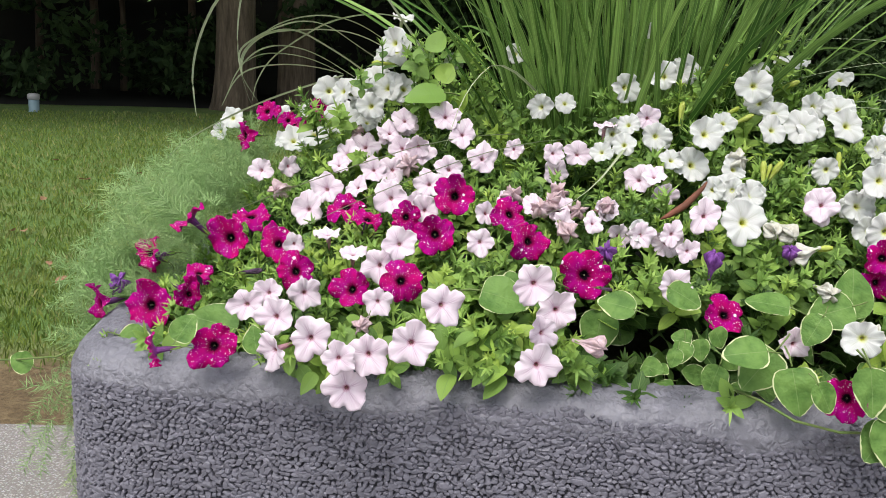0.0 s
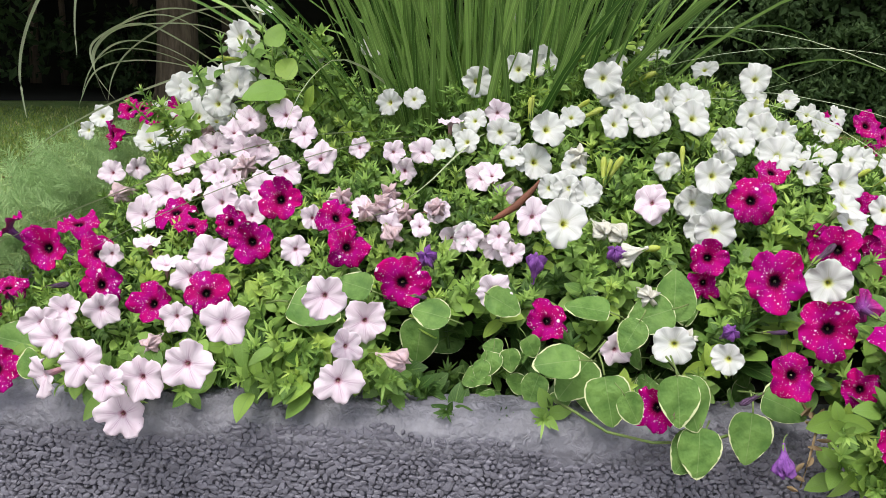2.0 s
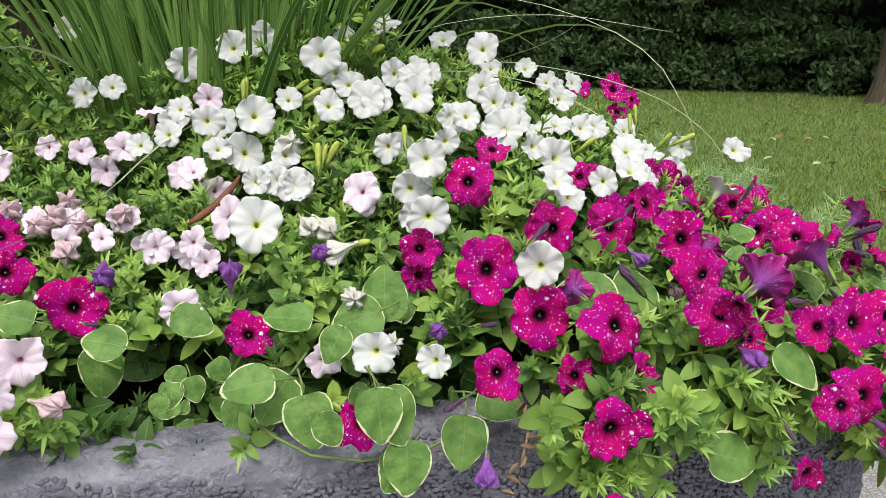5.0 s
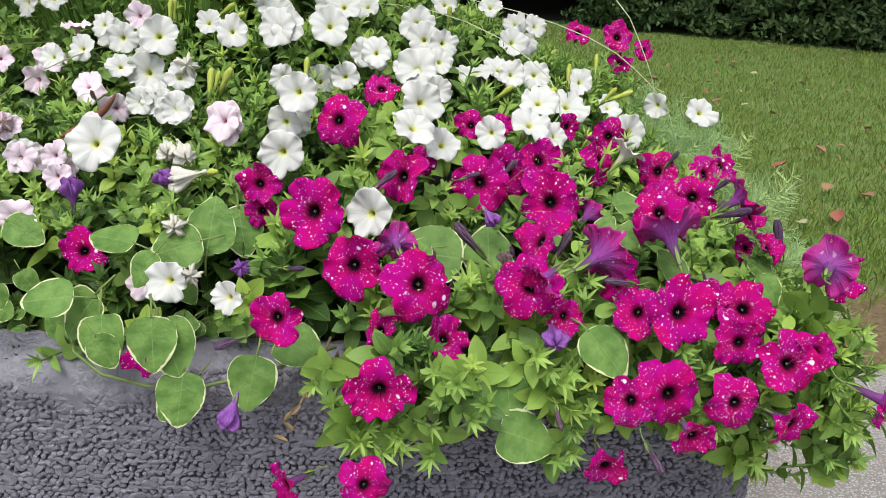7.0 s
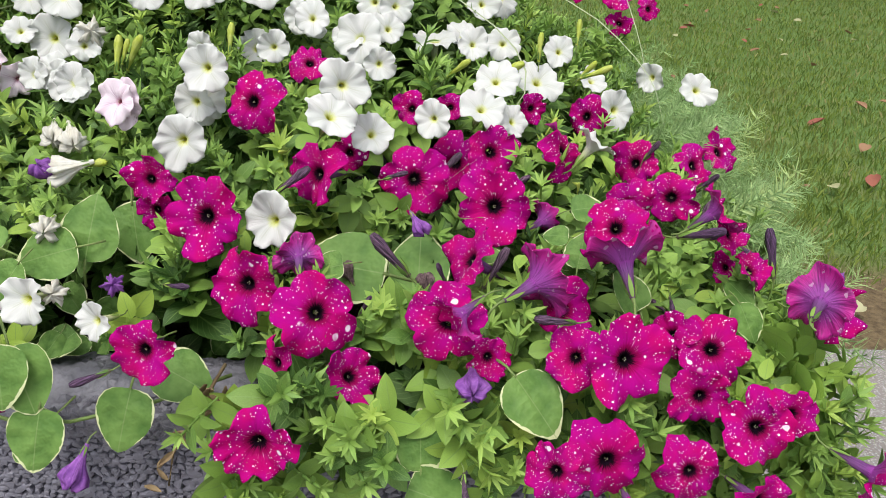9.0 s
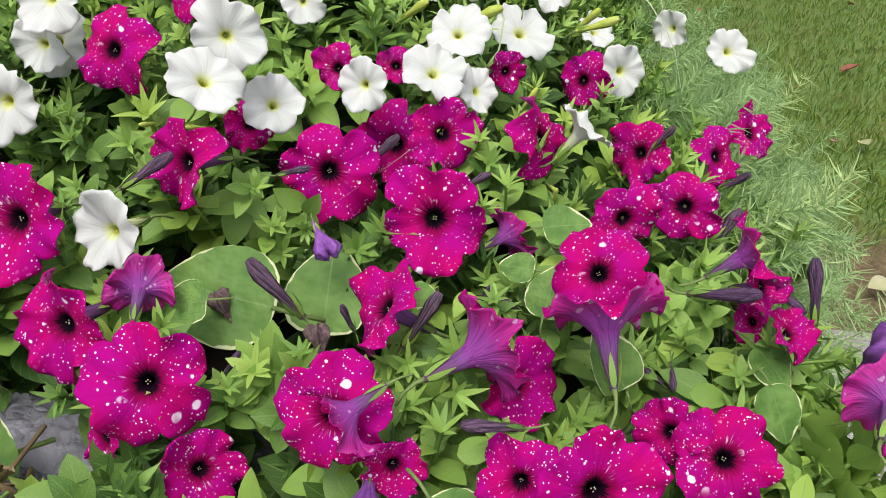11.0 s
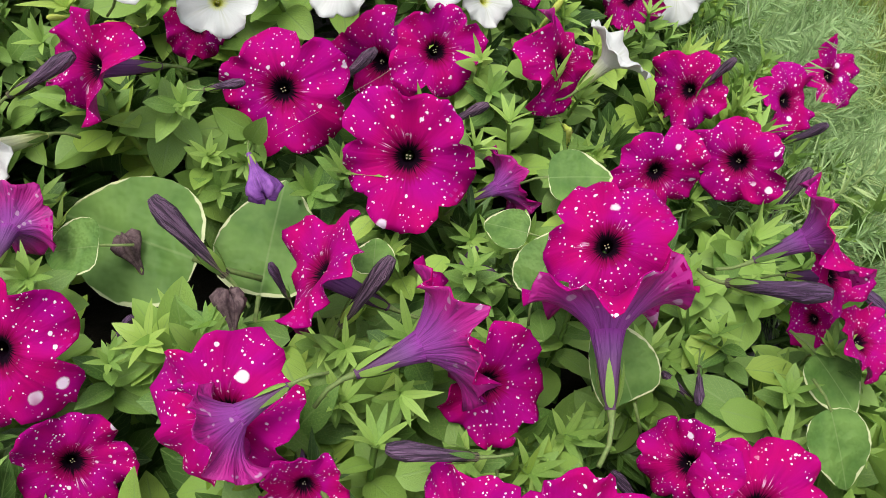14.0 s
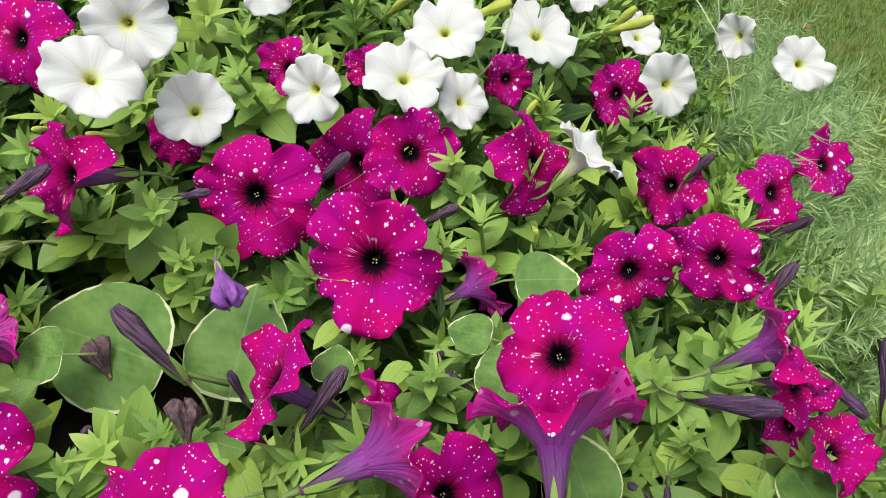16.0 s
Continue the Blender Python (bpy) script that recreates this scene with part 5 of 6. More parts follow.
white(0.697, 0.966, 0.879, 1, 21, 43)
white(0.738, 0.971, 0.864, -5, 26, 46)
white(0.985, 1.081, 0.837, 8, 33, 44)
white(0.777, 0.988, 0.868, 1, 27, 40)
white(0.889, 1.110, 0.884, 8, 27, 45)
white(0.929, 1.150, 0.904, 14, 27, 38)
white(0.549, 1.102, 0.926, -22, 27, 43)
white(0.635, 1.101, 0.925, -10, 27, 44)
white(0.581, 1.193, 0.973, -9, 33, 38)
white(0.685, 1.104, 0.924, -9, 33, 40)
white(0.481, 1.054, 0.897, -23, 39, 38)
white(0.451, 1.190, 0.966, -3, 26, 43)
white(0.868, 1.200, 0.925, -1, 38, 41)
white(0.871, 0.993, 0.855, 10, 25, 39)
white(0.770, 0.917, 0.843, -3, 26, 37)
white(0.585, 0.934, 0.847, -22, 15, 40)
white(0.469, 0.955, 0.846, -4, 9, 35)
white(0.377, 1.033, 0.874, -16, 21, 44)
white(0.344, 1.070, 0.887, -22, 27, 36)
white(0.467, 0.889, 0.813, -4, 15, 42)
white(0.449, 0.903, 0.818, -22, 21, 35)
white(0.796, 1.157, 0.928, -9, 39, 39)
white(0.672, 1.117, 0.931, -16, 39, 35)
white(0.690, 0.695, 0.755, -13, 15, 52)
white(-0.025, 1.270, 0.919, -14, 20, 62)
white(-0.069, 1.270, 0.920, -33, 28, 51)
white(-0.051, 1.240, 0.886, -14, 18, 52)
white(0.004, 1.270, 0.917, 8, 22, 51)
white(-0.102, 1.270, 0.908, -33, 16, 45)
white(-0.017, 1.250, 0.992, -33, 25, 55)

white(0.742, 0.781, 0.850, 14, 12, 48, 0)
white(0.734, 0.758, 0.831, 30, 48, 50, 0)
white(0.768, 0.798, 0.804, 20, 38, 44, 0)
white(0.824, 0.828, 0.812, -12, 16, 38, 0)
white(0.872, 0.850, 0.820, 12, 50, 50, 0)
white(0.906, 0.864, 0.804, 32, 34, 38, 0)
white(0.946, 0.988, 0.820, 1, 50, 58, 0)
white(1.057, 1.052, 0.774, 12, 18, 52, 0)
white(1.147, 1.034, 0.808, 2, 29, 48, 0)
white(1.124, 1.149, 0.796, -40, 5, 44, 0)
white(1.031, 1.086, 0.803, 15, 54, 44, 0)
white_trumpet(0.982, 0.820, 0.802, 91, 55, 50)

# the flowers beside the arching blades
magenta(-0.285, 1.571, 0.848, -14, 22, 48)
magenta(-0.159, 1.471, 0.869, 26, 33, 50)
magenta(-0.237, 1.548, 0.834, 9, 44, 43)
magenta(-0.185, 1.464, 0.831, 20, 54, 45)
magenta(-0.349, 0.999, 0.677, -42, 35, 53)
magenta(-0.249, 0.847, 0.664, 53, -10, 44)
magenta(-0.257, 0.924, 0.672, -4, 68, 42)
white(-0.138, 1.400, 0.903, 2, 22, 62)
white(-0.088, 1.295, 0.916, 12, 41, 42)
white(-0.109, 1.359, 0.857, 5, 19, 69)
white(-0.071, 1.319, 0.893, -10, 24, 45)
white(-0.045, 1.277, 0.902, 19, 29, 45)
white(-0.206, 1.415, 0.807, 1, 40, 57)
white(-0.166, 1.408, 0.822, 7, 45, 61)
white(-0.013, 1.279, 0.981, -12, 20, 61)
white(-0.182, 1.465, 0.860, 7, 39, 45)
white(-0.047, 1.347, 0.937, 2, 31, 46)
white(-0.057, 1.269, 0.858, 9, 34, 39)
blush(0.008, 1.185, 0.870, 0, 24, 44)
blush(-0.014, 1.179, 0.851, 11, 49, 43)
blush(0.033, 1.099, 0.835, 1, -14, 38)
blush(-0.094, 1.171, 0.796, 5, 47, 37)

wilted_white(0.490, 0.821, 0.782, 25, -17, 32)
wilted_white(0.500, 0.721, 0.732, 5, -3, 29)
wilted_white(0.526, 0.661, 0.702, 3, 20, 26)
wilted_white(0.472, 0.826, 0.783, 16, -17, 29)
wilted_white(0.499, 0.780, 0.763, -72, -16, 32)
wilted_white(0.470, 0.963, 0.850, 10, 25, 36)

bud(0.708, 0.737, 0.781, 110, 35, 38)
bud(0.794, 0.732, 0.788, 77, 21, 22)
bud(0.844, 0.804, 0.779, 89, 49, 33)
bud(0.907, 0.784, 0.769, 74, 39, 28)
bud(0.875, 0.655, 0.746, 118, 57, 38)
bud(1.029, 0.630, 0.786, 54, 24, 38)
bud(1.109, 0.842, 0.724, 86, 69, 44)
bud(0.901, 0.573, 0.738, -77, 12, 33)
bud(0.782, 0.682, 0.741, -92, 50, 48)
bud(1.052, 0.865, 0.783, 51, 58, 27)
bud(1.120, 0.871, 0.749, 53, 47, 30)
bud(0.914, 0.716, 0.723, 80, 64, 22)
bud(0.925, 0.700, 0.726, -75, 36, 20)
bud(0.829, 0.674, 0.727, -79, 68, 21)
bud(0.771, 0.647, 0.709, 107, 59, 20)
bud(0.858, 0.605, 0.677, 123, 58, 24)
bud(0.992, 0.628, 0.676, -111, 39, 26)
bud(1.021, 0.658, 0.708, -9, -14, 21)
bud(1.010, 0.664, 0.707, -96, 37, 21)
bud(1.111, 0.721, 0.729, 37, -13, 31)
bud(0.624, 0.658, 0.712, 62, 12, 25)
bud(0.566, 0.590, 0.666, -69, -13, 30)
bud(1.146, 0.766, 0.723, -159, 67, 48)
bud(0.913, 0.453, 0.635, 20, -33, 29)
bud(0.843, 0.492, 0.649, 6, -32, 23)
bud(0.259, 0.746, 0.718, 49, 7, 21)
bud(-0.171, 0.872, 0.689, 65, 14, 37)

green_bud(0.431, 1.095, 0.913, 164, 75, 33)
green_bud(0.504, 1.083, 0.913, 61, 35, 35)
green_bud(0.510, 0.938, 0.843, 127, 71, 27)
green_bud(0.947, 1.000, 0.860, 164, 75, 32)
green_bud(1.007, 1.000, 0.834, 56, 51, 32)
green_bud(0.524, 0.787, 0.768, 54, 17, 36)
green_bud(0.800, 1.130, 0.917, 14, 78, 33)
green_bud(0.502, 0.938, 0.842, 170, 69, 41)
green_bud(0.613, 0.958, 0.859, 170, 69, 35)
green_bud(1.009, 0.950, 0.841, 74, 27, 36)
green_bud(0.914, 0.965, 0.836, 85, 30, 43)
green_bud(0.857, 0.941, 0.841, 55, 39, 35)
green_bud(1.010, 1.100, 0.863, 170, 69, 32)
green_bud(0.718, 0.786, 0.787, -45, 13, 18)
green_bud(0.955, 0.763, 0.773, -12, 63, 15)
green_bud(0.946, 0.867, 0.803, 103, 60, 20)
green_bud(0.427, 1.090, 0.910, 165, 77, 34)
green_bud(0.518, 1.201, 0.976, 73, 24, 42)
green_bud(0.517, 1.062, 0.904, 84, 28, 39)
green_bud(0.520, 0.939, 0.844, 71, 61, 43)
green_bud(0.620, 1.161, 0.955, 84, 28, 45)
green_bud(-0.039, 1.250, 0.957, -56, 0, 43)
green_bud(0.687, 0.786, 0.786, -20, 14, 17)
green_bud(0.954, 0.767, 0.774, 5, 12, 15)

wilted_pink(0.162, 0.934, 0.789, 4, 37, 35)
wilted_pink(0.200, 0.897, 0.779, -23, 29, 34)
wilted_pink(0.224, 0.856, 0.766, 18, -17, 33)
wilted_pink(0.222, 0.930, 0.797, 18, 30, 33)
wilted_pink(-0.069, 1.307, 0.830, -21, 23, 46)
wilted_pink(0.017, 1.089, 0.811, 11, -4, 43)
wilted_pink(0.227, 0.665, 0.677, 52, -2, 29)
wilted_pink(-0.017, 0.701, 0.680, -12, -6, 25)
wilted_pink(-0.191, 1.209, 0.744, -31, -2, 42)
wilted_pink(0.215, 0.906, 0.786, -30, 32, 33)
wilted_pink(0.243, 0.888, 0.782, 3, 26, 30)
wilted_pink(0.280, 0.890, 0.788, 19, 30, 28)

dried(0.753, 0.700, 0.708, -114, 57, 18)
dried(0.818, 0.645, 0.727, -155, 60, 17)

# ---- trailing variegated vine ----
def heart_leaf(seed, notch, mat=VARIEGATED):
    """A broad leaf of length 1, tip along +Y, with u across and v out to the edge."""
    rg = random.Random(seed)
    k = 22
    vs, uv, fs = [], [], []
    cup, wav = rg.uniform(0.10, 0.22), rg.uniform(0, 6.28)
    rings = (0.0, 0.35, 0.7, 0.9, 1.0)
    for r in rings:
        for j in range(k):
            a = 2 * math.pi * j / k
            sx = math.sin(a)
            cy = math.cos(a)
            x = 0.45 * sx * (1 - 0.14 * cy)
            y = 0.5 * cy + (0.11 * cy ** 8 if cy > 0 else 0)
            if cy < -0.75:
                y += notch * (-cy - 0.75) * 1.6
            x, y = x * r, y * r - 0.1 * (1 - r)
            z = cup * (x * x * 2.2 - 0.25 * abs(x) + (y * y) * -0.9) + 0.02 * r * math.sin(3 * a + wav)
            vs.append((x, y, z))
            uv.append((x * 2.2, r))
    for i in range(len(rings) - 1):
        for j in range(k):
            j2 = (j + 1) % k
            fs.append((i * k + j, (i + 1) * k + j, (i + 1) * k + j2, i * k + j2))
    return mesh_of("leaf", vs, fs, [mat], uv)


HEARTS = [heart_leaf(1, 0.10), heart_leaf(2, 0.28), heart_leaf(3, 0.0), heart_leaf(4, 0.2)]
# plain lighter green, standing for light that comes through these leaves
BACKLIT = leaf_material("backlit_vine_leaf", (0.14, 0.27, 0.05), (0.24, 0.40, 0.08), 0.3)
BACKLIT_HEARTS = [heart_leaf(5, 0.12, BACKLIT), heart_leaf(6, 0.05, BACKLIT)]
PETIOLE = tube_mesh("petiole", [(0, -0.42, 0), (0, -0.62, -0.06), (0.03, -0.85, -0.2)], [0.022, 0.02, 0.024], [STEM], 5)
VINES = [thing("trailing_vine", "vine with cream-edged green leaves " + w, "vine", "trailing vines", at=(x, y, 0.6)) for w, x, y in (("spilling over the planter rim", -0.25, 0.85), ("hanging over the front rim", 0.45, 0.68), ("among the magenta petunias", 0.8, 0.68), ("beside the ornamental grass", 0.1, 1.2))]


def vine_leaf(x, y, z, az, el, roll, mm):
    rg = random.Random(int(x * 9973 + y * 7919))
    home = min(VINES, key=lambda v: (v.location.x - x) ** 2 + (v.location.y - y) ** 2)
    m = Matrix.Translation(Vector((x, y, z)) - home.location) @ facing(az, el, radians(roll)) @ Matrix.Scale(mm / 1000.0, 4)
    lf = part_of("leaf", rg.choice(BACKLIT_HEARTS if z > 0.82 else HEARTS), home, m)
    part_of("petiole", PETIOLE, lf)
    BLOOMS.append((x, y, z, az, el, mm / 1750.0))


def vine_stem(home, *pts):
    part_of("stem", tube_mesh("stem", [Vector(p) - VINES[home].location for p in pts], [0.0016] * len(pts), [STEM], 6), VINES[home])

vine_leaf(0.525, 0.593, 0.614, -1, 20, 175, 49)
vine_leaf(0.585, 0.615, 0.619, -1, 20, 170, 51)
vine_leaf(0.514, 0.606, 0.659, 11, 20, -164, 54)
vine_leaf(0.446, 0.645, 0.646, -13, 20, -167, 52)
vine_leaf(0.420, 0.676, 0.656, -32, 18, 151, 55)
vine_leaf(0.397, 0.660, 0.677, -9, 51, 101, 47)
vine_leaf(0.383, 0.710, 0.628, -19, 19, 165, 34)
vine_leaf(0.458, 0.607, 0.651, 11, 14, -154, 32)
vine_leaf(0.259, 0.769, 0.663, -18, 8, 175, 52)
vine_leaf(0.295, 0.819, 0.646, 12, 26, 115, 46)
vine_leaf(0.270, 0.731, 0.704, -16, 44, 80, 41)
vine_leaf(0.558, 0.765, 0.714, -1, 26, -169, 52)
vine_leaf(0.506, 0.705, 0.714, -8, 32, 111, 51)
vine_leaf(0.478, 0.685, 0.699, -20, 25, 156, 36)
vine_leaf(0.347, 0.742, 0.715, 6, 32, -123, 40)
vine_leaf(0.442, 0.721, 0.715, -11, 67, 82, 48)
vine_leaf(0.328, 0.666, 0.675, -7, 20, 172, 25)
vine_leaf(0.347, 0.668, 0.677, 5, 9, -171, 25)
vine_leaf(0.370, 0.681, 0.687, 11, 8, -153, 25)
vine_leaf(0.317, 0.657, 0.670, -7, 14, 162, 20)
vine_leaf(0.333, 0.683, 0.683, -27, 24, 90, 23)
vine_leaf(0.187, 0.781, 0.720, -8, 44, 75, 41)
vine_leaf(0.154, 0.769, 0.711, -1, 32, 149, 40)
vine_leaf(0.827, 0.551, 0.597, 1, 32, -109, 53)
vine_leaf(0.816, 0.570, 0.632, 1, 27, 2, 43)
vine_leaf(0.624, 0.637, 0.642, 1, 45, -118, 49)
vine_leaf(0.521, 0.603, 0.607, -12, 32, 147, 45)
vine_leaf(0.564, 0.688, 0.575, -5, 26, 164, 54)
vine_leaf(0.894, 0.557, 0.680, 9, 45, -151, 50)
vine_leaf(0.753, 0.709, 0.710, -12, 44, 87, 72)
vine_leaf(0.814, 0.724, 0.706, -4, 46, 1, 60)
vine_leaf(0.982, 0.649, 0.723, 20, 41, 16, 37)
vine_leaf(0.947, 0.690, 0.740, -27, 40, 4, 31)
vine_leaf(0.960, 0.745, 0.759, -6, 51, -78, 31)
vine_leaf(0.739, 0.675, 0.725, -31, 46, 121, 31)
vine_leaf(0.871, 0.683, 0.737, -18, 70, 23, 21)
vine_leaf(0.930, 0.708, 0.747, -31, 46, 101, 22)
vine_leaf(1.079, 0.667, 0.719, 13, 47, -149, 31)
vine_leaf(1.075, 0.636, 0.710, 12, 41, -169, 32)
vine_leaf(-0.212, 0.835, 0.629, -3, 39, 76, 61)
vine_leaf(-0.311, 0.822, 0.606, 4, 24, -109, 45)
vine_leaf(-0.384, 0.906, 0.574, -10, 36, 125, 51)
vine_leaf(-0.219, 0.716, 0.660, 4, 30, -30, 34)
vine_leaf(-0.132, 0.676, 0.663, -8, 18, 14, 30)
vine_leaf(0.044, 1.120, 0.914, -5, 57, 110, 61)
vine_leaf(0.070, 1.150, 0.947, 11, 30, -32, 37)
vine_leaf(0.054, 1.150, 0.993, -16, 29, -4, 38)
vine_leaf(0.137, 0.754, 0.702, 5, 50, -109, 59)
vine_leaf(0.534, 0.722, 0.728, 4, 24, -9, 55)
vine_leaf(0.502, 0.600, 0.664, 4, 19, -178, 48)
vine_leaf(-0.564, 1.050, 0.482, -15, 23, 78, 40)
vine_stem(1, (0.40, 0.70, 0.62), (0.415, 0.655, 0.625), (0.445, 0.635, 0.612), (0.49, 0.625, 0.605), (0.54, 0.62, 0.608), (0.60, 0.63, 0.62), (0.66, 0.66, 0.63))
vine_stem(0, (-0.2, 0.80, 0.60), (-0.3, 0.82, 0.605), (-0.38, 0.88, 0.585), (-0.47, 0.96, 0.528), (-0.58, 1.06, 0.482), (-0.70, 1.13, 0.45))
rg = random.Random(12)
for k in range(26):
    x = rg.uniform(0.27, 0.64)
    vine_leaf(x, rg.uniform(0.69, 0.75), rg.uniform(0.605, 0.655), rg.uniform(-80, 80), rg.uniform(0, 80), rg.uniform(90, 270), rg.uniform(20, 34))

# ---- petunia leaves ----
def shoot_mesh(seed, leaves, spread, mat, size=1.0):
    """A leafy shoot of length 1 along +Z with leaves in a spiral and a tuft at the tip."""
    rg = random.Random(seed)
    vs, fs, uv = [], [], []
    lean = Vector((rg.uniform(-0.12, 0.12), rg.uniform(-0.12, 0.12), 0))
    for i in range(leaves):
        t = (i + 0.5) / leaves
        a = i * 2.4 + rg.uniform(-0.4, 0.4)
        out = Vector((math.cos(a), math.sin(a), 0))
        rise = 0.12 + 1.15 * t ** 1.6 + rg.uniform(-0.2, 0.2)
        along = (out + Vector((0, 0, rise))).normalized()
        up = (Vector((0, 0, 1)) - along * along.z).normalized()
        ln = size * spread * (0.72 - 0.42 * t ** 1.3) * rg.uniform(0.8, 1.2)
        if i == leaves - 2:
            grown = len(fs)
        add_leaf(vs, fs, uv, lean * t * t + Vector((0, 0, 0.05 + 0.9 * t)), along, up, ln, ln * rg.uniform(0.55, 0.70) * (1 - 0.42 * t ** 2), rg.uniform(0.05, 0.4), rg.uniform(0.12, 0.35), 4, 0.85)
    for i in range(7):
        a = i * 0.9 + rg.uniform(-0.25, 0.25)
        out = Vector((math.cos(a), math.sin(a), 0))
        along = (out * rg.uniform(0.5, 1.1) + Vector((0, 0, 1))).normalized()
        add_leaf(vs, fs, uv, lean + Vector((0, 0, 0.93)), along, (-out + Vector((0, 0, 0.5))).normalized(), 0.28 * rg.uniform(0.7, 1.3), 0.06, rg.uniform(-0.1, 0.35), 0.2, 3)
    young = len(fs)
    n0 = len(vs)
    for i in range(3):
        for k in range(4):
            a = math.pi * k / 2
            vs.append((0.025 * math.cos(a) + lean.x * (i / 2) ** 2, 0.025 * math.sin(a) + lean.y * (i / 2) ** 2, i * 0.48))
            uv.append((0.2, 0.5))
    for i in range(2):
        for k in range(4):
            fs.append((n0 + i * 4 + k, n0 + i * 4 + (k + 1) % 4, n0 + i * 4 + 4 + (k + 1) % 4, n0 + i * 4 + 4 + k))
    slots = [1 if grown <= q < young and mat is LEAF else 0 for q in range(len(fs))]
    return mesh_of("shoot", vs, fs, [mat, LEAF_YOUNG], uv, slots)


SHOOTS = [shoot_mesh(s, 8 + s % 4, 0.66 + 0.06 * (s % 3), LEAF) for s in range(8)]
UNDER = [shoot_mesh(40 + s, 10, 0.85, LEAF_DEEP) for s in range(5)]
FINE = [shoot_mesh(60 + s, 11, 0.58, LEAF) for s in range(5)]
LEAF_SHAPES = []
for s in range(6):
    rg = random.Random(90 + s)
    vs, fs, uv = [], [], []
    add_leaf(vs, fs, uv, Vector((0, 0, 0)), Vector((0, 1, 0)), Vector((0, 0, 1)), 1.0, rg.uniform(0.48, 0.6), rg.uniform(0.1, 0.35), rg.uniform(0.15, 0.35), 5)
    LEAF_SHAPES.append(mesh_of("leaf", vs, fs, [LEAF], uv))

PLANTS = [thing("petunia_plant", label, "petunia", "petunia plants", at=(x, y, 0.57)) for label, x, y in (
    ("leafy green petunia plant with magenta and pale pink flowers", -0.12, 0.92),
    ("leafy green petunia plant crowded with pale pink flowers", 0.12, 0.88),
    ("leafy green petunia plant between pale pink and white flowers", 0.42, 0.95),
    ("leafy green petunia plant crowded with white flowers", 0.66, 1.02),
    ("leafy green petunia plant with speckled magenta flowers", 0.86, 0.72),
    ("leafy green petunia plant with white flowers beside the grass", -0.12, 1.38),
)]
BX = np.array([b[:6] for b in BLOOMS])
BA, BE = np.radians(BX[:, 3]), np.radians(BX[:, 4])
BN = np.stack([np.sin(BA) * np.cos(BE), -np.cos(BA) * np.cos(BE), np.sin(BE)], -1)


def clear_of_blooms(p, reach, behind=0.004):
    """False where a leaf at p would cover an open face."""
    d = p - BX[:, :3]
    ax = (d * BN).sum(1)
    off = np.linalg.norm(d - ax[:, None] * BN, axis=1)
    return not np.any((ax > -behind) & (ax < 0.075) & (off < BX[:, 5] * 0.9 + reach))


def put_shoot(shapes, x, y, z, az, el, ln, rg):
    way = ln * np.array(facing(az, el).to_3x3().col[2])
    for k in range(4):
        foot = np.array((x, y, z))
        if clear_of_blooms(foot + way * 1.15, 0.010) and clear_of_blooms(foot + way * 0.9, 0.008, 0.014) and clear_of_blooms(foot + way * 0.6, 0.006, 0.016):
            break
        z -= 0.014
    else:
        return None
    home = min(PLANTS, key=lambda v: (v.location.x - x) ** 2 + (v.location.y - y) ** 2)
    m = Matrix.Translation(Vector((x, y, z)) - home.location) @ facing(az, el, rg.uniform(0, 6.28)) @ Matrix.Scale(ln, 4)
    return part_of("shoot", rg.choice(shapes), home, m)


def front_edge(x):
    """Where the leaves end towards the front."""
    if x < -0.12:
        return 0.80
    if x < 0.12:
        return 0.735
    if x < 0.25:
        return 0.735
    if x < 0.40:
        return 0.775
    if x < 0.66:
        return 0.70
    return 0.60


rg = random.Random(77)
y = 0.56
while y < 1.72:
    step = 0.0265 if y < 1.0 else (0.030 if y < 1.25 else 0.045)
    x = -0.33
    while x < 1.13:
        px, py = x + rg.uniform(-0.012, 0.012), y + rg.uniform(-0.012, 0.012)
        x += step
        if py < front_edge(px) or ((px - 0.40) / 0.2) ** 2 + ((py - 1.33) / 0.12) ** 2 < 1:
            continue
        top = mound_top(px, py)
        gx = (mound_top(px + 0.03, py) - mound_top(px - 0.03, py)) / 0.06
        gy = (mound_top(px, py + 0.03) - mound_top(px, py - 0.03)) / 0.06
        n = Vector((-gx * 0.9 + rg.uniform(-0.5, 0.5), -gy * 0.9 - 0.15 + rg.uniform(-0.5, 0.5), 1.0)).normalized()
        az, el = math.degrees(math.atan2(n.x, -n.y)), math.degrees(math.asin(n.z))
        ln = rg.uniform(0.040, 0.066)
        if px > 0.66 and py < 0.95:
            if rg.random() < 0.28:
                continue
            ln *= 1.12
        low = top - ln - rg.uniform(0.006, 0.03)
        if px < 0.66 and py < wall_front(px) + 0.07:
            low = max(low, 0.607)
            el = max(12.0, el - 35.0)
        put_shoot(FINE if px < 0.66 and py > 0.85 and rg.random() < 0.7 else SHOOTS, px, py, low, az, el, ln, rg)
        # under-shoots in the darkened green fill the gaps with painted shade
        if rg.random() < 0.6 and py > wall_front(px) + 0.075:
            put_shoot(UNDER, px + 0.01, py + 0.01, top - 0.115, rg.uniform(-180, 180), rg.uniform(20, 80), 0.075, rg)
    y += step
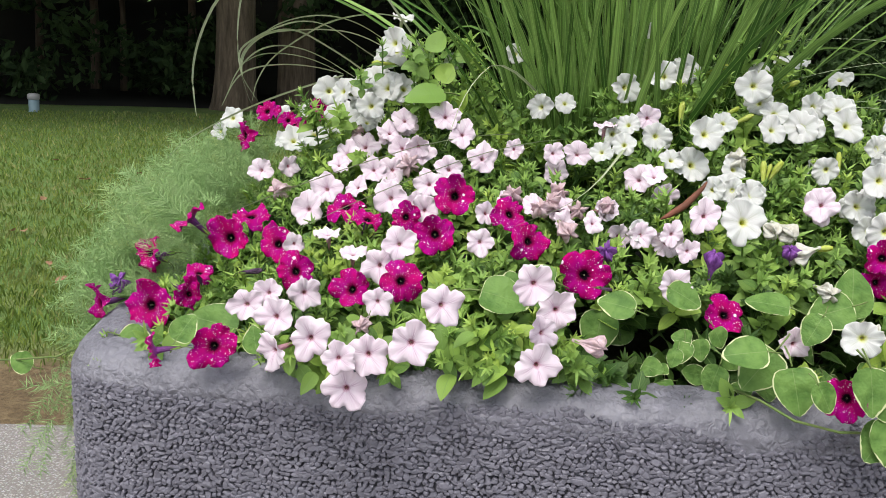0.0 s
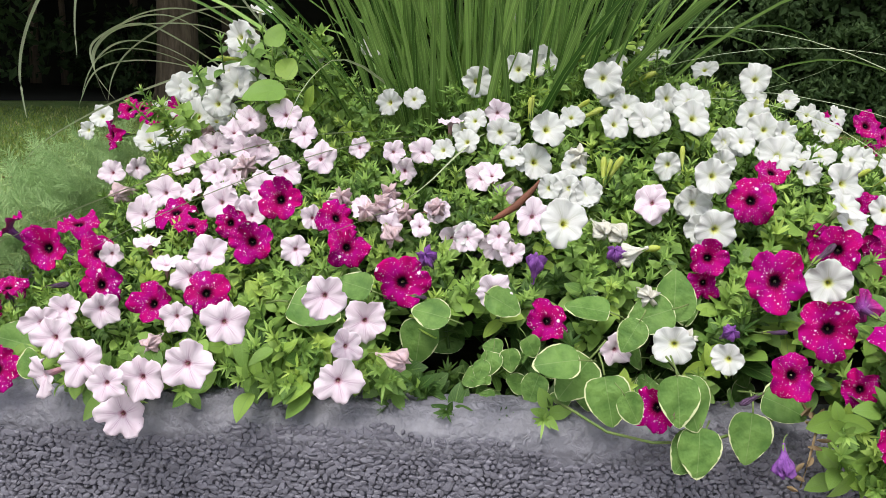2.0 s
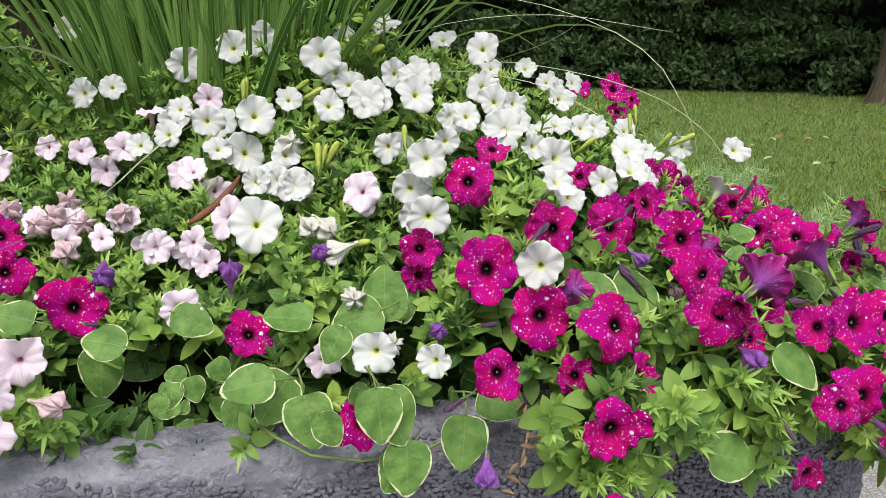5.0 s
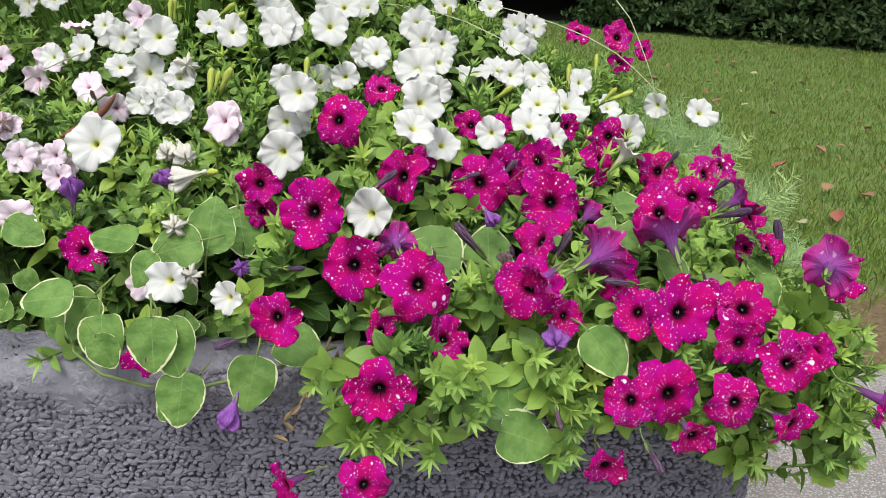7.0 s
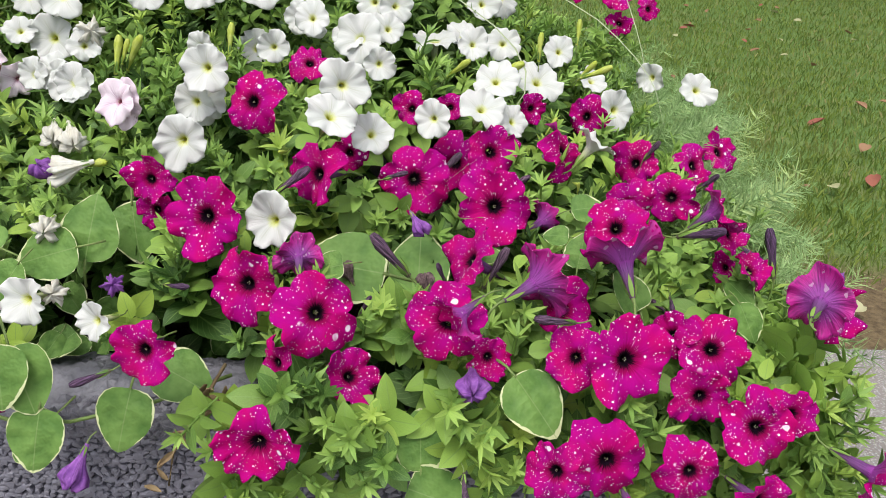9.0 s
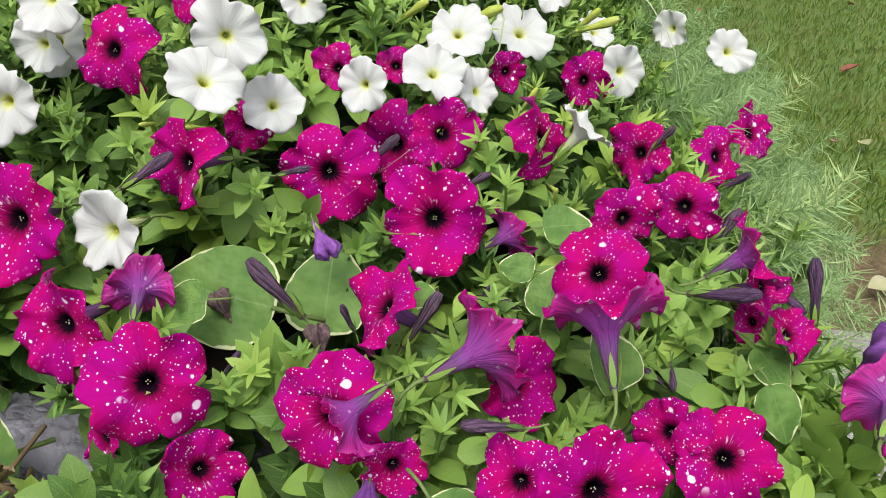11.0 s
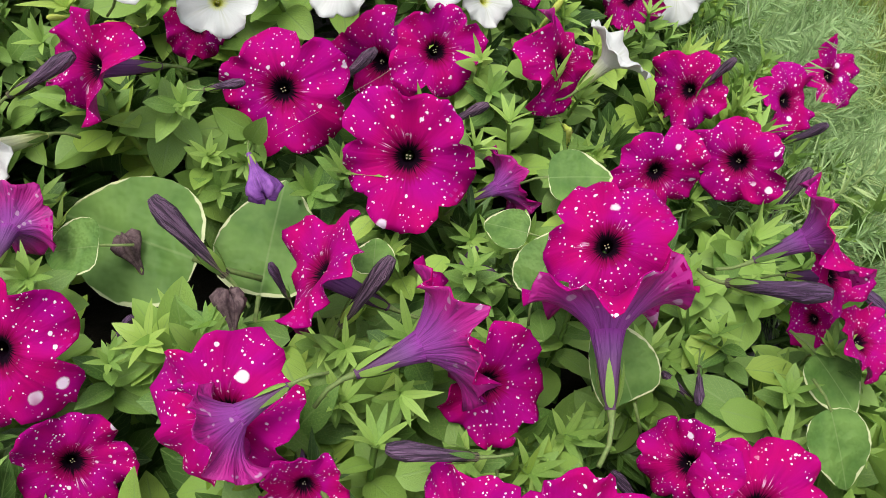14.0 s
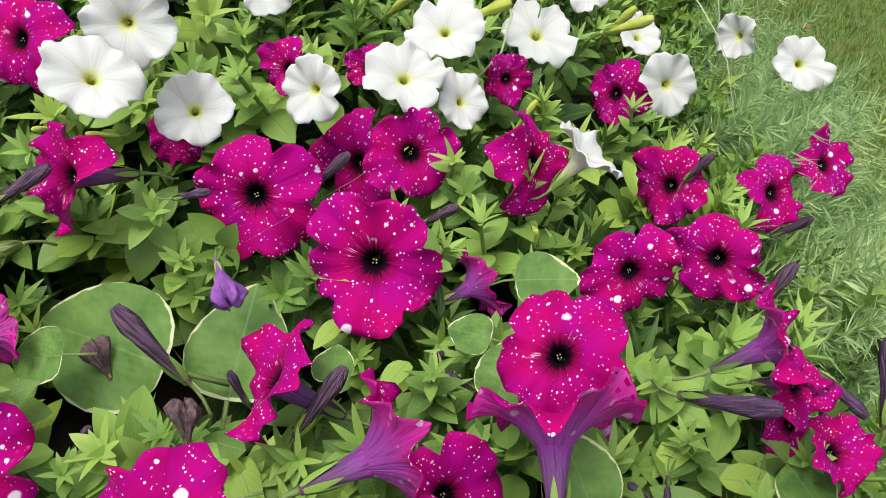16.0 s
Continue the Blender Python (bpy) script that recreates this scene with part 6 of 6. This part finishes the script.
# the part that hangs over the front and the end
for k in range(105):
    x = rg.uniform(0.66, 1.13)
    q = rg.random()
    y, z = 0.645 - 0.09 * math.sin(q * 2.0), 0.70 - 0.10 * q
    put_shoot(SHOOTS, x, y + 0.02, z - 0.01, rg.uniform(-50, 50), rg.uniform(-8, 55), rg.uniform(0.04, 0.062), rg)
for k in range(60):
    y = rg.uniform(0.58, 1.25)
    q = rg.random()
    put_shoot(SHOOTS, 1.09 + 0.05 * q, y, 0.71 - 0.12 * q, rg.uniform(40, 130), rg.uniform(-20, 50), rg.uniform(0.045, 0.065), rg)
for k in range(26):
    x = rg.uniform(-0.13, 0.26)
    q = rg.random()
    put_shoot(SHOOTS, x, 0.735 - 0.02 * q, 0.645 - 0.015 * q, rg.uniform(-50, 50), rg.uniform(0, 50), rg.uniform(0.035, 0.05), rg)
for k in range(30):
    q = rg.random()
    put_shoot(SHOOTS, -0.30 + rg.uniform(-0.02, 0.1), 0.83 + 0.2 * rg.random(), 0.60 + 0.02 * q, rg.uniform(-80, 10), rg.uniform(0, 60), rg.uniform(0.04, 0.055), rg)
for k in range(75):
    q = rg.random()
    put_shoot(SHOOTS, 1.02 + 0.12 * rg.random(), 0.57 + 0.16 * rg.random(), 0.655 - 0.13 * q, rg.uniform(-20, 110), rg.uniform(-15, 40), rg.uniform(0.04, 0.06), rg)
# low shoots in the gap behind the front rim, coloured dark as if shaded
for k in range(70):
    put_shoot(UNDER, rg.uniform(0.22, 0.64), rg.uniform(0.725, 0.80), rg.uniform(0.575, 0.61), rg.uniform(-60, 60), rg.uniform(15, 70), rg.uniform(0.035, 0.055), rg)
# single broad leaves over the front rim
home = PLANTS[1]
for k in range(46):
    x = rg.uniform(-0.10, 0.26)
    p = np.array((x, 0.70 + rg.uniform(-0.01, 0.05), 0.64 + rg.uniform(-0.02, 0.05)))
    m = Matrix.Translation(Vector(p) - home.location) @ facing(rg.uniform(-50, 50), rg.uniform(20, 75), math.pi + rg.uniform(-1.2, 1.2)) @ Matrix.Scale(rg.uniform(0.026, 0.038), 4)
    tip = np.array(m @ Vector((0, 1, 0)) + home.location)
    if clear_of_blooms(p, 0.012, 0.01) and clear_of_blooms(tip, 0.006, 0.01):
        part_of("leaf", rg.choice(LEAF_SHAPES), home, m)
# the shoots that climb beside the ornamental grass
for k in range(150):
    x, y = rg.uniform(-0.16, 0.20), rg.uniform(1.18, 1.42)
    top = 0.93 + 0.16 * (x + 0.16) / 0.36 - 2.0 * max(0.0, x - 0.12) - rg.uniform(0.0, 0.16)
    put_shoot(SHOOTS if k % 2 else FINE, x, y, max(0.74, top - 0.05), rg.uniform(-110, 60), rg.uniform(15, 80), rg.uniform(0.045, 0.065), rg)
# the shoots at the foot of the ornamental grass
for k in range(70):
    x, y = rg.uniform(0.16, 0.66), rg.uniform(1.14, 1.25)
    put_shoot(FINE, x, y, mound_top(x, y) + rg.uniform(-0.05, 0.02), rg.uniform(-70, 70), rg.uniform(25, 85), rg.uniform(0.045, 0.062), rg)
# the stems that carry the flowers at the far end
for k in range(44):
    put_shoot(FINE, rg.uniform(0.98, 1.18), rg.uniform(1.30, 1.48), rg.uniform(0.71, 0.80), rg.uniform(-40, 120), rg.uniform(20, 80), rg.uniform(0.045, 0.06), rg)
# rosettes that stand up between the nearest flowers
near = PLANTS[4]
for x, y, z, az, el in (
    (0.862, 0.677, 0.671, 0, 61),
    (0.987, 0.672, 0.661, -27, 55),
    (1.033, 0.726, 0.704, -36, 54),
    (0.968, 0.654, 0.645, -34, 67),
    (0.874, 0.663, 0.674, -21, 31),
    (0.765, 0.641, 0.664, 29, 67),
    (0.720, 0.667, 0.692, 32, 51),
    (1.093, 0.695, 0.694, -31, 62),
    (1.051, 0.697, 0.681, -48, 61),
    (0.893, 0.652, 0.647, -33, 62),
    (0.917, 0.707, 0.692, -18, 64),
    (1.076, 0.681, 0.673, -30, 61),
    (0.749, 0.775, 0.740, 20, 45),
    (0.793, 0.785, 0.745, 5, 5),
    (0.963, 0.793, 0.722, -19, 51),
    (0.907, 0.842, 0.751, -10, 51),
):
    m = Matrix.Translation(Vector((x, y, z)) - near.location) @ facing(az, el, rg.uniform(0, 6.28)) @ Matrix.Scale(rg.uniform(0.042, 0.050), 4)
    part_of("shoot", rg.choice(SHOOTS), near, m)
# darkened growth that paints the shade low down between the nearest flowers
for k in range(60):
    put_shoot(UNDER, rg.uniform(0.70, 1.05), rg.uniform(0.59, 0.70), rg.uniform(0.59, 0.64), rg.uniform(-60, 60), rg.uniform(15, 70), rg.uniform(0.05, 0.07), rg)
# larger single leaves between the nearest shoots
count = 0
while count < 220:
    x, y = rg.uniform(0.68, 1.10), rg.uniform(0.58, 0.84)
    p = np.array((x, y, mound_top(x, y) - rg.uniform(0.012, 0.045)))
    count += 1
    m = Matrix.Translation(Vector(p) - near.location) @ facing(rg.uniform(-70, 70), rg.uniform(35, 85), rg.uniform(0, 6.28)) @ Matrix.Scale(rg.uniform(0.02, 0.032), 4)
    tip = np.array(m @ Vector((0, 1, 0)) + near.location)
    if clear_of_blooms(p, 0.012, 0.012) and clear_of_blooms(tip, 0.008, 0.012):
        part_of("leaf", rg.choice(LEAF_SHAPES), near, m)

# ---- feathery foliage ----
def frond_mesh(seed):
    """A plume of thread-like leaves, length 1 along +Y."""
    rg = random.Random(seed)
    vs, fs, uv = [], [], []

    def thread(a, c, w):
        d = (c - a).normalized()
        s = d.cross(Vector((rg.uniform(-1, 1), rg.uniform(-1, 1), rg.uniform(-1, 1)))).normalized() * w
        mid = a.lerp(c, 0.5) + Vector((0, 0, rg.uniform(-0.01, 0.02)))
        n = len(vs)
        for p in (a - s, a + s, mid + s, mid - s, c):
            vs.append(tuple(p))
        uv.extend([(0, 0), (1, 0), (1, 0.5), (0, 0.5), (0.5, 1)])
        fs.append((n, n + 1, n + 2, n + 3))
        fs.append((n + 3, n + 2, n + 4))

    prev = Vector((0, 0, 0))
    for i in range(15):
        t = (i + 1) / 15
        p = Vector((0.05 * math.sin(t * 3 + seed), t, -0.22 * t * t))
        thread(prev, p, 0.007)
        for k in range(9):
            a = rg.uniform(0, 6.28)
            ln = (0.34 - 0.15 * t) * rg.uniform(0.6, 1.15)
            d = Vector((math.cos(a), rg.uniform(0.2, 1.0), math.sin(a) * 0.7)).normalized()
            thread(p, p + d * ln, 0.0042)
        prev = p
    return mesh_of("frond", vs, fs, [FEATHER], uv, smooth=False)


FRONDS = [frond_mesh(s) for s in range(6)]


def feathery(label, at, count, place, seed):
    t = thing("feathery_plant", label, "foliage plant", "feathery plants", at=at)
    rg = random.Random(seed)
    for k in range(count):
        x, y, z, az, el, ln = place(rg)
        m = Matrix.Translation(Vector((x, y, z)) - Vector(at)) @ pose(0, 0, 0, el, 0, az) @ pose(0, 0, 0, 0, rg.uniform(-180, 180), 0) @ Matrix.Scale(ln, 4)
        mid, tip = (np.array(m @ Vector((0, q, -0.1))) + np.array(at) for q in (0.5, 1.05))
        if clear_of_blooms(mid, 0.012) and clear_of_blooms(tip, 0.012):
            part_of("frond", rg.choice(FRONDS), t, m)


def left_spot(rg):
    y = rg.uniform(0.95, 1.85)
    q = rg.random()
    x = -0.29 - q * (0.08 + 0.16 * min(1.0, max(0.0, (y - 0.9) / 0.5)))
    z = 0.71 - 0.16 * q * q + 0.07 * (y - 1.1) - 0.14 * rg.random() ** 2
    return x, y, z, rg.uniform(20, 160), rg.uniform(-25, 55), rg.uniform(0.07, 0.125)


def right_spot(rg):
    y = rg.uniform(0.84, 1.75)
    q = rg.random()
    x = 1.04 + (0.19 if y < 1.1 else 0.27) * q
    z = 0.70 + 0.04 * (y - 0.9) - 0.14 * q ** 1.5 - 0.06 * rg.random() ** 2
    return x, y, z, rg.uniform(-140, -40), rg.uniform(-35, 50), rg.uniform(0.08, 0.14)


def low_left(rg):
    q = rg.random()
    return -0.415 - 0.02 * rg.random(), rg.uniform(0.82, 1.15), 0.60 - 0.42 * q, rg.uniform(60, 170), rg.uniform(-88, -50), rg.uniform(0.05, 0.08)


feathery("pale green plant with soft thread-like leaves beside the planter end", (-0.42, 1.3, 0.5), 520, left_spot, 1)
feathery("pale green thread-leaved sprays hanging down the planter's end", (-0.41, 1.0, 0.5), 70, low_left, 2)
feathery("pale green plant with soft thread-like leaves behind magenta petunias", (1.12, 1.2, 0.6), 460, right_spot, 3)

# ---- ornamental grass ----
def blade_strip(name, pts, width, mat, twist=0.0, taper=1.6):
    """A long folded blade along points."""
    pts = [Vector(p) for p in pts]
    vs, fs, uv = [], [], []
    n = len(pts)
    for i, p in enumerate(pts):
        d = (pts[min(i + 1, n - 1)] - pts[max(i - 1, 0)]).normalized()
        s = d.cross(Vector((0, 0, 1)))
        s = s.normalized() if s.length > 1e-3 else Vector((1, 0, 0))
        s = Matrix.Rotation(twist * (0.4 + i / n), 3, d) @ s
        nrm = s.cross(d)
        w = width * 0.5 * max(0.08, 1 - (i / (n - 1)) ** taper * 0.95)
        for j in (-1, 0, 1):
            vs.append(tuple(p + s * (j * w) + nrm * (0.35 * w * abs(j))))
            uv.append(((j + 1) / 2, i / (n - 1)))
    for i in range(n - 1):
        for j in range(2):
            a = i * 3 + j
            fs.append((a, a + 1, a + 4, a + 3))
    return mesh_of(name, vs, fs, [mat], uv)


def arch(reach, height, droop, n=12):
    """Points of a blade that rises and bends over."""
    out = []
    for i in range(n):
        t = i / (n - 1)
        out.append((0, reach * t ** 1.25, height * (1 - (1 - t) ** 1.5) - droop * t ** 3))
    return out


grass_clump = thing("ornamental_grass", "tall clump of broad green reed-like grass blades", "grass clump", at=(0.40, 1.33, 0.70))
rg = random.Random(31)
BLADES = [blade_strip("blade", arch(r, h, d), rg.uniform(0.008, 0.0135), REED, rg.uniform(-1.2, 1.2)) for r, h, d in ((0.06, 0.95, 0.0), (0.16, 0.92, 0.02), (0.26, 0.86, 0.04), (0.38, 0.78, 0.08), (0.5, 0.66, 0.12), (0.60, 0.52, 0.16), (0.3, 0.8, 0.3), (0.1, 0.7, 0.0))]
for k in range(290):
    a = rg.uniform(0, 360)
    rad = math.sqrt(rg.random())
    i = min(7, int(abs(rg.gauss(1.0 + rad * 3.0, 1.4))))
    m = pose(0.19 * rad * math.cos(radians(a + 90)), 0.11 * rad * math.sin(radians(a + 90)), rg.uniform(-0.04, 0.02), rg.uniform(-9, 9), rg.uniform(-9, 9), a + rg.uniform(-45, 45)) @ Matrix.Scale(rg.uniform(0.85, 1.15), 4)
    part_of("blade", BLADES[i], grass_clump, m)

for k in range(60):
    a = rg.uniform(40, 165)
    i = rg.choice((1, 2, 2, 3, 3, 4))
    m = pose(rg.uniform(-0.17, 0.02), rg.uniform(-0.08, 0.08), rg.uniform(-0.04, 0.02), rg.uniform(-6, 6), rg.uniform(-10, 10), a) @ Matrix.Scale(rg.uniform(0.75, 1.05), 4)
    part_of("blade", BLADES[i], grass_clump, m)


def arching(mat, width, *pts):
    """One long thin blade through the points given, smoothed."""
    p = [Vector(q) for q in pts]
    for _ in range(2):
        q = [p[0]]
        for a, c in zip(p, p[1:]):
            q += [a.lerp(c, 0.25), a.lerp(c, 0.75)]
        p = q + [p[-1]]
    part_of("arching_blade", blade_strip("arching_blade", [v - grass_clump.location for v in p], width, mat, 0.5), grass_clump, None, "thin pale arching blade")

arching(REED_PALE, 0.0025, (0.42, 1.38, 0.85), (0.62, 1.45, 1.02), (0.86, 1.35, 1.05), (1.03, 1.12, 0.97), (1.08, 1.05, 0.85), (1.085, 1.04, 0.80))
arching(REED_PALE, 0.0025, (0.48, 1.3, 0.88), (0.65, 1.15, 0.98), (0.80, 1.0, 1.01), (0.93, 0.875, 0.982))
arching(REED_PALE, 0.0025, (0.5, 1.3, 0.85), (0.75, 1.2, 0.95), (0.98, 1.05, 0.91), (1.07, 0.98, 0.84), (1.09, 0.96, 0.78))
arching(REED_PALE, 0.0027, (0.85, 1.3, 0.93), (0.93, 1.2, 0.97), (0.98, 1.1, 1.05), (1.0, 1.0, 1.15))
arching(REED_PALE, 0.0027, (0.6, 1.2, 0.92), (0.8, 1.05, 0.93), (0.95, 0.98, 0.84), (0.88, 0.84, 0.78), (0.81, 0.75, 0.755))
arching(REED_PALE, 0.007, (0.3, 1.25, 0.85), (0.1, 1.1, 0.86), (-0.1, 1.0, 0.80), (-0.32, 1.0, 0.70))
arching(REED_PALE, 0.007, (0.33, 1.25, 0.85), (0.16, 1.05, 0.85), (-0.02, 0.93, 0.79), (-0.14, 0.90, 0.73))
arching(REED_PALE, 0.008, (0.4, 1.25, 0.86), (0.33, 1.0, 0.86), (0.25, 0.88, 0.80), (0.16, 0.84, 0.77))
arching(REED_PALE, 0.007, (0.3, 1.3, 0.85), (0.16, 1.15, 0.98), (0.10, 1.06, 0.93), (0.07, 1.02, 0.84))
arching(REED_PALE, 0.012825, (0.033, 1.400, 0.862), (-0.030, 1.409, 0.905), (-0.093, 1.418, 0.951), (-0.156, 1.427, 0.986), (-0.198, 1.436, 1.006), (-0.231, 1.445, 1.008), (-0.274, 1.455, 0.996), (-0.308, 1.464, 0.966), (-0.318, 1.473, 0.937), (-0.314, 1.482, 0.911), (-0.298, 1.491, 0.885), (-0.288, 1.500, 0.869))
arching(REED_PALE, 0.007425, (-0.094, 1.420, 0.928), (-0.168, 1.437, 0.968), (-0.223, 1.453, 0.980), (-0.268, 1.470, 0.976), (-0.304, 1.487, 0.956), (-0.335, 1.503, 0.920), (-0.355, 1.520, 0.878))
arching(REED_PALE, 0.00675, (-0.114, 1.420, 0.932), (-0.169, 1.440, 0.955), (-0.224, 1.460, 0.965), (-0.281, 1.480, 0.963), (-0.318, 1.500, 0.942))
arching(REED_PALE, 0.007425, (-0.119, 1.420, 0.934), (-0.180, 1.446, 0.944), (-0.248, 1.472, 0.944), (-0.307, 1.498, 0.932), (-0.341, 1.524, 0.909), (-0.372, 1.550, 0.855))
arching(REED_PALE, 0.007425, (-0.032, 1.420, 0.951), (-0.095, 1.428, 0.988), (-0.147, 1.436, 1.021), (-0.199, 1.444, 1.027), (-0.253, 1.452, 1.009), (-0.296, 1.460, 0.985), (-0.317, 1.468, 0.968), (-0.322, 1.476, 0.948), (-0.319, 1.484, 0.922), (-0.307, 1.492, 0.879), (-0.301, 1.500, 0.863))
arching(REED_PALE, 0.007425, (-0.036, 1.400, 0.996), (-0.084, 1.420, 1.024), (-0.137, 1.440, 1.038), (-0.192, 1.460, 1.036), (-0.248, 1.480, 1.020), (-0.285, 1.500, 0.996))
arching(REED_PALE, 0.007425, (0.009, 1.400, 1.032), (-0.033, 1.414, 1.044), (-0.085, 1.429, 1.042), (-0.148, 1.443, 1.026), (-0.202, 1.457, 0.994), (-0.258, 1.471, 0.956), (-0.289, 1.486, 0.912), (-0.301, 1.500, 0.869))
arching(REED_PALE, 0.007425, (-0.030, 1.400, 0.981), (-0.093, 1.412, 1.008), (-0.155, 1.425, 1.012), (-0.209, 1.438, 1.008), (-0.262, 1.450, 1.001))
arching(REED_PALE, 0.0081, (-0.111, 1.400, 0.930), (-0.179, 1.440, 0.908), (-0.262, 1.480, 0.877), (-0.348, 1.520, 0.838), (-0.450, 1.560, 0.781), (-0.511, 1.600, 0.727))
arching(REED_PALE, 0.00945, (-0.091, 1.200, 1.099), (-0.167, 1.200, 1.120), (-0.244, 1.200, 1.091), (-0.292, 1.200, 1.047), (-0.315, 1.200, 1.004), (-0.330, 1.200, 0.961), (-0.336, 1.200, 0.918), (-0.333, 1.200, 0.879), (-0.330, 1.200, 0.859))
arching(REED_PALE, 0.0081, (-0.170, 1.300, 1.105), (-0.234, 1.300, 1.119), (-0.271, 1.300, 1.082), (-0.281, 1.300, 1.037), (-0.285, 1.300, 0.991), (-0.284, 1.300, 0.950))
arching(REED_PALE, 0.0081, (0.054, 1.350, 0.951), (0.014, 1.338, 1.006), (-0.024, 1.325, 1.055), (-0.052, 1.312, 1.094), (-0.078, 1.300, 1.118))


# ---- dead leaf and dry stems ----
dead = tagged(new("dead_leaf", tube_mesh("dead_leaf", [(0, -0.036, 0.002), (0.001, -0.022, 0), (0, 0, -0.002), (-0.002, 0.02, 0), (0, 0.034, 0.004), (0.001, 0.042, 0.008)], [0.0012, 0.0040, 0.0048, 0.0042, 0.0026, 0.001], [DRY_LEAF], 9)), "curled red-brown dead leaf caught among the petunias", "leaf")
dead.matrix_basis = Matrix.Translation((0.378, 0.875, 0.80)) @ Vector((0.78, 0.2, 0.55)).to_track_quat("Y", "Z").to_matrix().to_4x4()

sprig = thing("dried_sprig", "dry brown petunia sprig hanging over the rim", "twig", at=(0.655, 0.63, 0.64))
rg = random.Random(8)
part_of("stem", tube_mesh("stem", [(0, 0.03, 0), (-0.01, -0.03, -0.005), (-0.025, -0.05, -0.03), (-0.03, -0.05, -0.06)], [0.0016, 0.0014, 0.0012, 0.001], [WOODY], 5), sprig)
WITHERED_LEAF = [curled_leaf("leaf", 0.014, 0.005, 1.6, WOODY, s) for s in range(4)]
for k in range(16):
    q = rg.random()
    part_of("leaf", WITHERED_LEAF[k % 4], sprig, pose(-0.035 * q + rg.uniform(-0.008, 0.012), -0.05 * min(1, q * 2) + rg.uniform(-0.006, 0.006), -0.06 * q * q + rg.uniform(-0.005, 0.008), rg.uniform(-90, 90), rg.uniform(-60, 60), rg.uniform(0, 360)))
lay_pebbles()
